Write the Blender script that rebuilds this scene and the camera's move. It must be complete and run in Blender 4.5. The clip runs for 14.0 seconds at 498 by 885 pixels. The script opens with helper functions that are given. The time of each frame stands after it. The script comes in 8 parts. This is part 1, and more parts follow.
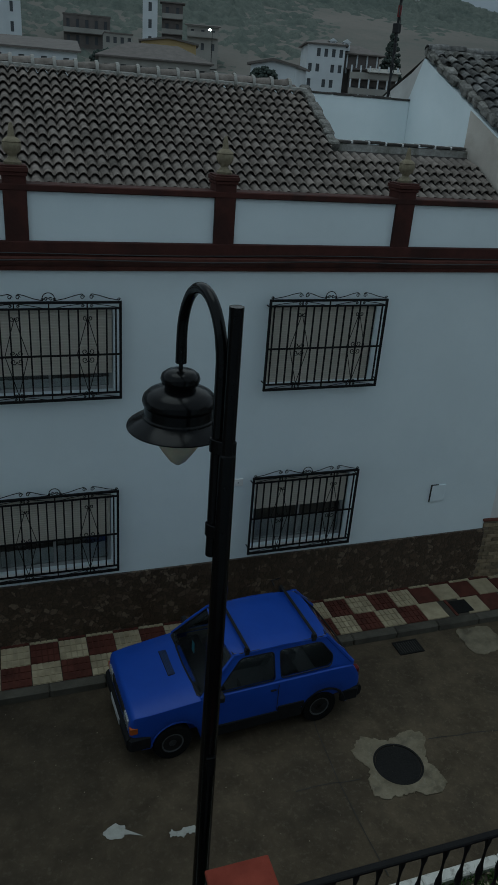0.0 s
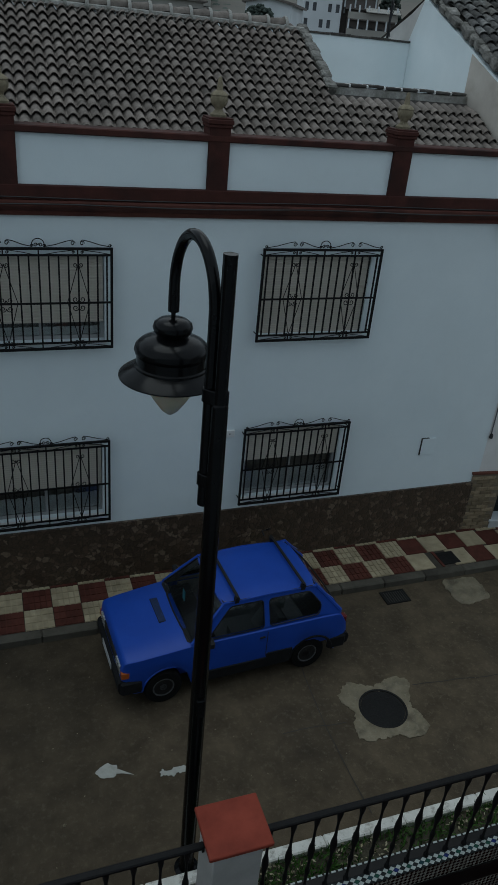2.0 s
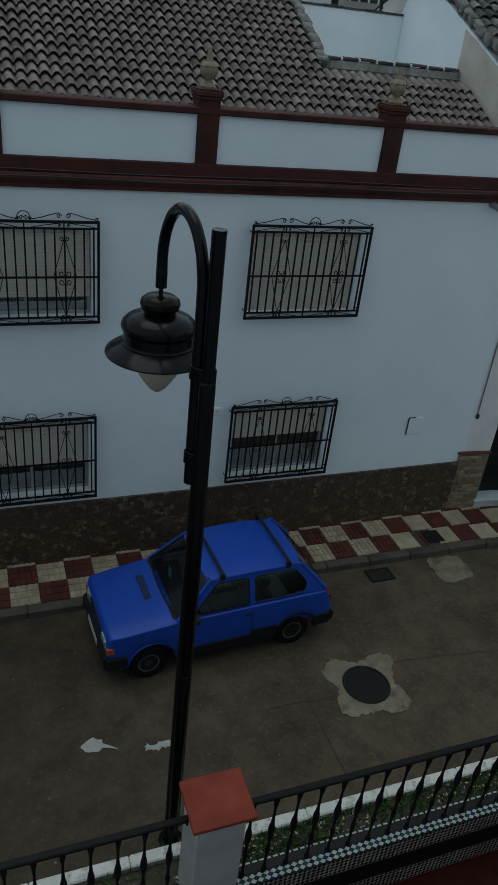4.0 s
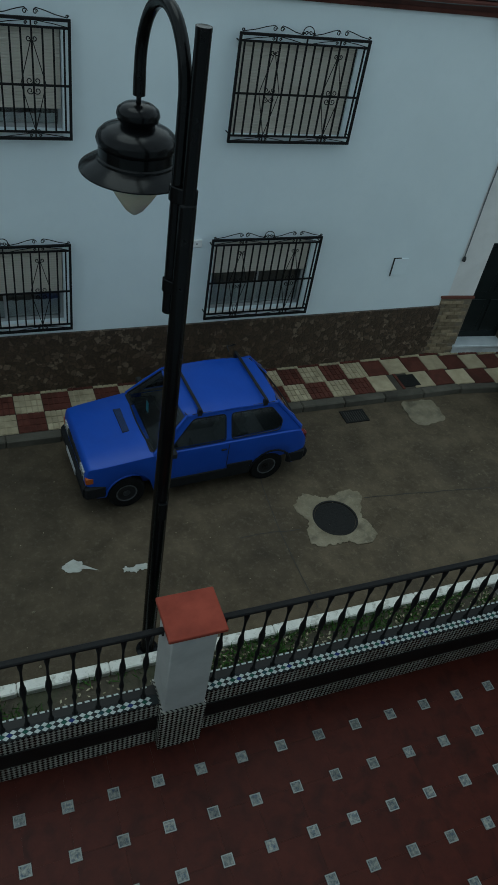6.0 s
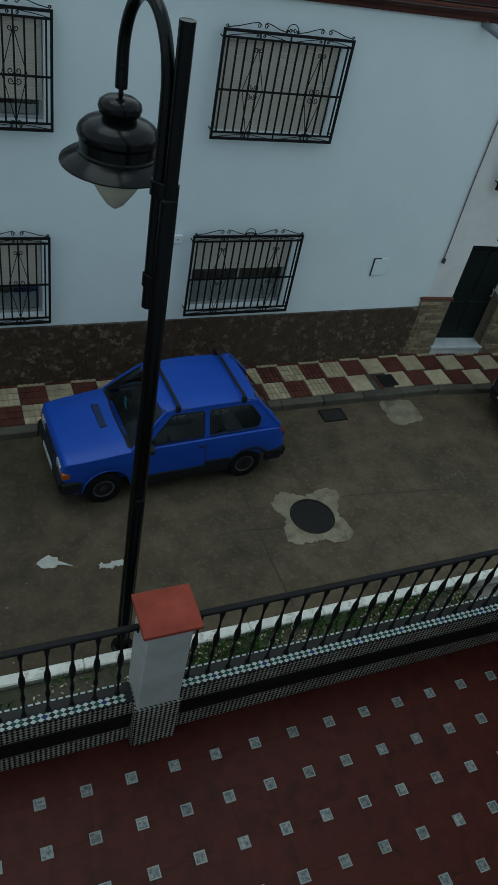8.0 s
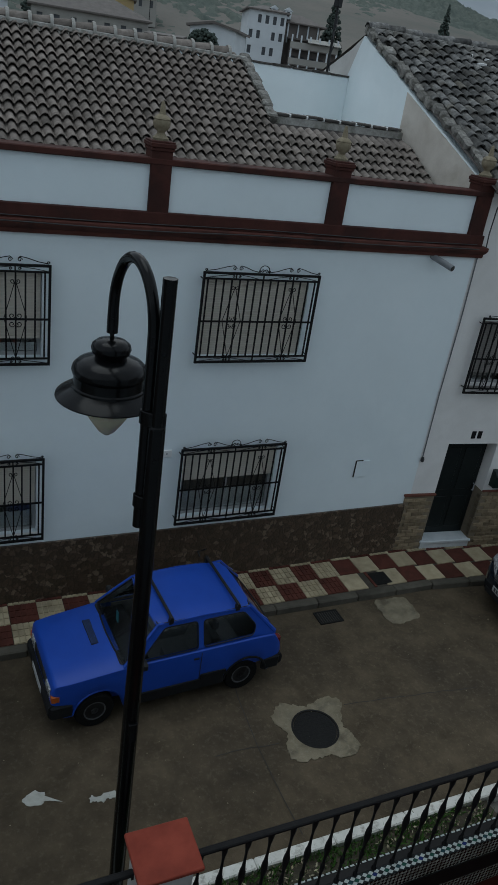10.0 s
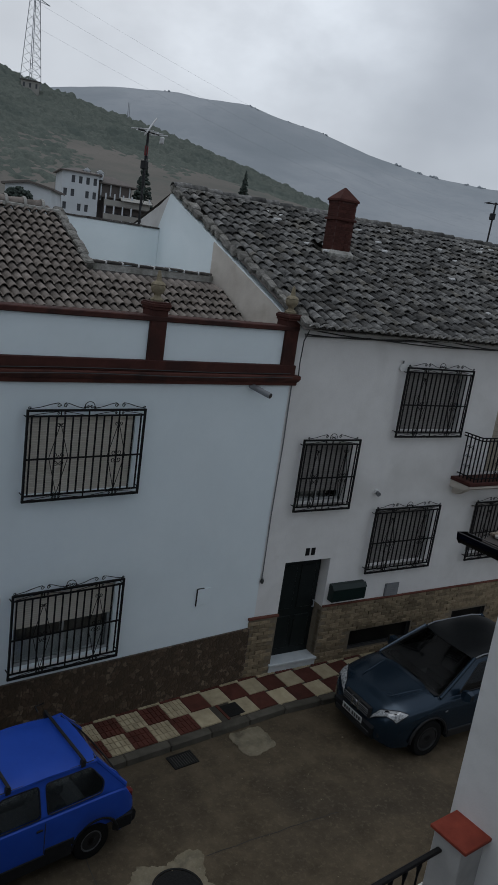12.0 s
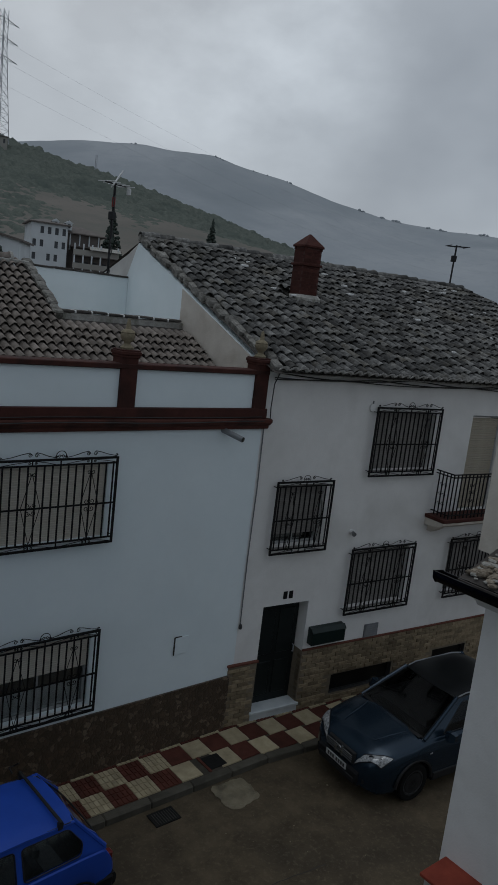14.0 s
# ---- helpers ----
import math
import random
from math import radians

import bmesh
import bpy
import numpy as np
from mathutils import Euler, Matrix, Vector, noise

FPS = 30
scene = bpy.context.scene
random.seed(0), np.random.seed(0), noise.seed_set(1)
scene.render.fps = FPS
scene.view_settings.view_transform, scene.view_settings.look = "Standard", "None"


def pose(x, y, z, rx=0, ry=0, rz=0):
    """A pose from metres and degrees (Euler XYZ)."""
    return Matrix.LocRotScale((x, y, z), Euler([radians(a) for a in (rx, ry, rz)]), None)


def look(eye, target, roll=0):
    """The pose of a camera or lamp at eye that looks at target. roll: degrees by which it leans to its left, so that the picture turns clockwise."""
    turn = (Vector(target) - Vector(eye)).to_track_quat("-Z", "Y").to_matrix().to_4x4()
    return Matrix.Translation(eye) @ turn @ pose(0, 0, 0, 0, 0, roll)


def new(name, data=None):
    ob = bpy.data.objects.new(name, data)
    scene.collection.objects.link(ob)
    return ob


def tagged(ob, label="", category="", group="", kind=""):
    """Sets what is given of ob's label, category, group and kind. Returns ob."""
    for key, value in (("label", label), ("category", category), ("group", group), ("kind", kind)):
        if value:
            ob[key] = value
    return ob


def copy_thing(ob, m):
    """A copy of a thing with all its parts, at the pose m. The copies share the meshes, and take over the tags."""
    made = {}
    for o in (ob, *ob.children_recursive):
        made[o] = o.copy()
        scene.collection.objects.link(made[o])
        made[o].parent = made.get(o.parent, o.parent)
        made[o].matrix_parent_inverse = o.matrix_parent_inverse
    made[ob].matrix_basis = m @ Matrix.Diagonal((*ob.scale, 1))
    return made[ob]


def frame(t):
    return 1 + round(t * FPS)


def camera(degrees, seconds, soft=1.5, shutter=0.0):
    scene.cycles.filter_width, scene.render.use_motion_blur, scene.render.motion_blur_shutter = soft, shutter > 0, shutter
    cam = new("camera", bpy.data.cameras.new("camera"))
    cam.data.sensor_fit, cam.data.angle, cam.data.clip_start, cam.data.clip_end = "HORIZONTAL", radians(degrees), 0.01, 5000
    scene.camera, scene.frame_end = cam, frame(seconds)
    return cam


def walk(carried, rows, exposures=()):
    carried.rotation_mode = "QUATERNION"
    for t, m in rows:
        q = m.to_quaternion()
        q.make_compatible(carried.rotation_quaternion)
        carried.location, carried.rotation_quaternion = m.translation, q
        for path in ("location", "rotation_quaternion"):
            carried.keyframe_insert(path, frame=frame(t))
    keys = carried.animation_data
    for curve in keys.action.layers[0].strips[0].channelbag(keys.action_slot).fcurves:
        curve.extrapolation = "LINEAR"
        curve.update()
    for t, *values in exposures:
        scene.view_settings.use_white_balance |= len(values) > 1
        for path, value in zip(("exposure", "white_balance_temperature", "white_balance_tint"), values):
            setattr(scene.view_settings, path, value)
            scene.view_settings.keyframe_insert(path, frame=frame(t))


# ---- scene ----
cam = camera(37.7, 14.0)
PATH = [
    (0, (0.017, -0.123, 7.737), (0.637, 1.589, 6.908), 4.4),
    (0.5, (0.025, -0.102, 7.724), (0.652, 1.586, 6.854), 4.6),
    (1, (0.011, -0.12, 7.725), (0.644, 1.548, 6.821), 5.0),
    (1.5, (0.007, -0.112, 7.721), (0.642, 1.542, 6.794), 5.3),
    (2, (0.006, -0.124, 7.719), (0.64, 1.522, 6.776), 5.5),
    (4.5, (0.017, -0.1, 7.713), (0.684, 1.471, 6.671), 7.1),
    (5, (0.021, -0.109, 7.671), (0.695, 1.355, 6.487), 7.8),
    (5.5, (0.019, -0.112, 7.632), (0.696, 1.275, 6.359), 9.9),
    (6, (0.009, -0.12, 7.623), (0.685, 1.214, 6.295), 11.0),
    (6.5, (0.017, -0.109, 7.601), (0.717, 1.189, 6.25), 12.3),
    (7, (0.019, -0.109, 7.596), (0.73, 1.155, 6.219), 13.7),
    (7.5, (0.024, -0.104, 7.594), (0.743, 1.164, 6.225), 14.0),
    (8, (0.013, -0.119, 7.615), (0.743, 1.191, 6.292), 13.3),
    (10.5, (-0.005, -0.159, 7.802), (0.821, 1.483, 7.012), 8.4),
    (11, (0.005, -0.163, 7.818), (0.899, 1.473, 7.092), 8.0),
    (11.5, (0.031, -0.217, 7.746), (1.065, 1.386, 7.143), 7.9),
    (12, (0.025, -0.222, 7.733), (1.222, 1.307, 7.253), 8.1),
    (12.5, (-0.002, -0.215, 7.753), (1.23, 1.299, 7.32), 8.0),
    (13, (0.031, -0.18, 7.759), (1.296, 1.32, 7.376), 7.7),
    (13.5, (0.035, -0.206, 7.763), (1.301, 1.299, 7.399), 7.2),
    (14, (0.037, -0.23, 7.757), (1.293, 1.285, 7.399), 6.7),
]
# the clip's camera exposes and balances a little differently as it turns to the sky
LOOK = [(0.0, -0.38, 5650, -5), (0.5, -0.14, 5800, -3), (2.0, -0.05, 5800, -1), (4.5, 0.0, 5750, -1), (5.5, 0.25, 5650, -9), (6.5, 0.4, 5650, -10), (8.2, 0.42, 5680, -7), (10.5, 0.1, 5900, 3), (11.5, 0.05, 6020, 5), (12.0, -0.03, 6100, 8), (12.5, -0.40, 6020, 5), (13.5, -0.42, 6050, 6), (14.0, -0.45, 6050, 6)]
walk(cam, [(t, look(eye, target, roll)) for t, eye, target, roll in PATH], LOOK)

# ---- world and light: dull overcast afternoon ----
world = bpy.data.worlds.new("overcast")
scene.world = world
world.use_nodes = True
wt = world.node_tree
wt.nodes.clear()
w_out = wt.nodes.new("ShaderNodeOutputWorld")
w_bg = wt.nodes.new("ShaderNodeBackground")
w_sky = wt.nodes.new("ShaderNodeTexSky")
w_sky.sky_type = "NISHITA"
w_sky.sun_disc = False
w_sky.sun_elevation = radians(38)
w_sky.sun_rotation = radians(20)
w_sky.dust_density = 4.0
w_co = wt.nodes.new("ShaderNodeTexCoord")
w_map = wt.nodes.new("ShaderNodeMapping")
w_map.inputs["Scale"].default_value = (1.0, 1.0, 1.7)
w_noise = wt.nodes.new("ShaderNodeTexNoise")
w_noise.inputs["Scale"].default_value = 2.3
w_noise.inputs["Detail"].default_value = 4.5
w_noise.inputs["Roughness"].default_value = 0.5
w_noise.inputs["Distortion"].default_value = 0.0
w_ramp = wt.nodes.new("ShaderNodeValToRGB")
w_ramp.color_ramp.elements[0].position = 0.36
w_ramp.color_ramp.elements[0].color = (5.0, 5.25, 5.72, 1)
w_ramp.color_ramp.elements[1].position = 0.66
w_ramp.color_ramp.elements[1].color = (7.75, 8.02, 8.5, 1)
w_mix = wt.nodes.new("ShaderNodeMixRGB")
w_mix.inputs[0].default_value = 0.93
wt.links.new(w_co.outputs["Generated"], w_map.inputs["Vector"])
wt.links.new(w_map.outputs[0], w_noise.inputs["Vector"])
wt.links.new(w_noise.outputs[0], w_ramp.inputs[0])
wt.links.new(w_sky.outputs[0], w_mix.inputs[1])
w_dot = wt.nodes.new("ShaderNodeVectorMath")
w_dot.operation = "DOT_PRODUCT"
w_dot.inputs[1].default_value = (0.515, 0.775, 0.366)
w_gap = wt.nodes.new("ShaderNodeMapRange")
w_gap.interpolation_type = "SMOOTHERSTEP"
w_gap.inputs["From Min"].default_value = 0.945
w_gap.inputs["From Max"].default_value = 1.0
w_fine = wt.nodes.new("ShaderNodeTexNoise")
w_fine.inputs["Scale"].default_value = 6.0
w_fine.inputs["Detail"].default_value = 5.0
w_fine.inputs["Distortion"].default_value = 0.0
w_fr = wt.nodes.new("ShaderNodeMapRange")
w_fr.inputs["From Min"].default_value = 0.35
w_fr.inputs["From Max"].default_value = 0.65
w_fr.inputs["To Min"].default_value = 0.3
w_prod = wt.nodes.new("ShaderNodeMath")
w_prod.operation = "MULTIPLY"
w_thin = wt.nodes.new("ShaderNodeMixRGB")
w_thin.inputs[2].default_value = (9.6, 9.9, 10.4, 1)
wt.links.new(w_co.outputs["Generated"], w_dot.inputs[0])
wt.links.new(w_dot.outputs["Value"], w_gap.inputs["Value"])
wt.links.new(w_map.outputs[0], w_fine.inputs["Vector"])
wt.links.new(w_fine.outputs[0], w_fr.inputs["Value"])
wt.links.new(w_gap.outputs[0], w_prod.inputs[0])
wt.links.new(w_fr.outputs[0], w_prod.inputs[1])
wt.links.new(w_prod.outputs[0], w_thin.inputs[0])
wt.links.new(w_ramp.outputs[0], w_thin.inputs[1])
wt.links.new(w_thin.outputs[0], w_mix.inputs[2])
wt.links.new(w_mix.outputs[0], w_bg.inputs["Color"])
w_bg.inputs["Strength"].default_value = 0.08
wt.links.new(w_bg.outputs[0], w_out.inputs["Surface"])

sun_data = bpy.data.lights.new("sun", "SUN")
sun_data.energy = 0.5
sun_data.angle = radians(40)
sun_data.color = (1.0, 0.97, 0.93)
sun = new("sun", sun_data)
sun.matrix_world = look((0, 0, 50), (4, -14, 0))


# ---- materials ----
def pm(name, c1, c2=None, scale=6.0, rough=0.7, bump=0.0, bump_scale=60.0, metal=0.0, rnd=0.0, stain=None,
       stain_scale=0.8, stain_amount=0.5, spec=0.5, rough_var=0.0, fleck=None, fleck_scale=30.0, fleck_amount=0.6):
    """Procedural surface: colour noise at two scales, grain relief, optional stains and per-piece variation."""
    m = bpy.data.materials.new(name)
    m.use_nodes = True
    nt = m.node_tree
    b = nt.nodes["Principled BSDF"]
    b.inputs["Roughness"].default_value = rough
    b.inputs["Metallic"].default_value = metal
    b.inputs["Specular IOR Level"].default_value = spec
    co = nt.nodes.new("ShaderNodeTexCoord")
    src = co.outputs["Object"]
    if rnd:
        info = nt.nodes.new("ShaderNodeObjectInfo")
        off = nt.nodes.new("ShaderNodeVectorMath")
        off.operation = "MULTIPLY_ADD"
        comb = nt.nodes.new("ShaderNodeCombineXYZ")
        for k in range(3):
            nt.links.new(info.outputs["Random"], comb.inputs[k])
        nt.links.new(comb.outputs[0], off.inputs[0])
        off.inputs[1].default_value = (17.0, 31.0, 11.0)
        nt.links.new(src, off.inputs[2])
        src = off.outputs[0]
    n1 = nt.nodes.new("ShaderNodeTexNoise")
    n1.inputs["Scale"].default_value = scale
    n1.inputs["Detail"].default_value = 6
    n1.inputs["Roughness"].default_value = 0.65
    nt.links.new(src, n1.inputs["Vector"])
    ramp = nt.nodes.new("ShaderNodeValToRGB")
    ramp.color_ramp.elements[0].position = 0.32
    ramp.color_ramp.elements[1].position = 0.68
    ramp.color_ramp.elements[0].color = (*c1, 1)
    ramp.color_ramp.elements[1].color = (*(c2 or c1), 1)
    nt.links.new(n1.outputs[0], ramp.inputs[0])
    col = ramp.outputs[0]
    if stain:
        n2 = nt.nodes.new("ShaderNodeTexNoise")
        n2.inputs["Scale"].default_value = stain_scale
        n2.inputs["Detail"].default_value = 5
        n2.inputs["Distortion"].default_value = 0.6
        nt.links.new(src, n2.inputs["Vector"])
        r2 = nt.nodes.new("ShaderNodeMapRange")
        r2.inputs["From Min"].default_value = 0.5
        r2.inputs["From Max"].default_value = 0.72
        r2.inputs["To Max"].default_value = stain_amount
        nt.links.new(n2.outputs[0], r2.inputs["Value"])
        mx = nt.nodes.new("ShaderNodeMixRGB")
        nt.links.new(r2.outputs[0], mx.inputs[0])
        nt.links.new(col, mx.inputs[1])
        mx.inputs[2].default_value = (*stain, 1)
        col = mx.outputs[0]
    if fleck:
        n4 = nt.nodes.new("ShaderNodeTexNoise")
        n4.inputs["Scale"].default_value = fleck_scale
        n4.inputs["Detail"].default_value = 7
        n4.inputs["Roughness"].default_value = 0.75
        nt.links.new(src, n4.inputs["Vector"])
        r4 = nt.nodes.new("ShaderNodeMapRange")
        r4.inputs["From Min"].default_value = 0.52
        r4.inputs["From Max"].default_value = 0.75
        r4.inputs["To Max"].default_value = fleck_amount
        nt.links.new(n4.outputs[0], r4.inputs["Value"])
        mx4 = nt.nodes.new("ShaderNodeMixRGB")
        nt.links.new(r4.outputs[0], mx4.inputs[0])
        nt.links.new(col, mx4.inputs[1])
        mx4.inputs[2].default_value = (*fleck, 1)
        col = mx4.outputs[0]
    if rnd:
        mr = nt.nodes.new("ShaderNodeMapRange")
        mr.inputs["To Min"].default_value = 1 - rnd
        mr.inputs["To Max"].default_value = 1 + rnd
        geo = nt.nodes.new("ShaderNodeNewGeometry")
        add = nt.nodes.new("ShaderNodeMath")
        add.operation = "ADD"
        fr = nt.nodes.new("ShaderNodeMath")
        fr.operation = "FRACT"
        nt.links.new(info.outputs["Random"], add.inputs[0])
        nt.links.new(geo.outputs["Random Per Island"], add.inputs[1])
        nt.links.new(add.outputs[0], fr.inputs[0])
        nt.links.new(fr.outputs[0], mr.inputs["Value"])
        sc = nt.nodes.new("ShaderNodeVectorMath")
        sc.operation = "SCALE"
        nt.links.new(col, sc.inputs[0])
        nt.links.new(mr.outputs[0], sc.inputs["Scale"])
        col = sc.outputs[0]
    nt.links.new(col, b.inputs["Base Color"])
    if rough_var:
        rr = nt.nodes.new("ShaderNodeMapRange")
        rr.inputs["From Min"].default_value = 0.3
        rr.inputs["From Max"].default_value = 0.7
        rr.inputs["To Min"].default_value = rough - rough_var
        rr.inputs["To Max"].default_value = rough + rough_var
        nt.links.new(n1.outputs[0], rr.inputs["Value"])
        nt.links.new(rr.outputs[0], b.inputs["Roughness"])
    if bump:
        n3 = nt.nodes.new("ShaderNodeTexNoise")
        n3.inputs["Scale"].default_value = bump_scale
        n3.inputs["Detail"].default_value = 4
        nt.links.new(src, n3.inputs["Vector"])
        bp = nt.nodes.new("ShaderNodeBump")
        bp.inputs["Strength"].default_value = bump
        bp.inputs["Distance"].default_value = 0.01
        nt.links.new(n3.outputs[0], bp.inputs["Height"])
        nt.links.new(bp.outputs[0], b.inputs["Normal"])
    return m


def stone_mat(name, scale, dark, mid, light, joint):
    """Polished conglomerate: pebbles of many browns in a dark binder."""
    m = bpy.data.materials.new(name)
    m.use_nodes = True
    nt = m.node_tree
    b = nt.nodes["Principled BSDF"]
    b.inputs["Roughness"].default_value = 0.45
    co = nt.nodes.new("ShaderNodeTexCoord")
    warp = nt.nodes.new("ShaderNodeTexNoise")
    warp.inputs["Scale"].default_value = 9
    nt.links.new(co.outputs["Object"], warp.inputs["Vector"])
    mad = nt.nodes.new("ShaderNodeVectorMath")
    mad.operation = "MULTIPLY_ADD"
    mad.inputs[1].default_value = (0.15, 0.15, 0.15)
    nt.links.new(warp.outputs["Color"], mad.inputs[0])
    nt.links.new(co.outputs["Object"], mad.inputs[2])
    vo = nt.nodes.new("ShaderNodeTexVoronoi")
    vo.inputs["Scale"].default_value = scale
    nt.links.new(mad.outputs[0], vo.inputs["Vector"])
    ramp = nt.nodes.new("ShaderNodeValToRGB")
    e = ramp.color_ramp.elements
    e[0].position, e[0].color = 0.0, (*dark, 1)
    e[1].position, e[1].color = 1.0, (*light, 1)
    x = e.new(0.72)
    x.color = (*mid, 1)
    x = e.new(0.45)
    x.color = (*[(a + c) / 2 for a, c in zip(dark, mid)], 1)
    sep = nt.nodes.new("ShaderNodeSeparateColor")
    nt.links.new(vo.outputs["Color"], sep.inputs[0])
    nt.links.new(sep.outputs[0], ramp.inputs[0])
    edge = nt.nodes.new("ShaderNodeTexVoronoi")
    edge.feature = "DISTANCE_TO_EDGE"
    edge.inputs["Scale"].default_value = scale
    nt.links.new(mad.outputs[0], edge.inputs["Vector"])
    mr = nt.nodes.new("ShaderNodeMapRange")
    mr.inputs["From Max"].default_value = 0.14
    nt.links.new(edge.outputs["Distance"], mr.inputs["Value"])
    mx = nt.nodes.new("ShaderNodeMixRGB")
    nt.links.new(mr.outputs[0], mx.inputs[0])
    mx.inputs[1].default_value = (*joint, 1)
    nt.links.new(ramp.outputs[0], mx.inputs[2])
    grain = nt.nodes.new("ShaderNodeTexNoise")
    grain.inputs["Scale"].default_value = 25
    grain.inputs["Detail"].default_value = 6
    nt.links.new(co.outputs["Object"], grain.inputs["Vector"])
    gm = nt.nodes.new("ShaderNodeMapRange")
    gm.inputs["To Min"].default_value = 0.35
    gm.inputs["To Max"].default_value = 1.65
    nt.links.new(grain.outputs[0], gm.inputs["Value"])
    sc = nt.nodes.new("ShaderNodeVectorMath")
    sc.operation = "SCALE"
    nt.links.new(mx.outputs[0], sc.inputs[0])
    nt.links.new(gm.outputs[0], sc.inputs["Scale"])
    nt.links.new(sc.outputs[0], b.inputs["Base Color"])
    bp = nt.nodes.new("ShaderNodeBump")
    bp.inputs["Strength"].default_value = 0.35
    bp.inputs["Distance"].default_value = 0.01
    nt.links.new(mr.outputs[0], bp.inputs["Height"])
    nt.links.new(bp.outputs[0], b.inputs["Normal"])
    return m


def checker_tile_mat(name, size, a, c):
    """Tiny glazed diamonds set on their points, for the garden wall."""
    m = bpy.data.materials.new(name)
    m.use_nodes = True
    nt = m.node_tree
    b = nt.nodes["Principled BSDF"]
    b.inputs["Roughness"].default_value = 0.25
    co = nt.nodes.new("ShaderNodeTexCoord")
    sep = nt.nodes.new("ShaderNodeSeparateXYZ")
    nt.links.new(co.outputs["Object"], sep.inputs[0])
    xy = nt.nodes.new("ShaderNodeMath")
    xy.operation = "ADD"
    nt.links.new(sep.outputs[0], xy.inputs[0])
    nt.links.new(sep.outputs[1], xy.inputs[1])
    comb = nt.nodes.new("ShaderNodeCombineXYZ")
    for k, op in enumerate(("ADD", "SUBTRACT")):
        n = nt.nodes.new("ShaderNodeMath")
        n.operation = op
        nt.links.new(xy.outputs[0], n.inputs[0])
        nt.links.new(sep.outputs[2], n.inputs[1])
        nt.links.new(n.outputs[0], comb.inputs[k])
    comb.inputs[2].default_value = 0.37
    ch = nt.nodes.new("ShaderNodeTexChecker")
    ch.inputs["Scale"].default_value = 1 / size
    ch.inputs["Color1"].default_value = (*a, 1)
    ch.inputs["Color2"].default_value = (*c, 1)
    nt.links.new(comb.outputs[0], ch.inputs["Vector"])
    nz = nt.nodes.new("ShaderNodeTexNoise")
    nz.inputs["Scale"].default_value = 3
    nz.inputs["Detail"].default_value = 5
    nt.links.new(co.outputs["Object"], nz.inputs["Vector"])
    mr = nt.nodes.new("ShaderNodeMapRange")
    mr.inputs["To Min"].default_value = 0.55
    mr.inputs["To Max"].default_value = 1.4
    nt.links.new(nz.outputs[0], mr.inputs["Value"])
    sc = nt.nodes.new("ShaderNodeVectorMath")
    sc.operation = "SCALE"
    nt.links.new(ch.outputs[0], sc.inputs[0])
    nt.links.new(mr.outputs[0], sc.inputs["Scale"])
    nt.links.new(sc.outputs[0], b.inputs["Base Color"])
    return m


def glass_mat(name, tint, gloss=0.02):
    m = bpy.data.materials.new(name)
    m.use_nodes = True
    nt = m.node_tree
    nt.nodes.clear()
    out = nt.nodes.new("ShaderNodeOutputMaterial")
    tr = nt.nodes.new("ShaderNodeBsdfTransparent")
    tr.inputs[0].default_value = (*tint, 1)
    gl = nt.nodes.new("ShaderNodeBsdfGlossy")
    gl.inputs["Roughness"].default_value = gloss
    fr = nt.nodes.new("ShaderNodeFresnel")
    fr.inputs["IOR"].default_value = 1.5
    mx = nt.nodes.new("ShaderNodeMixShader")
    nt.links.new(fr.outputs[0], mx.inputs[0])
    nt.links.new(tr.outputs[0], mx.inputs[1])
    nt.links.new(gl.outputs[0], mx.inputs[2])
    nt.links.new(mx.outputs[0], out.inputs["Surface"])
    return m


WHITE = pm("white_wall_paint", (0.665, 0.735, 0.765), (0.71, 0.775, 0.80), 0.9, 0.85, 0.12, 90, stain=(0.61, 0.665, 0.685), stain_scale=0.5, stain_amount=0.4, fleck=(0.58, 0.64, 0.66), fleck_scale=6, fleck_amount=0.15)
WHITE2 = pm("old_white_wall_paint", (0.655, 0.645, 0.63), (0.73, 0.72, 0.705), 1.2, 0.88, 0.25, 40, stain=(0.50, 0.49, 0.465), stain_scale=0.7, stain_amount=0.5, fleck=(0.52, 0.505, 0.48), fleck_scale=5, fleck_amount=0.25)
CREAM = pm("weathered_render", (0.52, 0.51, 0.49), (0.64, 0.63, 0.60), 2.2, 0.9, 0.3, 35, stain=(0.38, 0.37, 0.35), stain_scale=1.3, stain_amount=0.5)
BROWN = pm("brown_trim_paint", (0.040, 0.013, 0.010), (0.066, 0.022, 0.016), 4, 0.8, 0.25, 60, spec=0.25, stain=(0.014, 0.008, 0.007), stain_scale=1.5, stain_amount=0.8)
BROWN2 = pm("reddish_moulding_paint", (0.066, 0.022, 0.016), (0.095, 0.034, 0.025), 5, 0.8, 0.25, 60, spec=0.25, stain=(0.022, 0.011, 0.009), stain_scale=2.0, stain_amount=0.8)
FINIAL = pm("aged_cast_stone", (0.16, 0.135, 0.085), (0.25, 0.21, 0.14), 14, 0.9, 0.5, 60, stain=(0.07, 0.06, 0.045), stain_scale=5, stain_amount=0.8)
TILE_L = pm("brown_clay_tile", (0.135, 0.115, 0.100), (0.235, 0.205, 0.182), 9, 0.85, 0.35, 70, rnd=0.22, spec=0.2, stain=(0.06, 0.054, 0.046), stain_scale=3.0, stain_amount=0.7)
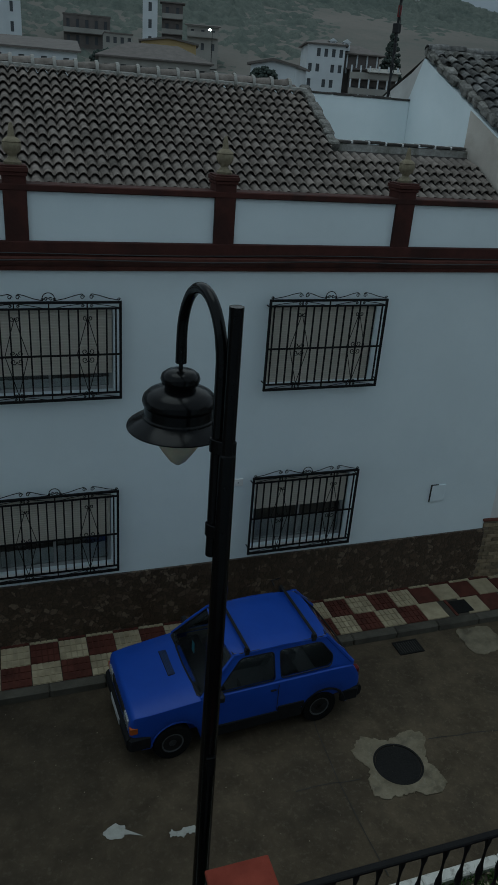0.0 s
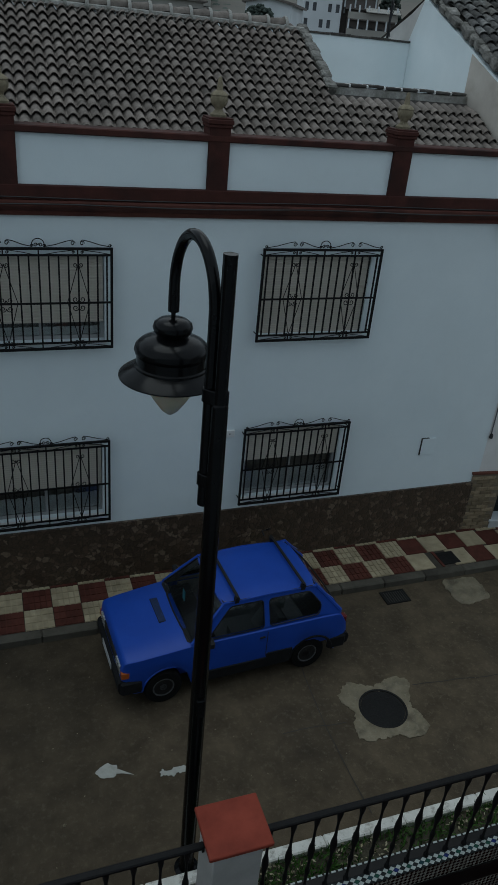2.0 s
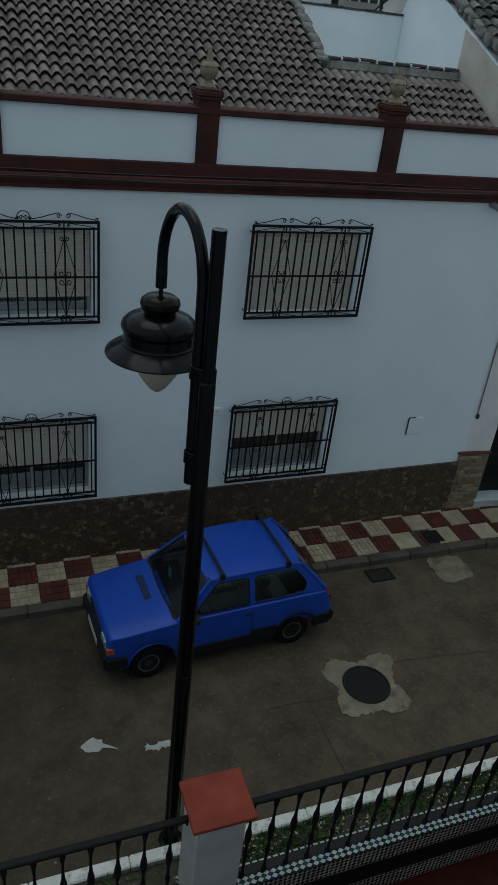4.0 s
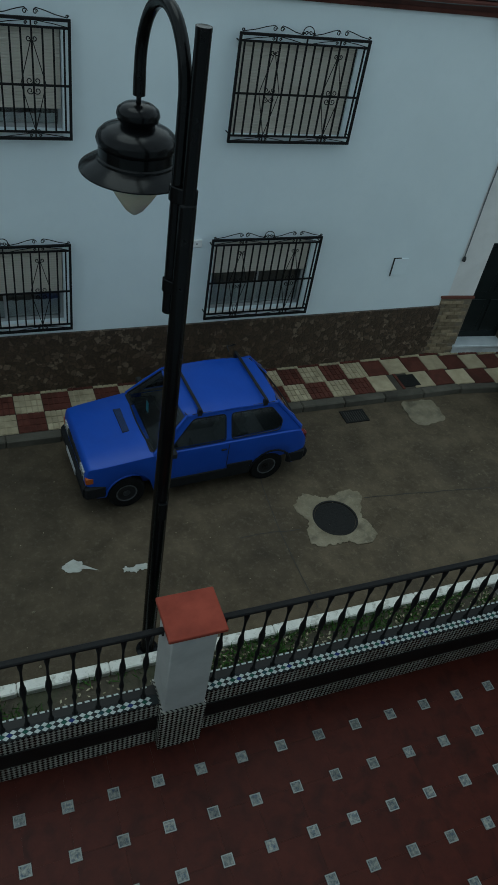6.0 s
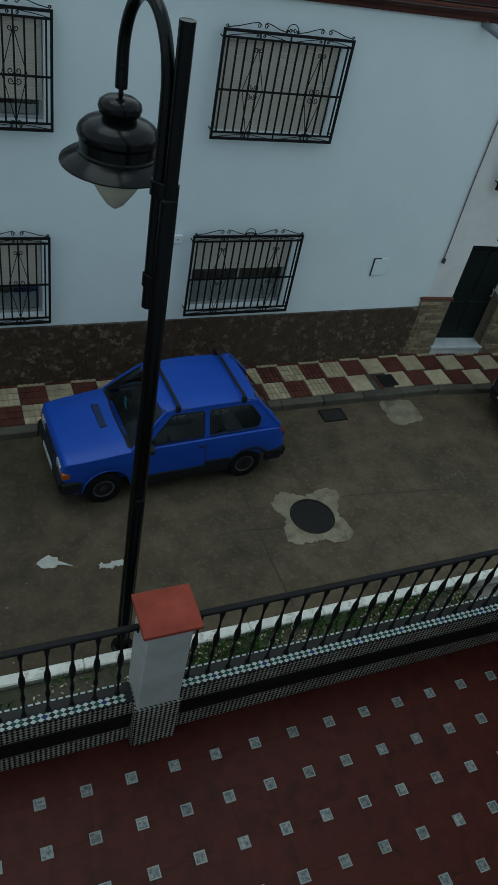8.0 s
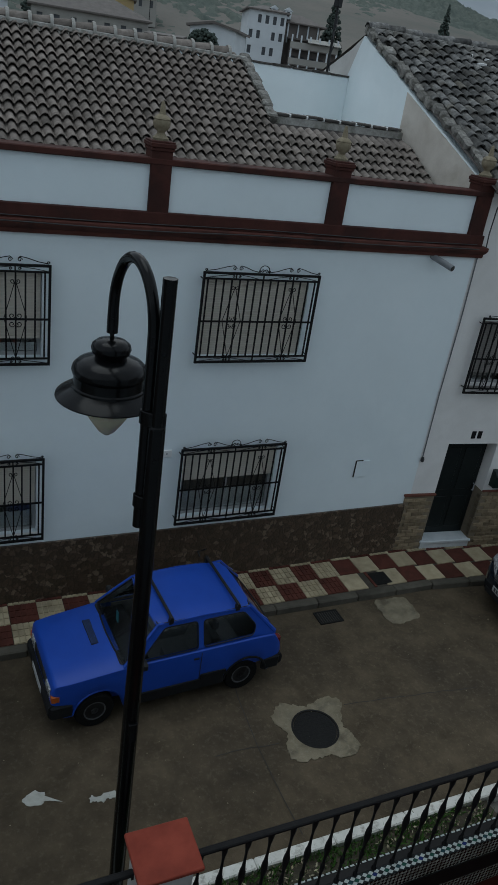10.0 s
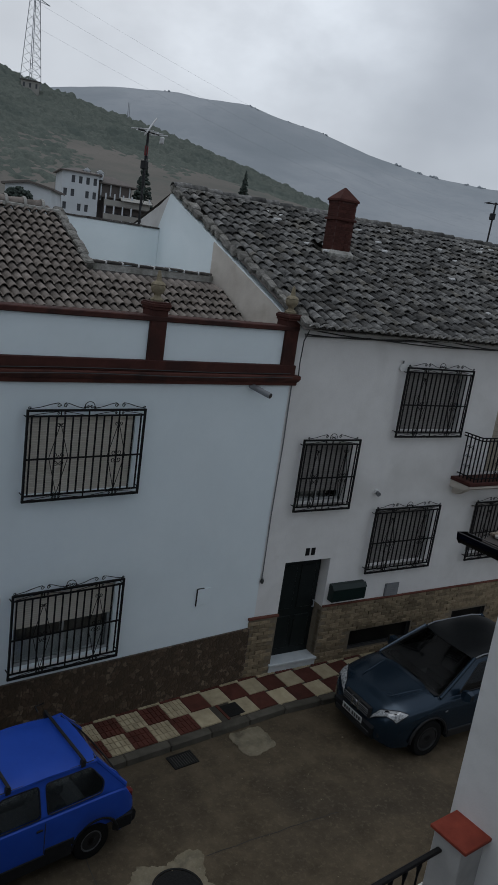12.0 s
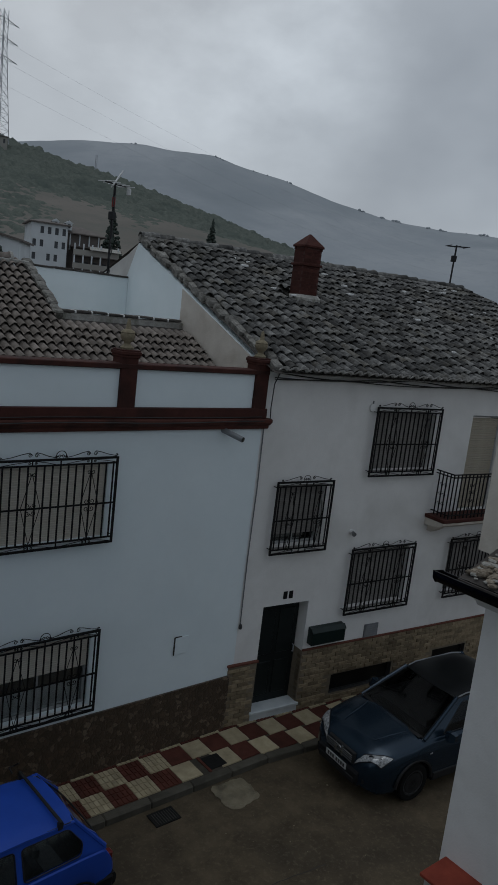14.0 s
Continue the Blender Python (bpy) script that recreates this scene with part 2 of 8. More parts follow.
TILE_R = pm("grey_weathered_tile", (0.042, 0.041, 0.041), (0.168, 0.165, 0.158), 9, 0.9, 0.6, 50, rnd=0.6, spec=0.2, stain=(0.070, 0.058, 0.036), stain_scale=1.6, stain_amount=0.5, fleck=(0.27, 0.265, 0.25), fleck_scale=9, fleck_amount=0.4)
# roof channels: shade between the cover tiles and dirt, both put into the colour
PANDARK = pm("shaded_dirty_roof_channel", (0.016, 0.015, 0.013), (0.036, 0.034, 0.030), 8, 0.95, 0.6, 40, spec=0.1)
MORTAR = pm("lime_mortar", (0.26, 0.25, 0.23), (0.42, 0.41, 0.38), 12, 0.95, 0.8, 30, stain=(0.11, 0.11, 0.08), stain_scale=4, stain_amount=0.8)
UNDER = pm("roof_underlay", (0.05, 0.045, 0.04), (0.07, 0.06, 0.055), 8, 0.95)
IRON = pm("black_iron_paint", (0.007, 0.007, 0.008), (0.012, 0.011, 0.011), 20, 0.6, 0.1, 120, spec=0.16)
WARMW = pm("stained_warm_render", (0.50, 0.455, 0.40), (0.62, 0.575, 0.51), 2.0, 0.9, 0.3, 35, stain=(0.36, 0.31, 0.25), stain_scale=1.6, stain_amount=0.6)
DARKRIM = pm("dark_alloy", (0.03, 0.031, 0.033), (0.05, 0.051, 0.053), 12, 0.45, metal=0.4)
SATIN = pm("satin_roof_rail", (0.20, 0.21, 0.22), (0.26, 0.27, 0.28), 12, 0.35, metal=0.5)
RUBBLE = pm("crumbling_tile_mortar", (0.13, 0.10, 0.075), (0.36, 0.32, 0.26), 22, 0.95, 1.0, 30, rnd=0.4, spec=0.1, stain=(0.05, 0.035, 0.025), stain_scale=12, stain_amount=0.9)
# paler, bluer white than the facade, for the walls at roof level
PALEBLUEW = pm("pale_bluish_wall_white", (0.74, 0.82, 0.845), (0.80, 0.865, 0.885), 1.2, 0.85, 0.15, 60, stain=(0.68, 0.75, 0.77), stain_scale=0.8, stain_amount=0.5)
VERGE = pm("dirty_verge_mortar", (0.12, 0.115, 0.105), (0.26, 0.25, 0.23), 14, 0.95, 1.0, 25, rnd=0.35, spec=0.15, stain=(0.06, 0.058, 0.045), stain_scale=6, stain_amount=0.9)
SLAB = pm("dark_coping_slab", (0.055, 0.05, 0.047), (0.10, 0.092, 0.085), 9, 0.9, 0.4, 50, rnd=0.3, spec=0.15, stain=(0.16, 0.155, 0.14), stain_scale=7, stain_amount=0.6)
DARKGLASS = glass_mat("tinted_car_glass", (0.22, 0.24, 0.25))
LAMPBLK = pm("lamp_black_enamel", (0.0026, 0.0028, 0.0032), (0.0042, 0.0043, 0.0047), 6, 0.19, 0.03, 40, rough_var=0.04, spec=0.15)
BLKGLOSS = pm("black_glass_roof", (0.004, 0.005, 0.006), (0.007, 0.008, 0.009), 6, 0.3, spec=0.18)
CURTAIN = pm("grey_net_curtain", (0.62, 0.63, 0.635), (0.74, 0.75, 0.755), 6, 0.9)
SHUTTER = pm("cream_roller_shutter", (0.50, 0.46, 0.40), (0.59, 0.545, 0.475), 3, 0.6, 0.1, 80)
SHUTTER2 = pm("beige_panel", (0.33, 0.295, 0.23), (0.39, 0.35, 0.28), 3, 0.7, 0.1, 80)
ALU = pm("pale_aluminium_frame", (0.30, 0.31, 0.31), (0.36, 0.36, 0.36), 5, 0.45)
DARKIN = pm("dim_room_sheet", (0.085, 0.085, 0.088), (0.13, 0.127, 0.122), 3, 0.9)
SHADY = pm("grey_blind", (0.20, 0.188, 0.176), (0.27, 0.255, 0.24), 3, 0.75)
GLASS = glass_mat("window_glass", (0.92, 0.94, 0.94))
CARGLASS = glass_mat("car_glass", (0.86, 0.89, 0.89))
PLINTH = stone_mat("conglomerate_stone", 11.0, (0.044, 0.031, 0.020), (0.084, 0.058, 0.038), (0.175, 0.134, 0.094), (0.040, 0.028, 0.019))
ROAD = pm("worn_concrete_road", (0.047, 0.0355, 0.0215), (0.093, 0.072, 0.0455), 2.2, 0.85, 0.6, 45, spec=0.25, stain=(0.027, 0.0215, 0.0155), stain_scale=0.4, stain_amount=0.8, fleck=(0.155, 0.13, 0.092), fleck_scale=14, fleck_amount=0.5)


def darken_end(m, x0, x1, low, high):
    """Scales a street surface's colour along x, darker towards one end, with a ragged edge."""
    nt = m.node_tree
    b = nt.nodes["Principled BSDF"]
    col = b.inputs["Base Color"].links[0].from_socket
    co = nt.nodes.new("ShaderNodeTexCoord")
    sep = nt.nodes.new("ShaderNodeSeparateXYZ")
    nt.links.new(co.outputs["Object"], sep.inputs[0])
    nz = nt.nodes.new("ShaderNodeTexNoise")
    nz.inputs["Scale"].default_value = 0.7
    nz.inputs["Detail"].default_value = 5
    nt.links.new(co.outputs["Object"], nz.inputs["Vector"])
    mad = nt.nodes.new("ShaderNodeMath")
    mad.operation = "MULTIPLY_ADD"
    mad.inputs[1].default_value = 5.0
    nt.links.new(nz.outputs[0], mad.inputs[0])
    nt.links.new(sep.outputs[0], mad.inputs[2])
    mr = nt.nodes.new("ShaderNodeMapRange")
    mr.interpolation_type = "SMOOTHSTEP"
    mr.inputs["From Min"].default_value = x0 + 2.5
    mr.inputs["From Max"].default_value = x1 + 2.5
    mr.inputs["To Min"].default_value = low
    mr.inputs["To Max"].default_value = high
    nt.links.new(mad.outputs[0], mr.inputs["Value"])
    sc = nt.nodes.new("ShaderNodeVectorMath")
    sc.operation = "SCALE"
    nt.links.new(col, sc.inputs[0])
    nt.links.new(mr.outputs[0], sc.inputs["Scale"])
    nt.links.new(sc.outputs[0], b.inputs["Base Color"])


darken_end(ROAD, -1.0, 5.0, 0.74, 1.14)
PATCH = pm("pale_concrete_patch", (0.150, 0.127, 0.085), (0.235, 0.203, 0.142), 4, 0.9, 0.6, 45, spec=0.2, stain=(0.075, 0.066, 0.047), stain_scale=3, stain_amount=0.7, fleck=(0.30, 0.275, 0.21), fleck_scale=18, fleck_amount=0.6)
SEAM_SHADE = pm("dark_seam_and_shade", (0.03, 0.028, 0.024), (0.045, 0.042, 0.036), 5, 0.95)
CASTIRON = pm("dark_cast_iron", (0.008, 0.008, 0.008), (0.014, 0.0135, 0.0125), 30, 0.7, 0.5, 45, spec=0.2)
KERB = pm("grey_kerb_stone", (0.066, 0.060, 0.047), (0.10, 0.091, 0.073), 3, 0.9, 0.4, 50, rnd=0.15, spec=0.2, stain=(0.035, 0.031, 0.025), stain_scale=1.5, stain_amount=0.7)
KERBW = pm("chipped_white_kerb_paint", (0.58, 0.57, 0.52), (0.70, 0.69, 0.64), 5, 0.8, 0.4, 50, fleck=(0.16, 0.14, 0.10), fleck_scale=9, fleck_amount=1.0)
PAVW = pm("cream_paving", (0.33, 0.275, 0.175), (0.44, 0.375, 0.25), 6, 0.85, 0.3, 60, rnd=0.14, spec=0.2, stain=(0.19, 0.155, 0.10), stain_scale=2, stain_amount=0.6)
PAVR = pm("oxblood_paving", (0.072, 0.024, 0.017), (0.105, 0.036, 0.025), 6, 0.85, 0.3, 60, rnd=0.16, spec=0.2, stain=(0.04, 0.017, 0.012), stain_scale=2, stain_amount=0.6)
GROUT = pm("pavement_bed", (0.05, 0.044, 0.035), (0.075, 0.066, 0.052), 6, 0.95, 0.3, 50, spec=0.1)
BRICK = pm("buff_split_brick", (0.175, 0.135, 0.085), (0.275, 0.22, 0.145), 12, 0.9, 0.6, 50, rnd=0.28, spec=0.2, stain=(0.105, 0.08, 0.052), stain_scale=2, stain_amount=0.7)
BRICKJ = pm("brick_joint", (0.15, 0.122, 0.085), (0.20, 0.165, 0.118), 8, 0.95, 0.3, 60)
COPING = pm("red_brick_coping", (0.105, 0.042, 0.030), (0.15, 0.06, 0.042), 8, 0.85, 0.3, 60, spec=0.2)
CHIMBRICK = pm("chimney_red_brick", (0.045, 0.017, 0.014), (0.075, 0.028, 0.022), 7, 0.9, 0.5, 60, rnd=0.18, spec=0.2)
CHIMJOINT = pm("sooty_chimney_joint", (0.062, 0.028, 0.024), (0.085, 0.04, 0.033), 8, 0.95, 0.3, 60)
DOORM = pm("black_green_door_paint", (0.006, 0.009, 0.009), (0.011, 0.015, 0.0145), 4, 0.45, 0.06, 60, spec=0.25)
MARBLE = pm("pale_marble_step", (0.48, 0.52, 0.54), (0.60, 0.63, 0.64), 4, 0.35, 0.05, 50)
GREENBOX = pm("dark_green_enamel", (0.006, 0.014, 0.013), (0.010, 0.021, 0.019), 5, 0.4, spec=0.3)
GREYPL = pm("grey_plastic", (0.12, 0.125, 0.13), (0.17, 0.175, 0.18), 5, 0.5)
PVC = pm("grey_pvc_pipe", (0.16, 0.17, 0.18), (0.22, 0.23, 0.24), 5, 0.45)
CABLE = pm("black_cable", (0.02, 0.02, 0.02), (0.035, 0.035, 0.035), 8, 0.6)
CAPM = pm("terracotta_cap", (0.185, 0.034, 0.020), (0.25, 0.050, 0.030), 4, 0.75, 0.2, 60, spec=0.2, stain=(0.12, 0.026, 0.017), stain_scale=3, stain_amount=0.5)
PILLAR = pm("pillar_white_paint", (0.66, 0.66, 0.65), (0.74, 0.74, 0.73), 2.5, 0.8, 0.12, 60, stain=(0.5, 0.5, 0.47), stain_scale=2, stain_amount=0.5)
PIERPAINT = pm("dull_white_pier_paint", (0.375, 0.365, 0.35), (0.45, 0.44, 0.42), 2.5, 0.8, 0.12, 60, stain=(0.30, 0.29, 0.27), stain_scale=2, stain_amount=0.6)
FLOORT = pm("red_terrace_tile", (0.039, 0.0080, 0.0050), (0.056, 0.0116, 0.0072), 6.0, 0.5, 0.12, 40, rnd=0.02, spec=0.12, stain=(0.019, 0.0056, 0.0040), stain_scale=4.5, stain_amount=0.8, fleck=(0.022, 0.0084, 0.0064), fleck_scale=14, fleck_amount=0.5)
FLOORJ = pm("floor_joint", (0.034, 0.0088, 0.0058), (0.05, 0.013, 0.0085), 3, 0.7, spec=0.1)
INSET = pm("glazed_inset", (0.030, 0.045, 0.060), (0.27, 0.27, 0.235), 30, 0.4, 0.05, 60, rnd=0.3, spec=0.2, stain=(0.02, 0.045, 0.10), stain_scale=32, stain_amount=0.7)
INSETRIM = pm("glazed_inset_rim", (0.20, 0.215, 0.21), (0.28, 0.29, 0.275), 20, 0.4, spec=0.2, rnd=0.2)
CHECKT = checker_tile_mat("black_white_glazed_tiles", 0.050, (0.30, 0.295, 0.26), (0.012, 0.011, 0.010))
BLACKT = pm("black_glazed_tile", (0.006, 0.0055, 0.0055), (0.011, 0.010, 0.0095), 5, 0.45, spec=0.2)
GL_W = pm("white_glaze", (0.33, 0.37, 0.36), (0.44, 0.47, 0.455), 9, 0.3, spec=0.3)
GL_G = pm("green_glaze", (0.008, 0.050, 0.036), (0.014, 0.075, 0.055), 9, 0.45, spec=0.15)
GL_B = pm("blue_glaze", (0.008, 0.018, 0.10), (0.014, 0.03, 0.15), 9, 0.45, spec=0.15)
GL_K = pm("black_glaze", (0.008, 0.011, 0.012), (0.012, 0.016, 0.018), 9, 0.45, spec=0.15)
GL_R = pm("teal_glaze", (0.008, 0.036, 0.044), (0.014, 0.052, 0.062), 9, 0.45, spec=0.15)
SOIL = pm("damp_soil", (0.035, 0.030, 0.020), (0.075, 0.062, 0.042), 9, 0.95, 1.0, 40, stain=(0.03, 0.045, 0.015), stain_scale=2, stain_amount=0.6)
GRASS = pm("short_grass", (0.030, 0.078, 0.012), (0.065, 0.14, 0.026), 9, 0.8, rnd=0.35, spec=0.2)
DRYLEAF = pm("dry_leaf_litter", (0.20, 0.175, 0.10), (0.36, 0.33, 0.24), 9, 0.9, rnd=0.4, spec=0.1)
PAINTW = pm("worn_white_road_paint", (0.30, 0.30, 0.27), (0.42, 0.42, 0.385), 9, 0.85, 0.3, 60)
# hillside scrub, colour lifted and greyed to carry distance haze
SLOPE = pm("hazed_scrub_hillside", (0.146, 0.140, 0.126), (0.196, 0.180, 0.162), 0.020, 1.0, spec=0.0, stain=(0.128, 0.136, 0.122), stain_scale=0.045, stain_amount=0.9, fleck=(0.122, 0.130, 0.118), fleck_scale=0.5, fleck_amount=0.7)
# far slopes: distance haze is put into this pale blue-grey colour
FARHILL = pm("haze_tinted_far_mountain", (0.300, 0.322, 0.345), (0.365, 0.382, 0.402), 0.006, 1.0, stain=(0.250, 0.275, 0.295), stain_scale=0.0028, stain_amount=1.0, spec=0.0, fleck=(0.262, 0.287, 0.305), fleck_scale=0.03, fleck_amount=0.6)
# foliage colours below are lightened as well, haze included in the paint
CROWN = pm("hazed_olive_foliage", (0.098, 0.114, 0.100), (0.150, 0.162, 0.142), 0.6, 1.0, rnd=0.02, spec=0.0, stain=(0.085, 0.102, 0.092), stain_scale=0.06, stain_amount=0.9, fleck=(0.065, 0.080, 0.072), fleck_scale=1.1, fleck_amount=0.8)
CYPRESS = pm("hazed_cypress_foliage", (0.050, 0.064, 0.056), (0.072, 0.086, 0.076), 1.0, 1.0, rnd=0.25, spec=0.0)
BARK = pm("bark", (0.05, 0.04, 0.03), (0.08, 0.065, 0.05), 9, 0.95)
FARWHITE = pm("far_white_walls", (0.52, 0.55, 0.57), (0.62, 0.65, 0.67), 0.2, 0.9, stain=(0.45, 0.47, 0.49), stain_scale=0.15, stain_amount=0.5)
FAROCHRE = pm("far_ochre_walls", (0.33, 0.24, 0.11), (0.40, 0.30, 0.15), 0.2, 0.9)
FARTAN = pm("far_tan_walls", (0.25, 0.24, 0.22), (0.33, 0.32, 0.29), 0.2, 0.9)
FARROOF = pm("far_clay_roof", (0.105, 0.092, 0.084), (0.150, 0.132, 0.120), 1.2, 0.9)
FARBROWN = pm("far_dark_gallery_walls", (0.105, 0.092, 0.085), (0.15, 0.13, 0.12), 0.4, 0.9)
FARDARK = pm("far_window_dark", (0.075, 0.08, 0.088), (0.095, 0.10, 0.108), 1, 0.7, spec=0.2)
STEEL = pm("galvanised_steel", (0.27, 0.28, 0.30), (0.34, 0.35, 0.37), 4, 0.6, metal=0.2)
ANT = pm("weathered_aerial", (0.016, 0.016, 0.017), (0.03, 0.03, 0.032), 9, 0.6, spec=0.2)
ANTW = pm("pale_aerial_elements", (0.50, 0.51, 0.52), (0.62, 0.62, 0.62), 9, 0.4)
BLUE = pm("blue_car_paint", (0.013, 0.055, 0.345), (0.017, 0.066, 0.395), 2.0, 0.42, 0.0, spec=0.3, stain=(0.012, 0.047, 0.30), stain_scale=1.5, stain_amount=0.5)
VENTBLUE = pm("faded_blue_grille_slats", (0.018, 0.032, 0.085), (0.026, 0.042, 0.105), 9, 0.6, spec=0.2)
NAVY = pm("dark_blue_metallic_paint", (0.014, 0.027, 0.044), (0.019, 0.035, 0.056), 40, 0.20, 0.0, metal=0.5)
BLKPL = pm("black_car_plastic", (0.009, 0.009, 0.010), (0.016, 0.016, 0.017), 9, 0.55, 0.15, 120, spec=0.3)
GREYCL = pm("dark_cladding_and_bumper_shade", (0.010, 0.0105, 0.012), (0.016, 0.0165, 0.018), 9, 0.7, 0.15, 120, spec=0.15)
RUBBER = pm("tyre_rubber", (0.006, 0.006, 0.006), (0.010, 0.010, 0.010), 30, 0.9, 0.3, 80, spec=0.12)
RIM = pm("dull_alloy", (0.26, 0.27, 0.28), (0.36, 0.37, 0.38), 12, 0.4, metal=0.6)
STEELRIM = pm("dull_steel_wheel", (0.05, 0.052, 0.055), (0.13, 0.132, 0.135), 25, 0.6, metal=0.2)
CHROME = pm("chrome_trim", (0.5, 0.52, 0.54), (0.6, 0.62, 0.64), 9, 0.18, metal=0.9)
LENS = pm("headlamp_lens", (0.10, 0.105, 0.11), (0.62, 0.63, 0.64), 22, 0.12, metal=0.3)
AMBER = pm("amber_lens", (0.34, 0.075, 0.012), (0.42, 0.10, 0.018), 15, 0.3, spec=0.3)
REDLENS = pm("red_tail_lens", (0.10, 0.008, 0.008), (0.14, 0.012, 0.010), 15, 0.3, spec=0.3)
SEAT = pm("grey_seat_cloth", (0.14, 0.14, 0.145), (0.20, 0.20, 0.205), 20, 0.95)
TEALSHADE = pm("teal_sunshade", (0.05, 0.20, 0.26), (0.07, 0.25, 0.31), 9, 0.5)
PLATE = pm("number_plate_white", (0.38, 0.39, 0.39), (0.44, 0.44, 0.44), 9, 0.45)


def lamp_globe_mat():
    m = pm("milky_lamp_glass", (0.42, 0.40, 0.31), (0.50, 0.47, 0.37), 6, 0.25)
    m.node_tree.nodes["Principled BSDF"].inputs["Subsurface Weight"].default_value = 0.2
    return m


GLOBE = lamp_globe_mat()


def glow_mat(name, colour, strength):
    m = bpy.data.materials.new(name)
    m.use_nodes = True
    b = m.node_tree.nodes["Principled BSDF"]
    b.inputs["Emission Color"].default_value = (*colour, 1)
    b.inputs["Emission Strength"].default_value = strength
    return m


LIT = glow_mat("lit_street_lamp", (1.0, 0.98, 0.82), 25.0)


# ---- mesh helpers ----
class Mesh:
    def __init__(self):
        self.v, self.f = [], []

    def add(self, verts, faces):
        k = len(self.v)
        self.v += [tuple(p) for p in verts]
        self.f += [tuple(i + k for i in f) for f in faces]
        return self

    def box(self, x0, x1, y0, y1, z0, z1, b=0.0):
        if b <= 0:
            vs = [(x, y, z) for z in (z0, z1) for y in (y0, y1) for x in (x0, x1)]
            return self.add(vs, [(0, 2, 3, 1), (4, 5, 7, 6), (0, 1, 5, 4), (2, 6, 7, 3), (0, 4, 6, 2), (1, 3, 7, 5)])
        rings = []
        for z, d in ((z0, b), (z0 + b, 0), (z1 - b, 0), (z1, b)):
            a0, a1, c0, c1 = x0 + d, x1 - d, y0 + d, y1 - d
            e = b if d == 0 else b * 0.5
            rings.append([(a0 + e, c0, z), (a1 - e, c0, z), (a1, c0 + e, z), (a1, c1 - e, z), (a1 - e, c1, z), (a0 + e, c1, z), (a0, c1 - e, z), (a0, c0 + e, z)])
        return self.loft(rings)

    def loft(self, rings, closed=True, caps=True):
        n = len(rings[0])
        vs = [p for r in rings for p in r]
        fs = []
        for i in range(len(rings) - 1):
            for j in range(n if closed else n - 1):
                k = (j + 1) % n
                fs.append((i * n + j, i * n + k, (i + 1) * n + k, (i + 1) * n + j))
        if caps and closed:
            fs.append(tuple(range(n - 1, -1, -1)))
            fs.append(tuple((len(rings) - 1) * n + j for j in range(n)))
        return self.add(vs, fs)

    def tube(self, path, r, n=8, caps=True):
        """A round bar along a path; r is one radius or one for each point."""
        pts = [Vector(p) for p in path]
        rs = r if isinstance(r, (list, tuple)) else [r] * len(pts)
        rings, side = [], None
        for i, p in enumerate(pts):
            d = (pts[min(i + 1, len(pts) - 1)] - pts[max(i - 1, 0)]).normalized()
            if side is None:
                side = d.cross(Vector((0, 0, 1)) if abs(d.z) < 0.9 else Vector((0, 1, 0))).normalized()
            else:
                side = (side - d * side.dot(d)).normalized()
            up = d.cross(side)
            rings.append([p + rs[i] * (math.cos(2 * math.pi * k / n) * side + math.sin(2 * math.pi * k / n) * up) for k in range(n)])
        return self.loft(rings, True, caps)

    def lathe(self, profile, n=16, at=(0, 0, 0), caps=True):
        x, y, z = at
        rings = [[(x + r * math.cos(2 * math.pi * k / n), y + r * math.sin(2 * math.pi * k / n), z + h) for k in range(n)] for r, h in profile]
        return self.loft(rings, True, caps)

    def prism(self, poly, axis, lo, hi):
        """A polygon of two coordinates pushed along an axis."""
        def put(p, w):
            return {"x": (w, p[0], p[1]), "y": (p[0], w, p[1]), "z": (p[0], p[1], w)}[axis]
        return self.loft([[put(p, lo) for p in poly], [put(p, hi) for p in poly]])

    def sheet(self, fn, nu, nv):
        vs = [fn(i / nu, j / nv) for j in range(nv + 1) for i in range(nu + 1)]
        w = nu + 1
        return self.add(vs, [(j * w + i, j * w + i + 1, (j + 1) * w + i + 1, (j + 1) * w + i) for j in range(nv) for i in range(nu)])

    def data(self, name, smooth=35):
        me = bpy.data.meshes.new(name)
        me.from_pydata(self.v, [], self.f)
        bm = bmesh.new()
        bm.from_mesh(me)
        bmesh.ops.recalc_face_normals(bm, faces=bm.faces)
        bm.to_mesh(me)
        bm.free()
        if smooth:
            me.shade_smooth()
            me.set_sharp_from_angle(angle=radians(smooth))
        return me


def part(name, m, material, parent=None, label="", smooth=35):
    me = m.data(name, smooth) if isinstance(m, Mesh) else m
    if material is not None and not me.materials:
        me.materials.append(material)
    ob = new(name, me)
    if parent is not None:
        ob.parent = parent
    if label:
        tagged(ob, label)
    return ob


def thing(name, at, label, category, group="", kind="", turn=0.0):
    ob = new(name)
    ob.empty_display_size = 0.2
    ob.matrix_world = pose(*at, 0, 0, turn)
    return tagged(ob, label, category, group, kind)


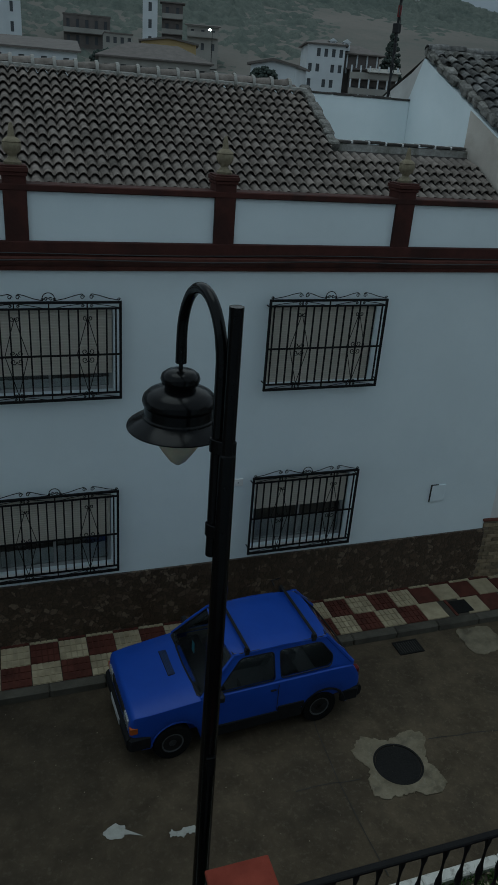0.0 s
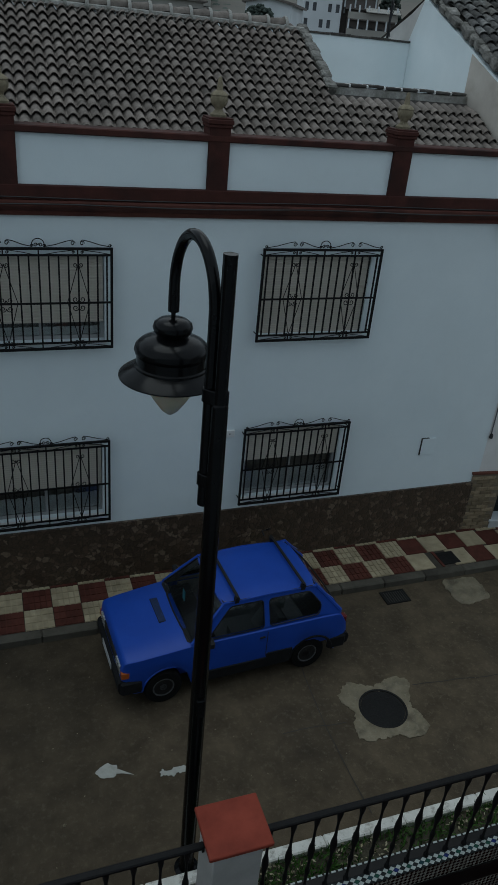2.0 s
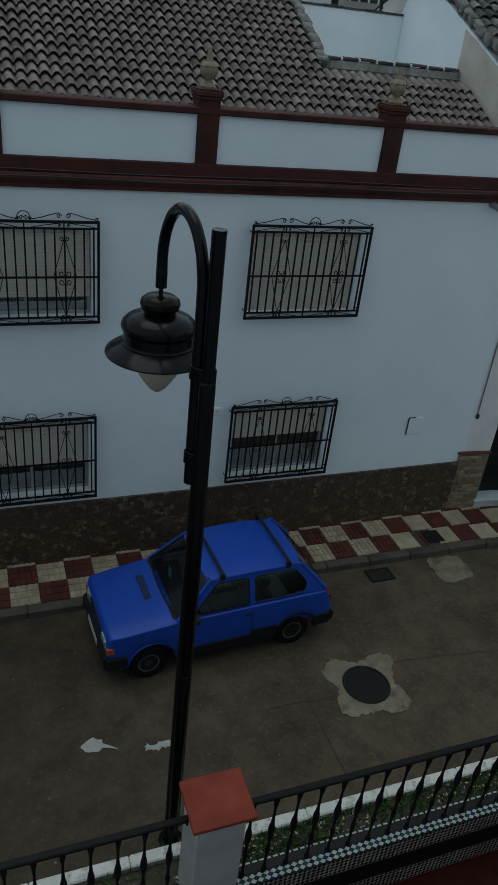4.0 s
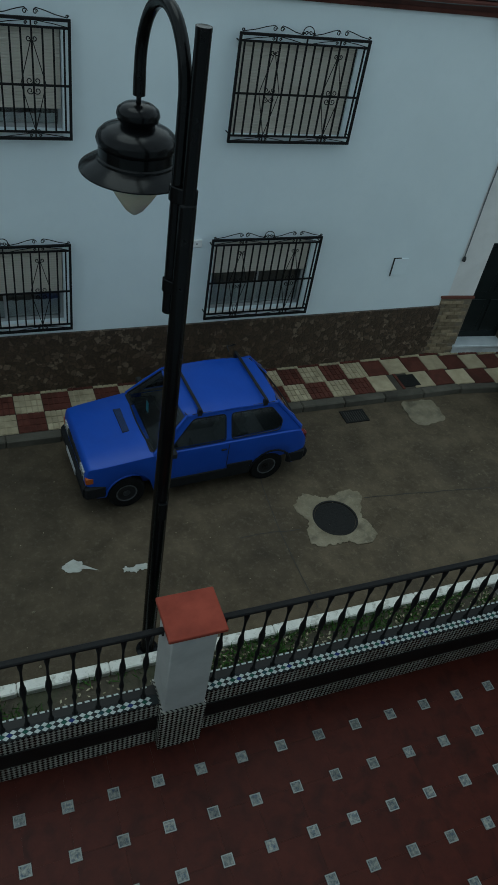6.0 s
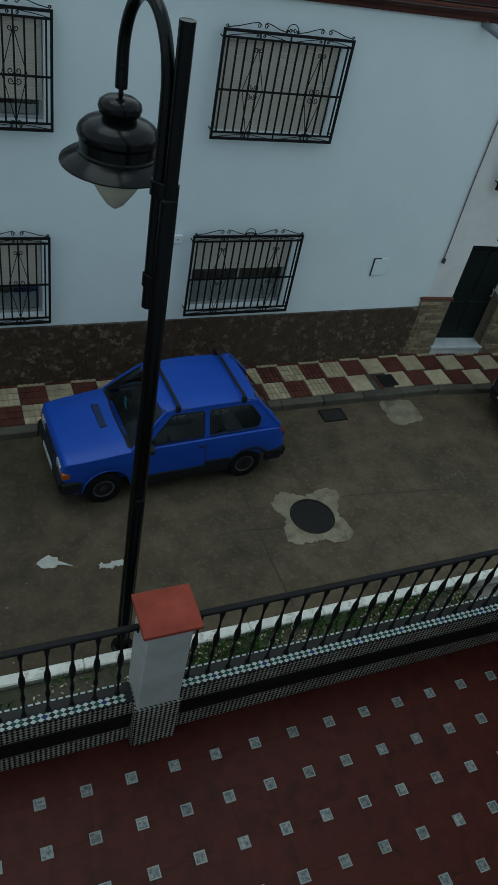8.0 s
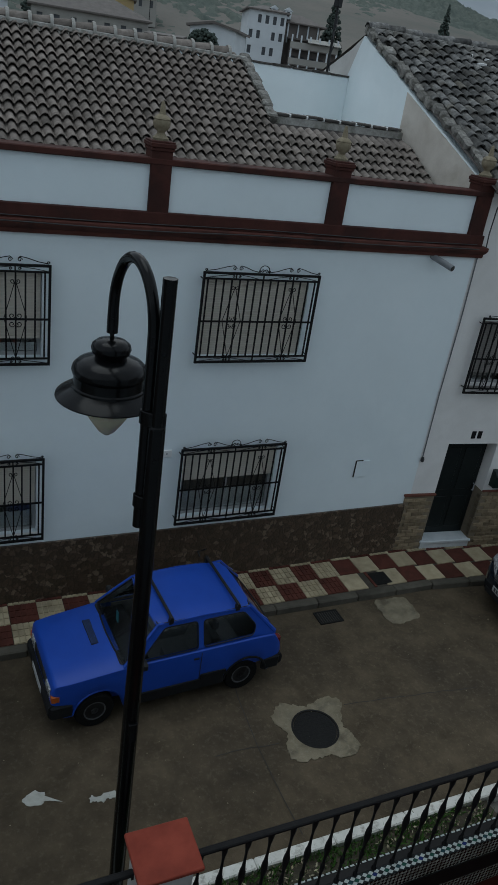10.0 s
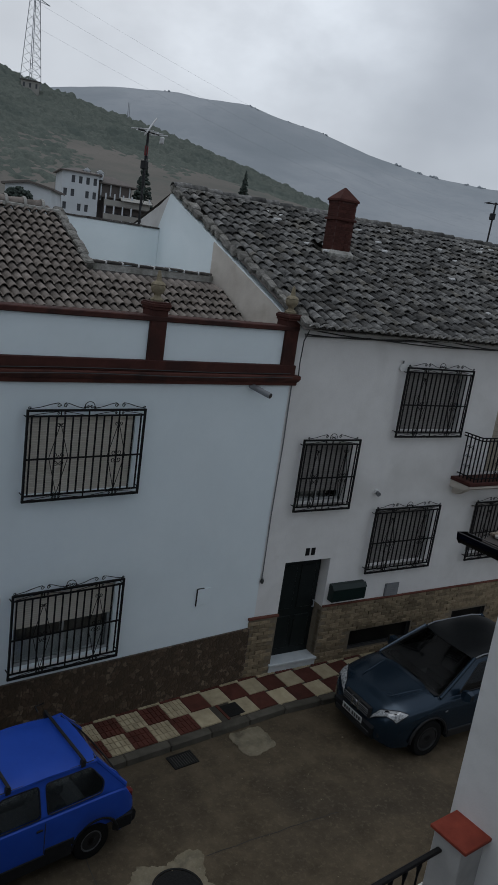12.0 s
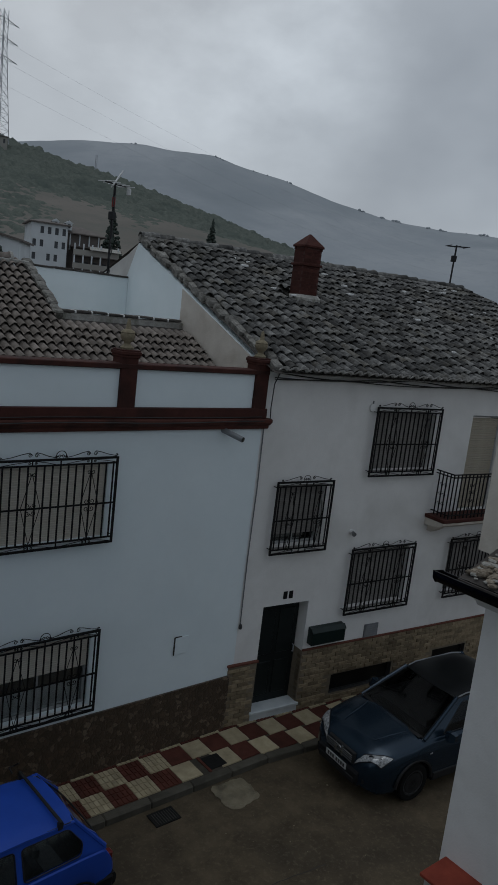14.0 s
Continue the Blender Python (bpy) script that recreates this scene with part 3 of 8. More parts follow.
def holed(m, x0, x1, z0, z1, y0, y1, holes):
    """A wall slab from y0 to y1 with rectangular openings right through it."""
    xs = sorted({x0, x1, *[h[0] for h in holes], *[h[1] for h in holes]})
    zs = sorted({z0, z1, *[h[2] for h in holes], *[h[3] for h in holes]})
    xs, zs = [x for x in xs if x0 <= x <= x1], [z for z in zs if z0 <= z <= z1]

    def hole(i, j):
        if not (0 <= i < len(xs) - 1 and 0 <= j < len(zs) - 1):
            return True
        cx, cz = (xs[i] + xs[i + 1]) / 2, (zs[j] + zs[j + 1]) / 2
        return any(h[0] < cx < h[1] and h[2] < cz < h[3] for h in holes)

    vs, fs, at = [], [], {}

    def vid(i, j, y):
        if (i, j, y) not in at:
            at[i, j, y] = len(vs)
            vs.append((xs[i], y, zs[j]))
        return at[i, j, y]

    for i in range(len(xs) - 1):
        for j in range(len(zs) - 1):
            if hole(i, j):
                continue
            fs.append((vid(i, j, y0), vid(i + 1, j, y0), vid(i + 1, j + 1, y0), vid(i, j + 1, y0)))
            fs.append((vid(i, j, y1), vid(i, j + 1, y1), vid(i + 1, j + 1, y1), vid(i + 1, j, y1)))
            for (a, b), (p, q) in (((i - 1, j), ((i, j), (i, j + 1))), ((i + 1, j), ((i + 1, j), (i + 1, j + 1))), ((i, j - 1), ((i, j), (i + 1, j))), ((i, j + 1), ((i, j + 1), (i + 1, j + 1)))):
                if hole(a, b):
                    fs.append((vid(*p, y0), vid(*q, y0), vid(*q, y1), vid(*p, y1)))
    return m.add(vs, fs)


# ---- ground: one sheet from the street to the far mountains ----
def lerp_table(x, table):
    if x <= table[0][0]:
        return table[0][1]
    for (a, p), (b, q) in zip(table, table[1:]):
        if x <= b:
            return p + (q - p) * (x - a) / (b - a)
    return table[-1][1]


RIDGE = [(-180, 3), (-60, 5), (-20, 12), (5, 12.3), (14, 11.0), (20, 9.5), (26, 8.45), (31, 7.35), (35, 6.3), (41, 4.6), (48, 2.6), (56, 1.2), (90, 0.8), (180, 3)]
FAR = [(-180, 4), (-60, 6), (0, 8.5), (15, 9.2), (20.5, 9.6), (26, 10.55), (30, 10.7), (34.6, 10.75), (40, 9.5), (44, 8.35), (50, 7.35), (56, 6.9), (75, 5.5), (180, 4)]


def terrain(az, d):
    """Height of the land at a bearing (degrees from +y towards +x) and a distance."""
    if d < 60:
        return 0.0
    up = math.tan(radians(lerp_table(az, RIDGE)))
    far = math.tan(radians(lerp_table(az, FAR)))
    p = Vector((d * math.sin(radians(az)), d * math.cos(radians(az)), 0))
    rough = noise.noise(p * 0.012) * 5 + noise.noise(p * 0.04) * 1.6
    keys = [(60, 0), (115, 5), (150, 8.2), (200, 7.75 + 200 * min(0.052, up * 0.55)), (345, 7.75 + 345 * up), (430, 7.75 + 345 * up * 0.93), (700, 10), (1000, 40), (1650, 7.75 + 1650 * far), (2300, 60), (4500, 20)]
    h = lerp_table(d, keys)
    k = min(1.0, max(0.0, (d - 120) / 150)) * (1.0 if d < 340 or d > 360 else 0.4)
    big = noise.noise(p * 0.004) * 16 if d > 600 else 0
    return h + rough * k * 0.5 + (big + rough * 1.2) * (1 if 600 < d < 2200 else 0) * (0.35 if abs(d - 1650) < 120 else 1)


gm = Mesh()
RINGS = [0.5, 20, 40, 60, 80, 100, 115, 130, 150, 170, 190, 210, 230, 250, 270, 290, 310, 330, 345, 370, 400, 430, 520, 620, 760, 900, 1000, 1100, 1200, 1300, 1400, 1500, 1580, 1650, 1720, 1900, 2300, 3200, 4500]
BEAR = [-180 + 4 * k for k in range(40)] + [-20 + 0.75 * k for k in range(120)] + [70 + 5 * k for k in range(22)]
gm.add([(d * math.sin(radians(a)), d * math.cos(radians(a)), terrain(a, d) - 0.03) for d in RINGS for a in BEAR],
       [(i * len(BEAR) + j, i * len(BEAR) + (j + 1) % len(BEAR), (i + 1) * len(BEAR) + (j + 1) % len(BEAR), (i + 1) * len(BEAR) + j) for i in range(len(RINGS) - 1) for j in range(len(BEAR))])
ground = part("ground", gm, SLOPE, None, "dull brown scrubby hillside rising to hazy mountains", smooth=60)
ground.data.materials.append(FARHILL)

# land beyond the ridge takes the haze-tinted colour
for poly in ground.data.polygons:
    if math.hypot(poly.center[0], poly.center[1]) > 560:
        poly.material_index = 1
tagged(ground, category="ground", kind="structure")

# ---- street ----
road_m = Mesh()
road_m.sheet(lambda u, v: (-40 + 90 * u, 4.20 + (8.10 - 4.20) * v - max(0.0, (-40 + 90 * u) - 8.1) * 0.105 * (0.35 + 0.65 * v), 0.0 + 0.012 * math.sin(v * math.pi)), 90, 8)
road = tagged(part("road", road_m, ROAD, None, "worn patched grey concrete street with stains"), category="road", kind="structure")

# seams and cracks in the concrete
seams = Mesh()
for pts in (((3.9, 7.9), (3.84, 7.0), (3.757, 6.56), (3.70, 5.70), (3.70, 4.92), (3.72, 4.4)), ((3.11, 5.71), (3.6, 5.70), (4.0, 5.68)), ((5.2, 6.04), (6.57, 5.90), (7.4, 5.80))):
    for (xa, ya), (xb, yb) in zip(pts, pts[1:]):
        for k in range(6):
            s0, s1 = k / 6, (k + 1) / 6
            p0 = Vector((xa + (xb - xa) * s0, ya + (yb - ya) * s0, 0.0165))
            p1 = Vector((xa + (xb - xa) * s1, ya + (yb - ya) * s1, 0.0165))
            p0.y += 0.03 * noise.noise(p0 * 5)
            p1.y += 0.03 * noise.noise(p1 * 5)
            d = (p1 - p0).normalized()
            o = Vector((-d.y, d.x, 0)) * 0.0055
            seams.add([p0 - o, p1 - o, p1 + o, p0 + o], [(0, 1, 2, 3)])
tagged(part("road_seam", seams, SEAM_SHADE, road, "thin dark cracks"), kind="stuff")


def blob(cx, cy, r, n, seed, amp, sx=1.0, sy=1.0, inner=0.0, z0=0.0, z1=0.022, square=0.0):
    """An irregular flat patch, optionally a ring round a hole."""
    m = Mesh()
    out_pts, in_pts = [], []
    for k in range(n):
        a = 2 * math.pi * k / n
        q = r * (1 + amp * noise.noise(Vector((math.cos(a) * 1.7 + seed, math.sin(a) * 1.7, seed))) + amp * 0.5 * noise.noise(Vector((math.cos(a) * 5 + seed, math.sin(a) * 5, seed))))
        q *= 1 - square * math.cos(4 * a + 0.25) + (0.07 * noise.noise(Vector((math.cos(a) * 11 + seed, math.sin(a) * 11, 2.0))) + 0.04 * noise.noise(Vector((math.cos(a) * 25 + seed, math.sin(a) * 25, 5.0))) if square else 0.0)
        out_pts.append((cx + q * math.cos(a) * sx, cy + q * math.sin(a) * sy))
        in_pts.append((cx + inner * math.cos(a), cy + inner * math.sin(a)))
    if inner:
        m.loft([[(*p, z0) for p in out_pts], [(*p, z1) for p in out_pts], [(*p, z1) for p in in_pts], [(*p, z0) for p in in_pts]], True, False)
    else:
        m.loft([[(*p, z0) for p in out_pts], [(*p, z1) for p in out_pts]])
    return m


MH = (4.59, 5.76)
tagged(part("concrete_patch", blob(*MH, 0.55, 160, 3.1, 0.16, 1.0, 0.96, 0.335, square=0.20), PATCH, None, "ragged pale concrete collar round the manhole", smooth=20), category="patch", kind="structure")
cover = thing("manhole_cover", (*MH, 0.0), "round dark cast-iron manhole cover in the street", "manhole cover")
part("lid", Mesh().lathe([(0.30, -0.01), (0.30, 0.016), (0.28, 0.02), (0.0, 0.02)], 32, caps=False), CASTIRON, cover)
ring_m = Mesh().lathe([(0.335, -0.01), (0.335, 0.024), (0.306, 0.024), (0.306, -0.01)], 32, caps=False)
part("rim", ring_m, CASTIRON, cover)
studs = Mesh()
for i in range(-4, 5):
    for j in range(-4, 5):
        if math.hypot(i, j) < 4.3:
            studs.box(i * 0.062 - 0.02, i * 0.062 + 0.02, j * 0.062 - 0.02, j * 0.062 + 0.02, 0.018, 0.0222)
tagged(part("tread_pattern", studs, CASTIRON, cover), kind="stuff")
tagged(part("concrete_patch", blob(7.22, 7.70, 0.345, 40, 9.4, 0.16, 1.0, 0.98, 0, 0, 0.02, 0.13), PATCH, None, "pale cement patch in the road beside the kerb", smooth=20), category="patch", kind="structure")
for cx, cy, r, tail in ((0.86, 5.73, 0.10, True), (1.50, 5.54, 0.045, False), (1.62, 5.52, 0.06, False), (1.73, 5.53, 0.05, False)):
    sp_m = blob(cx, cy, r, 22, cx * 7, 0.35 if tail else 0.8, 1.25, 0.95, 0, 0, 0.0165)
    if tail:
        sp_m.add([(cx + 0.05, cy + 0.05, 0.018), (cx + 0.02, cy - 0.05, 0.018), (cx + 0.16, cy - 0.075, 0.018), (cx + 0.30, cy - 0.13, 0.018), (cx + 0.17, cy - 0.035, 0.018)], [(0, 1, 2, 3, 4)])
    tagged(part("paint_splash", sp_m, PAINTW, None, "spilt white paint splash on the road", smooth=0), category="paint splash", kind="structure")
grit = Mesh()
rng_r = random.Random(14)
for k in range(150):
    x, y, r = rng_r.uniform(-1, 11), rng_r.uniform(4.4, 7.9), rng_r.uniform(0.004, 0.012) * (1.8 if rng_r.random() < 0.08 else 1)
    if x > 8.1 and y > 7.2:
        continue
    grit.add([(x + r * math.cos(a) * rng_r.uniform(0.6, 1.3), y + r * math.sin(a), 0.0135) for a in (0.3, 1.5, 2.8, 4.1, 5.3)] + [(x, y, 0.013 + r * 0.9)], [(0, 1, 5), (1, 2, 5), (2, 3, 5), (3, 4, 5), (4, 0, 5)])
tagged(part("road_grit", grit, PATCH, None, "pale grit and crumbs scattered on the road", smooth=0), category="grit", kind="stuff")

# drain grate by the kerb
drain = thing("drain_grate", (5.90, 7.82, 0.0), "dark square iron drain grate beside the kerb", "drain grate")
fr_m = Mesh()
fr_m.box(-0.22, 0.22, -0.15, -0.125, 0, 0.022).box(-0.22, 0.22, 0.125, 0.15, 0, 0.022).box(-0.22, -0.195, -0.125, 0.125, 0, 0.022).box(0.195, 0.22, -0.125, 0.125, 0, 0.022)
part("frame", fr_m, CASTIRON, drain)
part("sump", Mesh().box(-0.195, 0.195, -0.125, 0.125, 0.0, 0.014), SEAM_SHADE, drain)
for k in range(9):
    part("bar", Mesh().box(-0.185 + k * 0.043, -0.165 + k * 0.043, -0.122, 0.122, 0.0145, 0.02), CASTIRON, drain)


def south_shift(x):
    return -max(0.0, x - 8.1) * 0.105


# far pavement: bed, checker pieces, kerb stones
pav = Mesh()
pav.sheet(lambda u, v: (-40 + 90 * u, 8.13 + 1.10 * v + south_shift(-40 + 90 * u), 0.108), 90, 1)
pavement = tagged(part("pavement", pav, GROUT, None, "cream and oxblood chequered pavement with ribbed tiles"), category="pavement", kind="structure")


def pav_piece(w, h, nx, ny):
    m = Mesh()
    m.box(0.004, w - 0.004, 0.004, h - 0.004, 0.0, 0.004)
    gx, gy = w / nx, h / ny
    for i in range(nx):
        for j in range(ny):
            m.box(i * gx + 0.010, (i + 1) * gx - 0.010, j * gy + 0.009, (j + 1) * gy - 0.009, 0.004, 0.016)
    return m


SQ, SQY = 0.421, 0.435
full_w = pav_piece(SQ, SQY, 5, 3).data("paving_square", 0)
strip_w = pav_piece(SQ, 0.10, 5, 1).data("paving_square", 0)
strip_r = pav_piece(SQ, 0.10, 5, 1).data("paving_square", 0)
full_r = pav_piece(SQ, SQY, 5, 3).data("paving_square", 0)
flat_w = pav_piece(SQ, SQY, 1, 1).data("paving_square", 0)
flat_r = pav_piece(SQ, SQY, 1, 1).data("paving_square", 0)
for me, mt in ((flat_r, PAVR), (full_r, PAVR), (flat_w, PAVW), (full_w, PAVW), (strip_w, PAVW), (strip_r, PAVR)):
    me.materials.append(mt)
hatch_at = None
for col in range(-19, 26):
    for row in range(3):
        # the squares under the blue car are laid a little tighter
        edge = lambda c: 5.37 + (c - 1) * SQ if c >= 1 else (5.37 + (c - 1) * 0.403 if c >= -9 else 1.34 + (c + 9) * SQ)
        x = edge(col)
        y = 8.24 + row * SQY
        white = (col + row) % 2 == 0
        me = ((flat_w if col >= 4 else full_w) if white else (flat_r if col >= 4 else full_r)) if row < 2 else (strip_w if white else strip_r)
        if row == 0 and col == 5:
            hatch_at = (x, y)
            continue
        ob = part("paving_square", me, None, pavement)
        skew = -(0.03, 0.012, 0.0)[row] * max(0.0, x - 1.0) * 0.75
        ob.location = (x + skew, y + south_shift(x + SQ / 2), 0.108)
        ob.scale = ((edge(col + 1) - x) / SQ, 1, 1)
hatch = thing("pavement_hatch", (hatch_at[0], hatch_at[1], 0.108), "dark recessed metal hatch in the pavement", "hatch")
part("plate", Mesh().box(0.06, 0.40, 0.045, 0.375, 0, 0.018, 0.003), CASTIRON, hatch)
part("surround", Mesh().box(0.005, 0.055, 0.005, 0.43, 0, 0.015), PAVR, hatch)
kerb = tagged(new("kerb"), "grey stone kerb along the chequered pavement", "kerb", kind="structure")
kerb_me = Mesh().box(0.004, 0.786, 0, 0.155, -0.05, 0.122, 0.018).data("kerb_stone")
kerb_me.materials.append(KERB)
for k in range(-16, 16):
    x = 0.3 + k * 0.79
    ob = part("kerb_stone", kerb_me, None, kerb)
    ob.matrix_world = pose(x, 8.075 + south_shift(x), 0, 0, 0, -6 if x > 8.1 else 0)

# ---- house with the parapet ----
F = 9.2
house = thing("white_house", (0, 0, 0), "white rendered house with brown parapet trim and stone plinth", "house")
W1 = [(-0.24, 1.39, 4.15, 5.29), (3.58, 5.21, 4.15, 5.29), (-0.28, 1.34, 1.38, 2.57), (3.55, 5.15, 1.38, 2.57), (-4.0, -2.46, 4.22, 5.26), (-4.0, -2.46, 1.44, 2.54)]
wall_m = Mesh()
holed(wall_m, -14.0, 8.10, 0.0, 5.80, F, F + 0.3, W1)
part("wall", wall_m, WHITE, house, "smooth white painted wall", smooth=0)
part("plinth", Mesh().box(-14, 8.02, F - 0.035, F, 0.0, 1.18, 0.006), PLINTH, house, "polished dark brown conglomerate stone plinth")
part("parapet_wall", Mesh().box(-14, 8.08, F + 0.003, F + 0.22, 5.80, 6.70), WHITE, house, "white painted parapet panels")
part("cornice", Mesh().prism([(F + 0.1, 5.775), (F - 0.05, 5.775), (F - 0.06, 5.80), (F - 0.06, 5.83), (F - 0.10, 5.85), (F - 0.15, 5.90), (F - 0.15, 5.945), (F - 0.13, 5.955), (F + 0.1, 5.96)], "x", -14, 8.20), BROWN2, house, "reddish brown moulded cornice")
part("lower_band", Mesh().box(-14, 8.12, F - 0.075, F + 0.05, 5.955, 6.125, 0.008), BROWN, house)
part("parapet_cap", Mesh().box(-14, 8.10, F - 0.06, F + 0.26, 6.695, 6.775, 0.012), BROWN, house)
pil = Mesh().box(-0.135, 0.135, F - 0.055, F + 0.24, 6.10, 6.90, 0.008)
pil.box(-0.148, 0.148, F - 0.075, F + 0.26, 6.86, 6.90, 0.006).box(-0.160, 0.160, F - 0.09, F + 0.275, 6.90, 6.955, 0.008).box(-0.15, 0.15, F - 0.07, F + 0.25, 6.955, 6.975, 0.004)
pil_me = pil.data("pilaster")
pil_me.materials.append(BROWN)
fin = Mesh().lathe([(0.0, 0.0), (0.115, 0.0), (0.12, 0.03), (0.08, 0.06), (0.055, 0.09), (0.06, 0.11), (0.10, 0.14), (0.122, 0.18), (0.128, 0.215), (0.118, 0.25), (0.126, 0.258), (0.118, 0.272), (0.085, 0.298), (0.048, 0.315), (0.044, 0.34), (0.036, 0.40), (0.024, 0.46), (0.0, 0.475)], 20, caps=False)
fin_me = fin.data("finial", 50)
fin_me.materials.append(FINIAL)
for px in (-7.45, -4.88, -2.31, 0.26, 2.815, 5.405, 7.955):
    p = part("pilaster", pil_me, None, house, "brown painted parapet pier")
    p.location = (px, 0, 0)
    f = part("finial", fin_me, None, p, "weathered cast-stone urn finial")
    f.location = (0, F + 0.09, 6.972)
    f.scale = (0.86, 0.86, 0.95)
part("party_wall", Mesh().prism([(9.42, 5.0), (14.3, 5.0), (14.3, 8.10), (13.87, 8.86), (9.42, 6.88)], "x", 8.06, 8.30), PALEBLUEW, house, "white gable wall between the roofs")
part("rear_gable_wall", Mesh().prism([(14.3, 5.0), (18.5, 5.0), (18.5, 6.9), (14.3, 8.62), (13.9, 8.84), (14.3, 8.10)], "x", 8.07, 8.28), CREAM, house, "tan unpainted rear gable wall", smooth=0)
part("gable_base_render", Mesh().prism([(9.5, 6.0), (12.0, 6.0), (12.0, 7.99), (9.5, 6.89)], "x", 8.045, 8.06), WARMW, house, "unpainted grey render patch", smooth=0)
part("terrace_wall", Mesh().box(4.2, 8.06, 14.2, 14.42, 5, 8.11, 0.01), PALEBLUEW, house, "white roof terrace wall")
for k in range(9):
    part("wall_coping", Mesh().box(4.25 + k * 0.425, 4.65 + k * 0.425, 14.17, 14.45, 8.11, 8.145 + 0.008 * (k % 2), 0.006), SLAB, house)
part("terrace_floor", Mesh().box(5.5, 8.04, 12.0, 14.2, 6.6, 6.72), CREAM, house)
low = Mesh().box(5.35, 8.04, 11.86, 12.06, 6.7, 7.34, 0.01)
part("terrace_kerb_wall", low, MORTAR, house, "low grey mortared wall at the roof edge")
cap_me = Mesh().box(0.02, 0.30, 0, 0.26, 0, 0.045, 0.01).data("coping_slab")
joint_me = Mesh().box(-0.024, 0.024, 0.012, 0.25, -0.01, 0.05, 0.012).data("coping_joint")
joint_me.materials.append(PILLAR)
cap_me.materials.append(SLAB)
for k in range(8):
    ob = part("coping_slab", cap_me, None, house)
    ob.location = (5.45 + k * 0.32, 11.83, 7.34 + 0.006 * (k % 3))
    ob = part("coping_joint", joint_me, None, house, "pale mortar joint")
    ob.location = (5.45 + k * 0.32, 11.83, 7.34)
part("rear_wall", Mesh().box(-14, 8.1, 17.6, 17.9, 0, 6.4), WHITE2, house)
part("side_wall", Mesh().box(5.30, 5.46, 12.06, 14.2, 6.4, 7.2), WHITE2, house)

S1 = 0.53
EAVE1 = (9.50, 6.07)
RIDGE1 = (13.35, 6.07 + S1 * 3.85)
roof = part("roof", Mesh().add([(-14, EAVE1[0], EAVE1[1] - 0.10), (8.06, EAVE1[0], EAVE1[1] - 0.10), (8.06, 11.9, EAVE1[1] + S1 * 2.4 - 0.10), (5.42, 11.9, EAVE1[1] + S1 * 2.4 - 0.10), (5.42, RIDGE1[0], RIDGE1[1] - 0.10), (-14, RIDGE1[0], RIDGE1[1] - 0.10),
                               (-14, 17.6, 6.2), (5.42, 17.6, 6.2)], [(0, 1, 2, 3, 4, 5), (5, 4, 7, 6)]), UNDER, house, "brown clay tile roof", smooth=0)


def barrel_tile(width, length, rise, thick=0.016, seg=6, taper=0.80, lean=0.034):
    """A half-round cover tile lying along +y, uphill end narrower, its lower end lifted on the tile beneath."""
    m = Mesh()
    rings = []
    for s, k, z in ((0.0, 1.0, lean), (1.0, taper, 0.0)):
        o = [(-width / 2 * k * math.cos(math.pi * i / seg), s * length, z + rise * k * math.sin(math.pi * i / seg)) for i in range(seg + 1)]
        n_ = [(x * (1 - 2 * thick / width), y, max(z, zz - thick)) for x, y, zz in reversed(o)]
        rings.append(o + n_)
    m.loft(rings)
    return m


def wave_tile(width, length, rise, thick=0.013, lean=0.046):
    """An interlocking S-profile tile: a broad hump running into a shallow channel, the lower end lifted on the tile beneath."""
    m = Mesh()
    seg = 10
    rings = []
    for q, z in ((0.0, lean), (1.0, 0.0)):
        o = []
        for i in range(seg + 1):
            u = i / seg
            h = rise * math.sin(math.pi * u / 0.80) ** 0.75 if 0 < u < 0.80 else (0.0 if u <= 0 else -0.20 * rise * math.sin(math.pi * (u - 0.80) / 0.20))
            o.append(((u - 0.40) * width, q * length, z + h))
        rings.append(o + [(x, y, zz - thick) for x, y, zz in reversed(o)])
    return m.loft(rings)


def tile_field(parent, material, name, course, cols, rows, place, keep, near, make, wobble, seed):
    """Courses of tiles: the near stretch as single pieces, the rest joined."""
    rng = random.Random(seed)
    shapes = []
    for k in range(4):
        me = make(0.97 + 0.02 * k, 0.94 + 0.04 * k).data(name, 50)
        me.materials.append(material)
        shapes.append(me)
    rest = Mesh()
    proto = make(1.0, 1.0)
    count = 0
    for r in range(rows):
        for c in range(cols):
            if not keep(c, r):
                continue
            m = place(c, r) @ pose(rng.gauss(0, wobble * 0.3), rng.gauss(0, wobble * 0.3), rng.gauss(0, wobble * 0.25), rng.gauss(0, wobble * 40), rng.gauss(0, wobble * 60), rng.gauss(0, wobble * 90))
            if near(c, r) and count < 300:
                ob = part(name, shapes[rng.randrange(4)], None, parent)
                ob.matrix_local = m
                count += 1
            else:
                rest.add([m @ Vector(p) for p in proto.v], proto.f)
    ob = part("distant_" + name, rest, material, parent, smooth=50)
    return tagged(ob, kind="stuff")


PX1, C1 = 0.1555, 0.232
slope1 = math.degrees(math.atan(S1))
k1 = math.cos(math.radians(slope1))
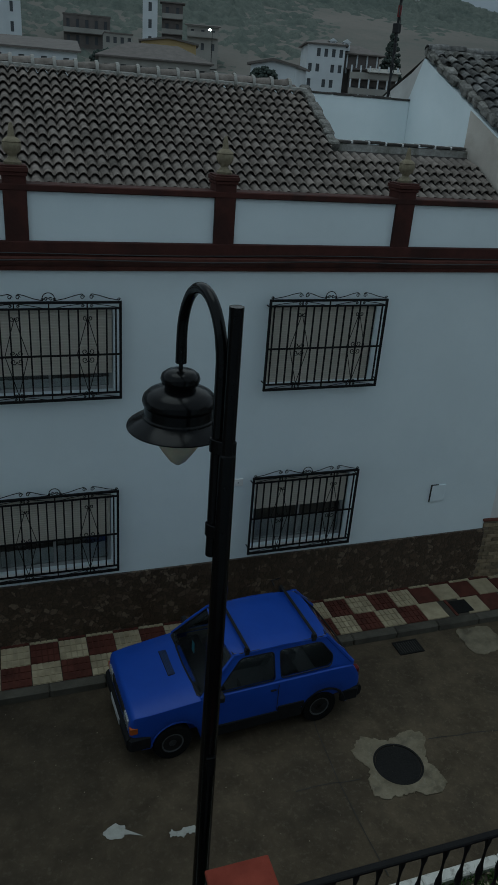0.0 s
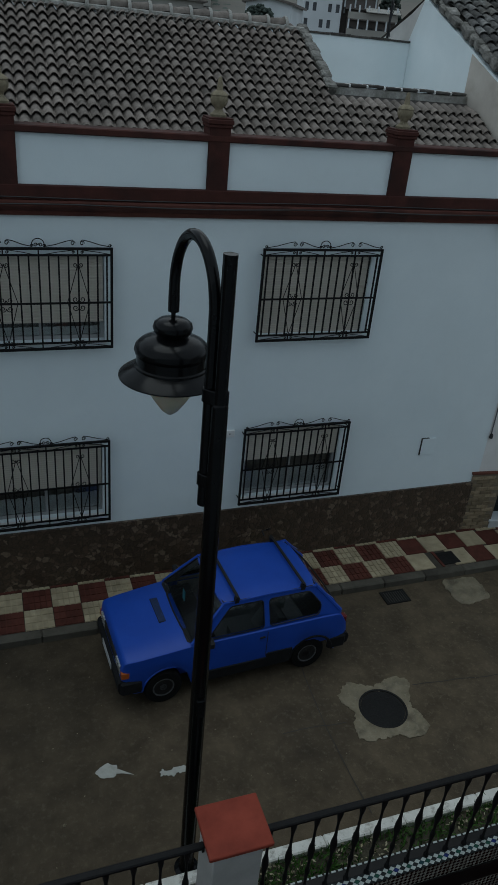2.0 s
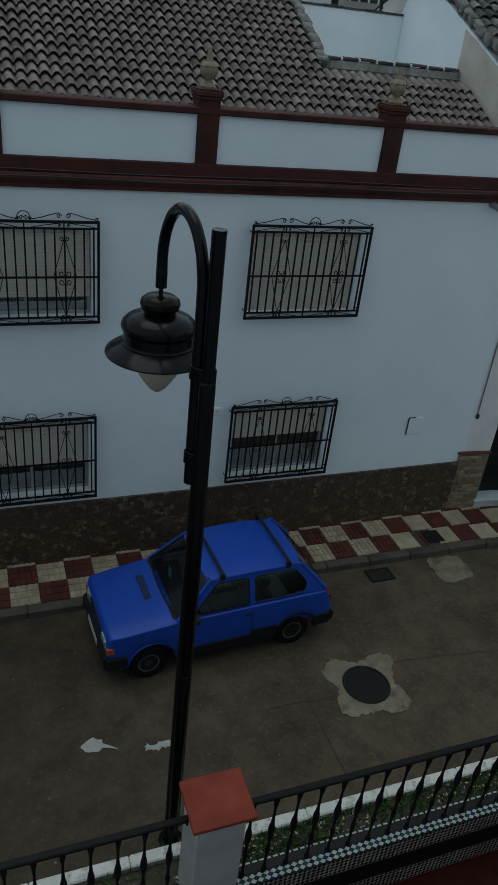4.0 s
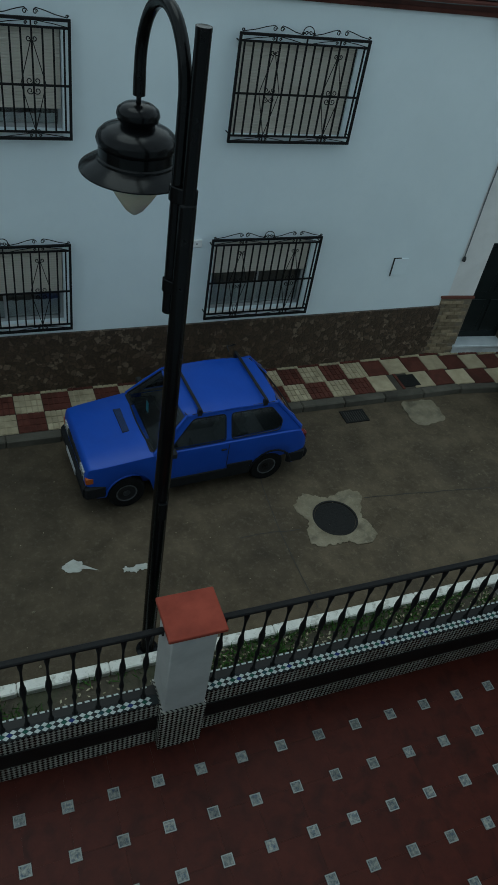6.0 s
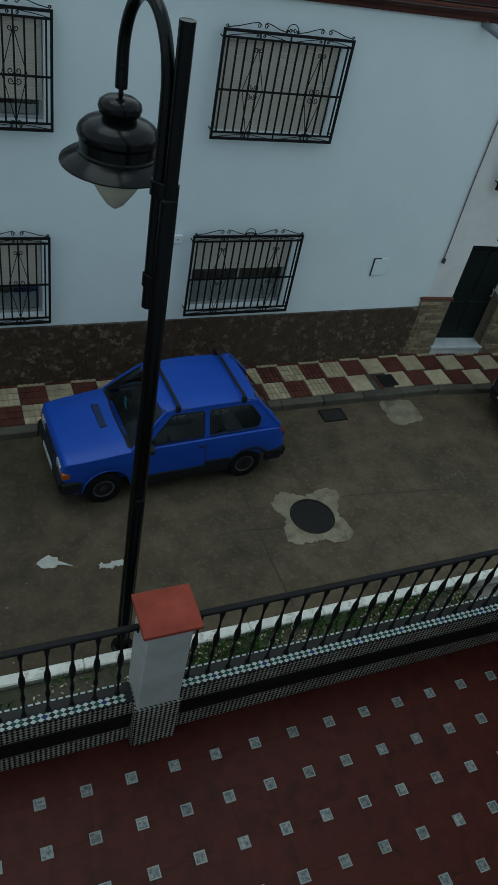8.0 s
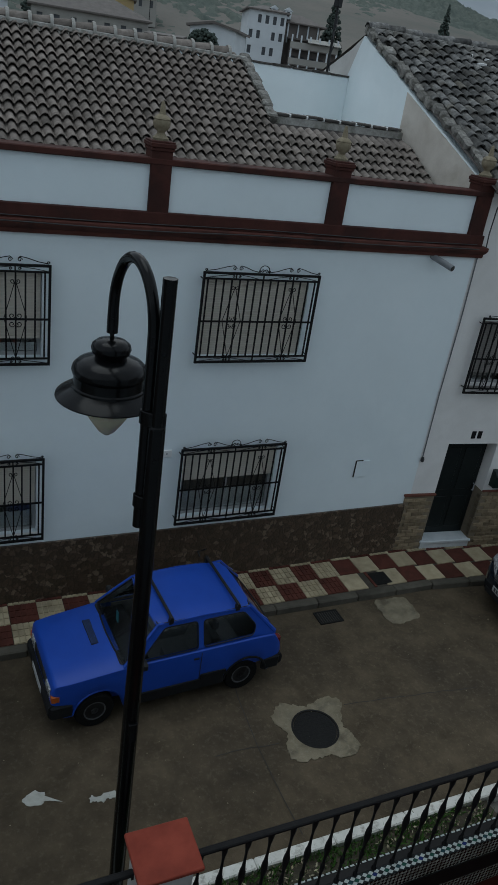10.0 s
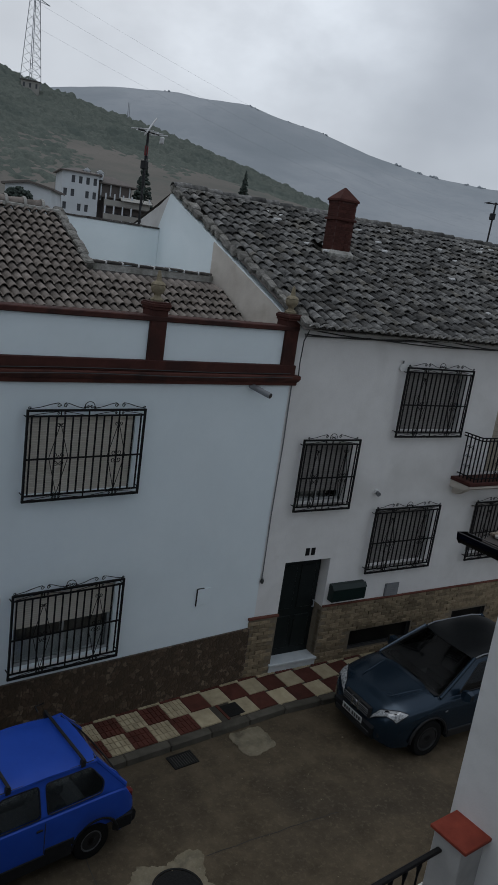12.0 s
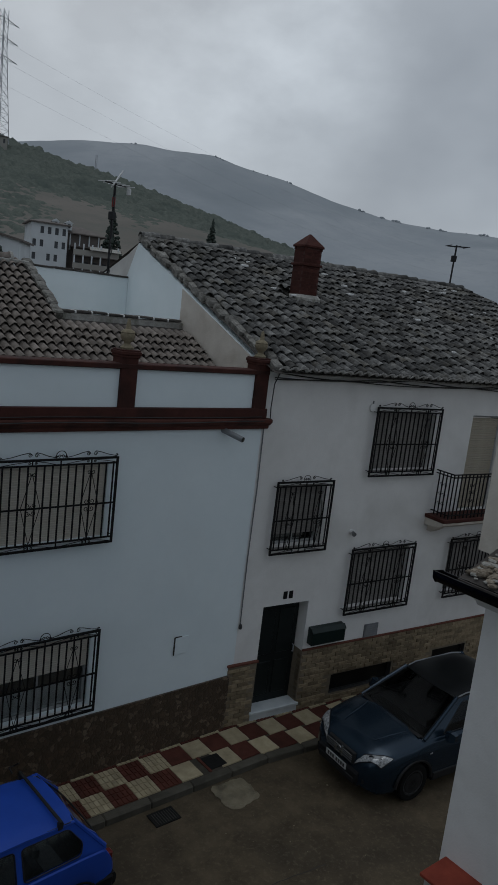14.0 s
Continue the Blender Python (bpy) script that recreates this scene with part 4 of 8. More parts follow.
tile_field(roof, TILE_L, "roof_tile", C1, 93, 19,
           lambda c, r: pose(-6.4 + c * PX1, EAVE1[0] + r * C1 * k1, EAVE1[1] - 0.045 + r * C1 * k1 * S1, slope1, 0, 0),
           lambda c, r: -6.4 + c * PX1 < 5.40 or EAVE1[0] + r * C1 * k1 < 11.46 and -6.4 + c * PX1 < 8.0,
           lambda c, r: 4 <= r <= 12 and 0.2 < -6.4 + c * PX1 < 6.6, lambda a, b: wave_tile(PX1 * 1.01, C1 * 1.55, 0.056 * b, 0.012, 0.080), 0.006, 5)
ridge_me = barrel_tile(0.24, 0.36, 0.10, 0.016, 8, 0.9, 0.025).data("ridge_tile", 50)
ridge_me.materials.append(TILE_L)
part("ridge_mortar", Mesh().box(-14, 5.44, RIDGE1[0] - 0.13, RIDGE1[0] + 0.13, RIDGE1[1] - 0.03, RIDGE1[1] + 0.045, 0.015), MORTAR, roof, "pale ridge mortar")
band_me = Mesh().lathe([(0.14, -0.028), (0.15, 0), (0.14, 0.028)], 12, caps=False).data("ridge_joint", 50)
band_me.materials.append(MORTAR)
for k in range(36):
    ob = part("ridge_tile", ridge_me, None, roof)
    ob.matrix_local = pose(5.1 - k * 0.335, RIDGE1[0], RIDGE1[1] + 0.035, 0, 0, 90)
    ob = part("ridge_joint", band_me, None, roof, "pale mortar joint")
    ob.matrix_local = pose(5.1 - k * 0.335 + 0.01, RIDGE1[0], RIDGE1[1] + 0.035, 0, 90, 0)
rng_v = random.Random(3)
for k in range(13):
    y = 11.78 + k * 0.125
    z = EAVE1[1] + (y - EAVE1[0]) * S1
    ob = part("verge_mortar", Mesh().box(-0.09 + rng_v.uniform(-0.02, 0.02), 0.09 + rng_v.uniform(-0.02, 0.02), -0.01, 0.15, -0.12, 0.085 + rng_v.uniform(-0.02, 0.012), 0.025), VERGE, roof)
    ob.matrix_local = pose(5.43, y, z, slope1, 0, rng_v.uniform(-5, 5))


# ---- window grilles and windows ----
def scroll(m, cx, cz, r, y, turns=1.25, start=0.0, sgn=1, rad=0.006):
    pts = []
    for k in range(13):
        s = k / 12
        a = start + sgn * 2 * math.pi * turns * s
        q = r * (1 - 0.72 * s)
        pts.append((cx + q * math.cos(a), y, cz + q * math.sin(a)))
    m.tube(pts, rad, 5)


def grille(at, w, h, bars, ornaments, turn=0.0, depth=0.13, label="black wrought-iron window grille with scrolled ornaments"):
    """A projecting cage grille: frame, upright bars, crossbar, bands and scrolls. Origin: lower corner on the wall face; it stands out along -y."""
    g = thing("window_grille", at, label, "window grille", "wrought-iron window grilles", turn=turn)
    y = -depth
    fr = Mesh()
    t = 0.0155
    fr.box(0, w, y - t, y + t, 0, 2 * t).box(0, w, y - t, y + t, h - 2 * t, h)
    fr.box(0, 2 * t, y - t + 0.001, y + t - 0.001, 0.001, h - 0.001).box(w - 2 * t, w, y - t + 0.001, y + t - 0.001, 0.001, h - 0.001)
    part("frame", fr, IRON, g)
    zb, zt, zm = 0.095, h - 0.095, h * 0.47
    for z in (zb, zt, zm):
        part("crossbar", Mesh().box(2 * t, w - 2 * t, y - 0.009, y + 0.009, z - 0.012, z + 0.012), IRON, g)
    for z in (0.11, h - 0.11):
        for x in (0.0, w - 0.02):
            part("wall_stay", Mesh().box(x + 0.008, x + 0.02, y, 0.0, z - 0.006, z + 0.006), IRON, g)
    bar_me = Mesh().box(-0.0098, 0.0098, y - 0.0098, y + 0.0098, zb, zt).data("bar", 0)
    bar_me.materials.append(IRON)
    for k in range(bars):
        ob = part("bar", bar_me, None, g)
        ob.location = (0.075 + (w - 0.15) * k / (bars - 1), 0, 0)
    for x in [w * f for f in ((0.27, 0.5, 0.76) if ornaments > 1 else (0.5,))]:
        part("short_post", Mesh().box(x - 0.008, x + 0.008, y - 0.008, y + 0.008, zt, h), IRON, g)
        part("short_post", Mesh().box(x - 0.008, x + 0.008, y - 0.008, y + 0.008, 0, zb), IRON, g)
    # long diamonds with scrolls on the bars
    for f in ((0.27, 0.76) if w > 1.0 else (0.25, 0.75)):
        cx, half, dw = w * f, (zt - zb) * 0.45, 0.14 if w > 1.3 else 0.10
        zc = zm - 0.005
        d = Mesh()
        d.tube([(cx, y - 0.012, zc + half), (cx - dw, y - 0.012, zc + 0.02), (cx, y - 0.012, zc - half)], 0.0056, 5)
        d.tube([(cx, y - 0.012, zc + half), (cx + dw, y - 0.012, zc + 0.02), (cx, y - 0.012, zc - half)], 0.0056, 5)
        for sx in (-1, 1):
            for zz, r in ((zc + 0.055, 0.042), (zc - 0.055, 0.042), (zc + half * 0.97, 0.032), (zc - half * 1.0, 0.032)):
                scroll(d, cx + sx * r, zz, r, y - 0.014, 1.2, 0 if sx < 0 else math.pi, sx)
        tagged(part("ornament", d, IRON, g, "iron diamond with small scrolls"), kind="stuff")
    # crest and bands of scrolls
    c = Mesh()
    spans = ((0.02, 0.26), (0.29, 0.46), (0.54, 0.74), (0.78, 0.98)) if ornaments > 1 else ((0.08, 0.40), (0.60, 0.92))
    for k, (a, b) in enumerate(spans):
        x0, x1 = w * a, w * b
        if k % 2:
            x0, x1 = x1, x0
        dx = x1 - x0
        c.tube([(x0, y, h + 0.01), (x0 + dx * 0.35, y, h + 0.034), (x0 + dx * 0.7, y, h + 0.074), (x0 + dx * 0.93, y, h + 0.092), (x1, y, h + 0.07)], 0.006, 5)
        scroll(c, x1 - 0.02 * (1 if dx > 0 else -1), h + 0.052, 0.030, y, 1.2, 0, 1)
        scroll(c, x0, h + 0.022, 0.02, y, 1.2, 0, 1)
        c.tube([(x0, y, h - 0.085), (x0 + dx * 0.45, y, h - 0.055), (x1, y, h - 0.03)], 0.005, 5)
        scroll(c, x1 - dx * 0.05, h - 0.06, 0.02, y, 1.2)
        c.tube([(x0, y, 0.03), (x0 + dx * 0.5, y, 0.055), (x1, y, 0.08)], 0.005, 5)
        scroll(c, x1 - dx * 0.05, 0.05, 0.018, y, 1.2)
    cx = w * 0.5
    c.tube([(cx + 0.075 * math.cos(a), y, h + 0.036 + 0.072 * math.sin(a)) for a in [radians(-20 + 20 * k) for k in range(12)]], 0.006, 5)
    scroll(c, cx - 0.028, h + 0.03, 0.025, y, 1.2, 0, 1)
    scroll(c, cx + 0.028, h + 0.03, 0.025, y, 1.2, math.pi, -1)
    tagged(part("crest", c, IRON, g, "scrolled iron crest along the top"), kind="stuff")
    return g


def shutter_window(at, w, h, drop, turn=0.0, label="window with cream roller shutter lowered", recess=0.085, dark=False):
    """A window set back in its opening: frame, two sashes with panes, and a roller shutter let down by a share of its height."""
    g = thing("window", at, label, "window", "street windows", "structure", turn)
    f = 0.045
    y = recess
    fr = Mesh()
    fr.box(0, w, y, y + 0.06, 0, f).box(0, w, y, y + 0.06, h - f, h).box(0, f, y, y + 0.06, f, h - f).box(w - f, w, y, y + 0.06, f, h - f).box(w / 2 - f / 2, w / 2 + f / 2, y, y + 0.06, f, h - f)
    part("window_frame", fr, ALU, g)
    for a, b in ((f, w / 2 - f / 2), (w / 2 + f / 2, w - f)):
        pane = part("pane", Mesh().box(a, b, y + 0.028, y + 0.033, f, h - f), GLASS, g)
        pane.visible_shadow = False
    # flat dark sheet close behind the glass, its colour stands for an unlit room
    part("room_backing", Mesh().box(0, w, y + 0.10, y + 0.12, 0, h), DARKIN, g, "dark sheet standing in for the dim room")
    part("window_sill", Mesh().box(-0.03, w + 0.03, -0.03, y, -0.035, -0.004, 0.006), SHADY if dark else WHITE2, g)
    if drop < 0.9 and not dark:
        cu = Mesh().sheet(lambda u, v: (0.05 + (w - 0.10) * u, y + 0.046 + 0.010 * math.sin(u * 60), 0.03 + h * (1 - drop) * 0.62 * v), 60, 2)
        part("curtain", cu, CURTAIN, g, "pale half curtain behind the glass")
    n = int(h * drop / 0.036 + (0.99 if drop >= 1.0 else 0.0))
    s_me = Mesh().prism([(y - 0.037, 0), (y - 0.042, 0.006), (y - 0.042, 0.029), (y - 0.037, 0.035), (y - 0.022, 0.035), (y - 0.022, 0)], "x", 0.012, w - 0.012).data("slat", 30)
    s_me.materials.append(SHADY if dark else SHUTTER)
    for k in range(n):
        ob = part("slat", s_me, None, g)
        ob.location = (0, 0, h - (k + 1) * 0.036)
    return g



for x0 in (-0.325, 3.494, -4.14):
    grille((x0, F, 4.083), 1.806, 1.33, 15, 2)
for x0 in (-0.345, 3.457, -4.16):
    grille((x0, F, 1.314), 1.779, 1.37, 15, 2)
shutter_window((-0.24, F, 4.15), 1.63, 1.14, 0.82, label="window with cream roller shutter not quite closed")
shutter_window((3.58, F, 4.15), 1.63, 1.14, 1.0, label="window with cream roller shutter fully lowered")
shutter_window((-0.28, F, 1.38), 1.62, 1.19, 0.62, label="ground-floor window with cream shutter partly lowered")
shutter_window((3.55, F, 1.38), 1.60, 1.19, 0.46, label="ground-floor window with cream shutter half lowered")
shutter_window((-4.0, F, 4.22), 1.54, 1.04, 0.9)
shutter_window((-4.0, F, 1.44), 1.54, 1.10, 0.6)

# small fittings on the white wall
box_t = thing("meter_box", (6.74, F, 1.86), "small white flush utility box on the wall", "meter box")
part("door", Mesh().box(0, 0.27, -0.022, 0, 0, 0.31, 0.004), WHITE, box_t)
# dark strips along the left and top edges, a painted shadow of the lid
part("edge_shadow", Mesh().box(-0.012, 0.0, -0.026, 0.0, -0.005, 0.315).box(0.0, 0.13, -0.024, 0, 0.312, 0.32), SEAM_SHADE, box_t, "dark strips painted as the lid's edge shadow")
plate = thing("wall_plate", (3.18, F, 2.51), "small white junction box on the wall", "junction box")
part("cover", Mesh().box(0, 0.16, -0.03, 0, 0, 0.12, 0.006), PILLAR, plate)
part("screw", Mesh().box(0.07, 0.09, -0.034, -0.03, 0.05, 0.07), GREYPL, plate)
spout = thing("drain_spout", (7.28, F, 5.755), "grey plastic rainwater spout through the wall", "drain spout")
part("pipe", Mesh().tube([(-0.03, 0.1, 0.02), (0.11, -0.40, -0.085)], 0.048, 14), PVC, spout)
# dark disc over the capped end, painted for the shade inside the pipe
part("bore_disc", Mesh().tube([(0.11, -0.4005, -0.085), (0.111, -0.404, -0.0855)], 0.04, 14), SEAM_SHADE, spout, "dark disc for the shaded pipe mouth")
cond = thing("wall_cable", (8.13, F, 2.1), "thin cable running down the joint of the two houses", "cable")
part("cable", Mesh().tube([(0.0, -0.02, 3.72), (0.01, -0.022, 2.6), (-0.01, -0.02, 1.3), (0.0, -0.022, 0.05)], 0.011, 6), GREYPL, cond)
part("end_cap", Mesh().lathe([(0.0, -0.05), (0.03, -0.045), (0.034, 0.0), (0.02, 0.04), (0.0, 0.05)], 12, (0, -0.035, 0.02), caps=False), CABLE, cond, "black cable end")
ln = thing("overhead_cable", (0, F, 5.9), "thin black cables clipped along the brown cornice", "cable")
part("cable", Mesh().tube([(-14 + k * 0.5, -0.165 - 0.004 * math.sin(k * 1.7), 0.02 + 0.012 * math.sin(k * 0.9)) for k in range(45)], 0.008, 5), CABLE, ln)
part("cable", Mesh().tube([(-14 + k * 0.5, -0.09, 0.085 + 0.010 * math.sin(k * 0.7 + 1)) for k in range(45)], 0.007, 5), CABLE, ln)

# ---- neighbouring house, turned six degrees towards the street ----
TURN = -6.0
house2 = thing("old_white_house", (8.1, F, 0), "older white house with buff stone base and grey tile roof", "house", turn=TURN)
M2 = pose(8.1, F, 0, 0, 0, TURN)


def on2(u, v, z):
    """A place given along, behind and above the neighbouring house's front."""
    p = M2 @ Vector((u, v, z))
    return (p.x, p.y, p.z)


W2 = [(0.52, 1.57, 0.0, 2.41), (0.50, 1.62, 3.57, 4.74), (2.61, 4.21, 4.97, 6.14), (2.49, 4.06, 2.14, 3.32), (5.30, 6.87, 2.16, 3.32), (5.36, 6.36, 4.02, 6.10), (2.40, 4.08, 0.30, 0.71), (5.32, 6.40, 0.34, 0.76)]
w2 = Mesh()
holed(w2, 0.0, 16.0, 0.0, 6.78, 0.0, 0.35, W2)
part("wall", w2, WHITE2, house2, "slightly stained white wall", smooth=0)
part("rear_wall", Mesh().box(0.4, 16, 9.2, 9.5, 0, 6.6), WHITE2, house2)
base = Mesh()
holed(base, -0.12, 0.52, 0.0, 1.33, -0.012, -0.002, [])
holed(base, 1.57, 16.0, 0.0, 1.37, -0.012, -0.002, [h for h in W2 if h[3] < 0.8])
bed = part("base_cladding", base, BRICKJ, house2, "buff split-stone brick base", smooth=0)
part("coping", Mesh().box(-0.14, 0.53, -0.055, 0.0, 1.33, 1.375, 0.006), COPING, house2, "thin red brick coping")
part("coping", Mesh().box(1.56, 16, -0.045, 0.0, 1.37, 1.405, 0.006), COPING, house2)
b_me = []
for k in range(3):
    me = Mesh().box(0.0, 0.235, -0.016 - 0.006 * k, 0.0, 0.0, 0.072, 0.007).data("brick", 0)
    me.materials.append(BRICK)
    b_me.append(me)
half_me = Mesh().box(0.0, 0.115, -0.018, 0.0, 0.0, 0.072, 0.007).data("brick", 0)
half_me.materials.append(BRICK)
rng_b = random.Random(8)
far_b = Mesh()
for row in range(17):
    z = 0.115 + row * 0.078
    for col in range(-1, 36):
        u = -0.12 + col * 0.243 + (0.12 if row % 2 else 0.0)
        if u < -0.13 or z + 0.072 > (1.33 if u < 0.5 else 1.37):
            continue
        if 0.29 < u < 1.56:
            continue
        if any(a - 0.235 < u < b and c - 0.07 < z < d for a, b, c, d in W2 if d < 0.8):
            continue
        if u < 5.2:
            ob = part("brick", b_me[rng_b.randrange(3)], None, bed)
            ob.location = (u, -0.012, z)
        else:
            far_b.box(u, u + 0.235, -0.012 - 0.018 - 0.005 * rng_b.random(), -0.012, z, z + 0.072)
tagged(part("distant_brick", far_b, BRICK, bed, smooth=0), kind="stuff")
part("door_jamb", Mesh().box(1.566, 1.572, 0.0, 0.30, 0.0, 1.37), BRICKJ, house2)
# jamb of the doorway in the same bricks
for row in range(16):
    z = 0.115 + row * 0.078
    if z + 0.072 < 1.35:
        ob = part("brick", half_me, None, bed)
        ob.matrix_local = pose(1.566, 0.01, z, 0, 0, 90)
        ob = part("brick", half_me, None, bed)
        ob.matrix_local = pose(1.566, 0.132, z, 0, 0, 90)
for x0, w, z0, h, o, bars in ((0.41, 1.30, 3.46, 1.37, 1, 11), (2.52, 1.78, 4.86, 1.37, 2, 15), (2.40, 1.75, 2.03, 1.38, 2, 15), (5.21, 1.75, 2.05, 1.36, 2, 15)):
    grille(on2(x0, 0, z0), w, h, bars, o, TURN, 0.11)
    shutter_window(on2(x0 + 0.09, 0, z0 + 0.11), w - 0.18, h - 0.20, 1.0 if z0 < 3.4 or z0 > 4 else 0.86, TURN, "window with drab grey blind behind its grille", 0.16, True)
# front door
door = thing("front_door", on2(0.52, 0.24, 0.30), "dark green-black metal front door recessed in the wall", "door", "", "structure", TURN)
part("leaf", Mesh().box(0.02, 1.03, 0, 0.05, 0.0, 2.08, 0.004), DOORM, door)
for x0, x1, z0, z1 in ((0.12, 0.48, 0.15, 0.85), (0.57, 0.93, 0.15, 0.85), (0.12, 0.48, 1.0, 1.92), (0.57, 0.93, 1.0, 1.92)):
    part("panel", Mesh().box(x0, x1, -0.018, 0.0, z0, z1, 0.012), DOORM, door)
part("handle", Mesh().tube([(0.97, -0.02, 0.98), (0.97, -0.06, 0.99), (0.97, -0.06, 1.12), (0.97, -0.02, 1.13)], 0.012, 6), STEEL, door, "small steel pull handle")
step = thing("door_step", on2(0.45, 0.0, 0.10), "pale marble doorstep", "doorstep", "", "structure", TURN)
part("slab", Mesh().box(0.03, 1.16, -0.06, 0.32, 0.14, 0.20, 0.01), MARBLE, step)
part("riser", Mesh().box(0.05, 1.14, -0.035, 0.32, 0.0, 0.14), MARBLE, step)
num = thing("house_number", on2(0.94, 0.0, 2.52), "small black house number on the wall", "house number", turn=TURN)
part("digit_bar", Mesh().box(0.0, 0.09, -0.012, 0.0, 0.0, 0.15, 0.004), IRON, num)
part("digit_bar", Mesh().box(0.13, 0.22, -0.012, 0.0, 0.0, 0.15, 0.004), IRON, num)
mb = thing("mailbox", on2(1.66, 0.0, 1.52), "dark green metal mailbox on the wall above the base", "mailbox", turn=TURN)
part("body", Mesh().prism([(0, 0), (-0.15, 0.0), (-0.16, 0.03), (-0.16, 0.26), (-0.10, 0.33), (0, 0.34)], "x", 0, 0.82), GREENBOX, mb)
part("lid", Mesh().prism([(-0.165, 0.25), (-0.172, 0.262), (-0.105, 0.342), (-0.1, 0.335)], "x", -0.01, 0.83), GREENBOX, mb)
vent = thing("wall_vent", on2(3.13, 0.0, 1.38), "grey louvred vent cover on the wall", "vent", turn=TURN)
part("frame", Mesh().box(0, 0.38, -0.02, 0, 0, 0.31, 0.004), GREYPL, vent)
for k in range(6):
    part("slat", Mesh().prism([(-0.022, 0.03 + k * 0.045), (-0.032, 0.035 + k * 0.045), (-0.022, 0.065 + k * 0.045)], "x", 0.03, 0.35), GREYPL, vent)
for u0, w, z0, h in ((2.40, 1.68, 0.30, 0.41), (5.32, 1.08, 0.34, 0.42)):
    cw = thing("cellar_window", on2(u0, 0.0, z0), "low dark cellar window with metal frame", "cellar window", "cellar windows", "structure", TURN)
    part("window_frame", Mesh().box(0, w, 0.06, 0.10, 0, 0.03).box(0, w, 0.06, 0.10, h - 0.03, h).box(0, 0.03, 0.06, 0.10, 0.03, h - 0.03).box(w - 0.03, w, 0.06, 0.10, 0.03, h - 0.03), CABLE, cw)
    part("pane", Mesh().box(0.03, w - 0.03, 0.075, 0.08, 0.03, h - 0.03), BLKGLOSS, cw)
    part("room_backing", Mesh().box(0, w, 0.2, 0.22, 0, h), CABLE, cw)
    part("reveal", Mesh().box(0, 0.006, -0.012, 0.06, 0, h).box(w - 0.006, w, -0.012, 0.06, 0, h).box(0.006, w - 0.006, -0.012, 0.06, h - 0.006, h).box(0.006, w - 0.006, -0.012, 0.06, 0, 0.006), CABLE, cw, "black painted reveal")
spot = thing("wall_lamp", on2(2.40, 0.0, 3.74), "small white wall light fitting", "wall light", turn=TURN)
part("base", Mesh().tube([(0, 0, 0), (0, -0.05, 0)], 0.055, 14), PILLAR, spot)
part("head", Mesh().tube([(0.0, -0.05, 0.0), (-0.03, -0.13, -0.02)], [0.03, 0.045], 12), GREYPL, spot)
jb = thing("junction_box", on2(2.46, 0.0, 6.20), "round white electrical box below the eaves", "junction box", turn=TURN)
part("body", Mesh().tube([(0, 0, 0), (0, -0.05, 0)], 0.075, 16), PILLAR, jb)
part("gland", Mesh().tube([(0, -0.03, 0.07), (0, -0.03, 0.13)], 0.014, 8), GREYPL, jb)
bd = thing("balcony_door", on2(5.36, 0.0, 4.02), "beige roller shutter closing the balcony doorway", "balcony door", "", "structure", TURN)
part("window_frame", Mesh().box(0, 1.0, 0.10, 0.15, 2.03, 2.08).box(0, 0.04, 0.10, 0.15, 0, 2.03).box(0.96, 1.0, 0.10, 0.15, 0, 2.03), ALU, bd)
s_me = Mesh().prism([(0.12, 0), (0.105, 0.008), (0.105, 0.042), (0.12, 0.049)], "x", 0.04, 0.96).data("slat", 30)
s_me.materials.append(SHUTTER2)
for k in range(40):
    ob = part("slat", s_me, None, bd)
    ob.location = (0, 0, 0.01 + k * 0.05)

# balcony
bal = thing("balcony", on2(4.40, 0.0, 3.77), "small balcony with red tiled edge and black iron railing", "balcony", turn=TURN)
part("slab", Mesh().prism([(0, 0.0), (-0.40, 0.04), (-0.50, 0.10), (-0.50, 0.16), (0, 0.16)], "x", 0.0, 2.6), WARMW, bal)
part("edge_tiles", Mesh().box(-0.03, 2.63, -0.54, -0.001, 0.16, 0.235, 0.008), CHIMBRICK, bal, "red clay edge tiles")
part("console", Mesh().prism([(0, -0.14), (-0.12, -0.14), (-0.30, -0.02), (-0.32, 0.06), (0, 0.02)], "x", 0.1, 0.26), WARMW, bal, "curved plaster console")
for z in (0.30, 1.10, 1.16):
    part("rail", Mesh().box(0.12, 2.55, -0.492, -0.468, z, z + 0.022), IRON, bal)
    part("rail", Mesh().box(0.12, 0.142, -0.468, 0, z, z + 0.022), IRON, bal)
bb = Mesh().box(-0.010, 0.010, -0.010, 0.010, 0.235, 1.16).data("bar", 0)
bb.materials.append(IRON)
for k in range(22):
    ob = part("bar", bb, None, bal)
    ob.location = (0.131 + k * 0.115, -0.48, 0)
for k in range(4):
    ob = part("bar", bb, None, bal)
    ob.location = (0.131, -0.09 - k * 0.1, 0)
orn = Mesh()
for cx in (0.72, 1.65):
    for sx in (-1, 1):
        for zz in (0.45, 0.62, 0.80, 0.95):
            scroll(orn, cx + sx * 0.05, zz, 0.05, -0.495, 1.25, 0 if sx < 0 else math.pi, sx)
for sx in (-1, 1):
    for zz in (0.5, 0.7, 0.9):
        pts0 = [(0.118, -0.24 + sx * 0.05 + 0.05 * math.cos(a * 0.6) * (1 - a / 14), zz + 0.05 * math.sin(a * 0.6) * (1 - a / 14)) for a in range(12)]
        orn.tube(pts0, 0.006, 5)
tagged(part("ornament", orn, IRON, bal, "scrolled iron ornament"), kind="stuff")

# roof of the neighbouring house
E2, R2 = (-0.32, 6.84), (4.62, 8.98)
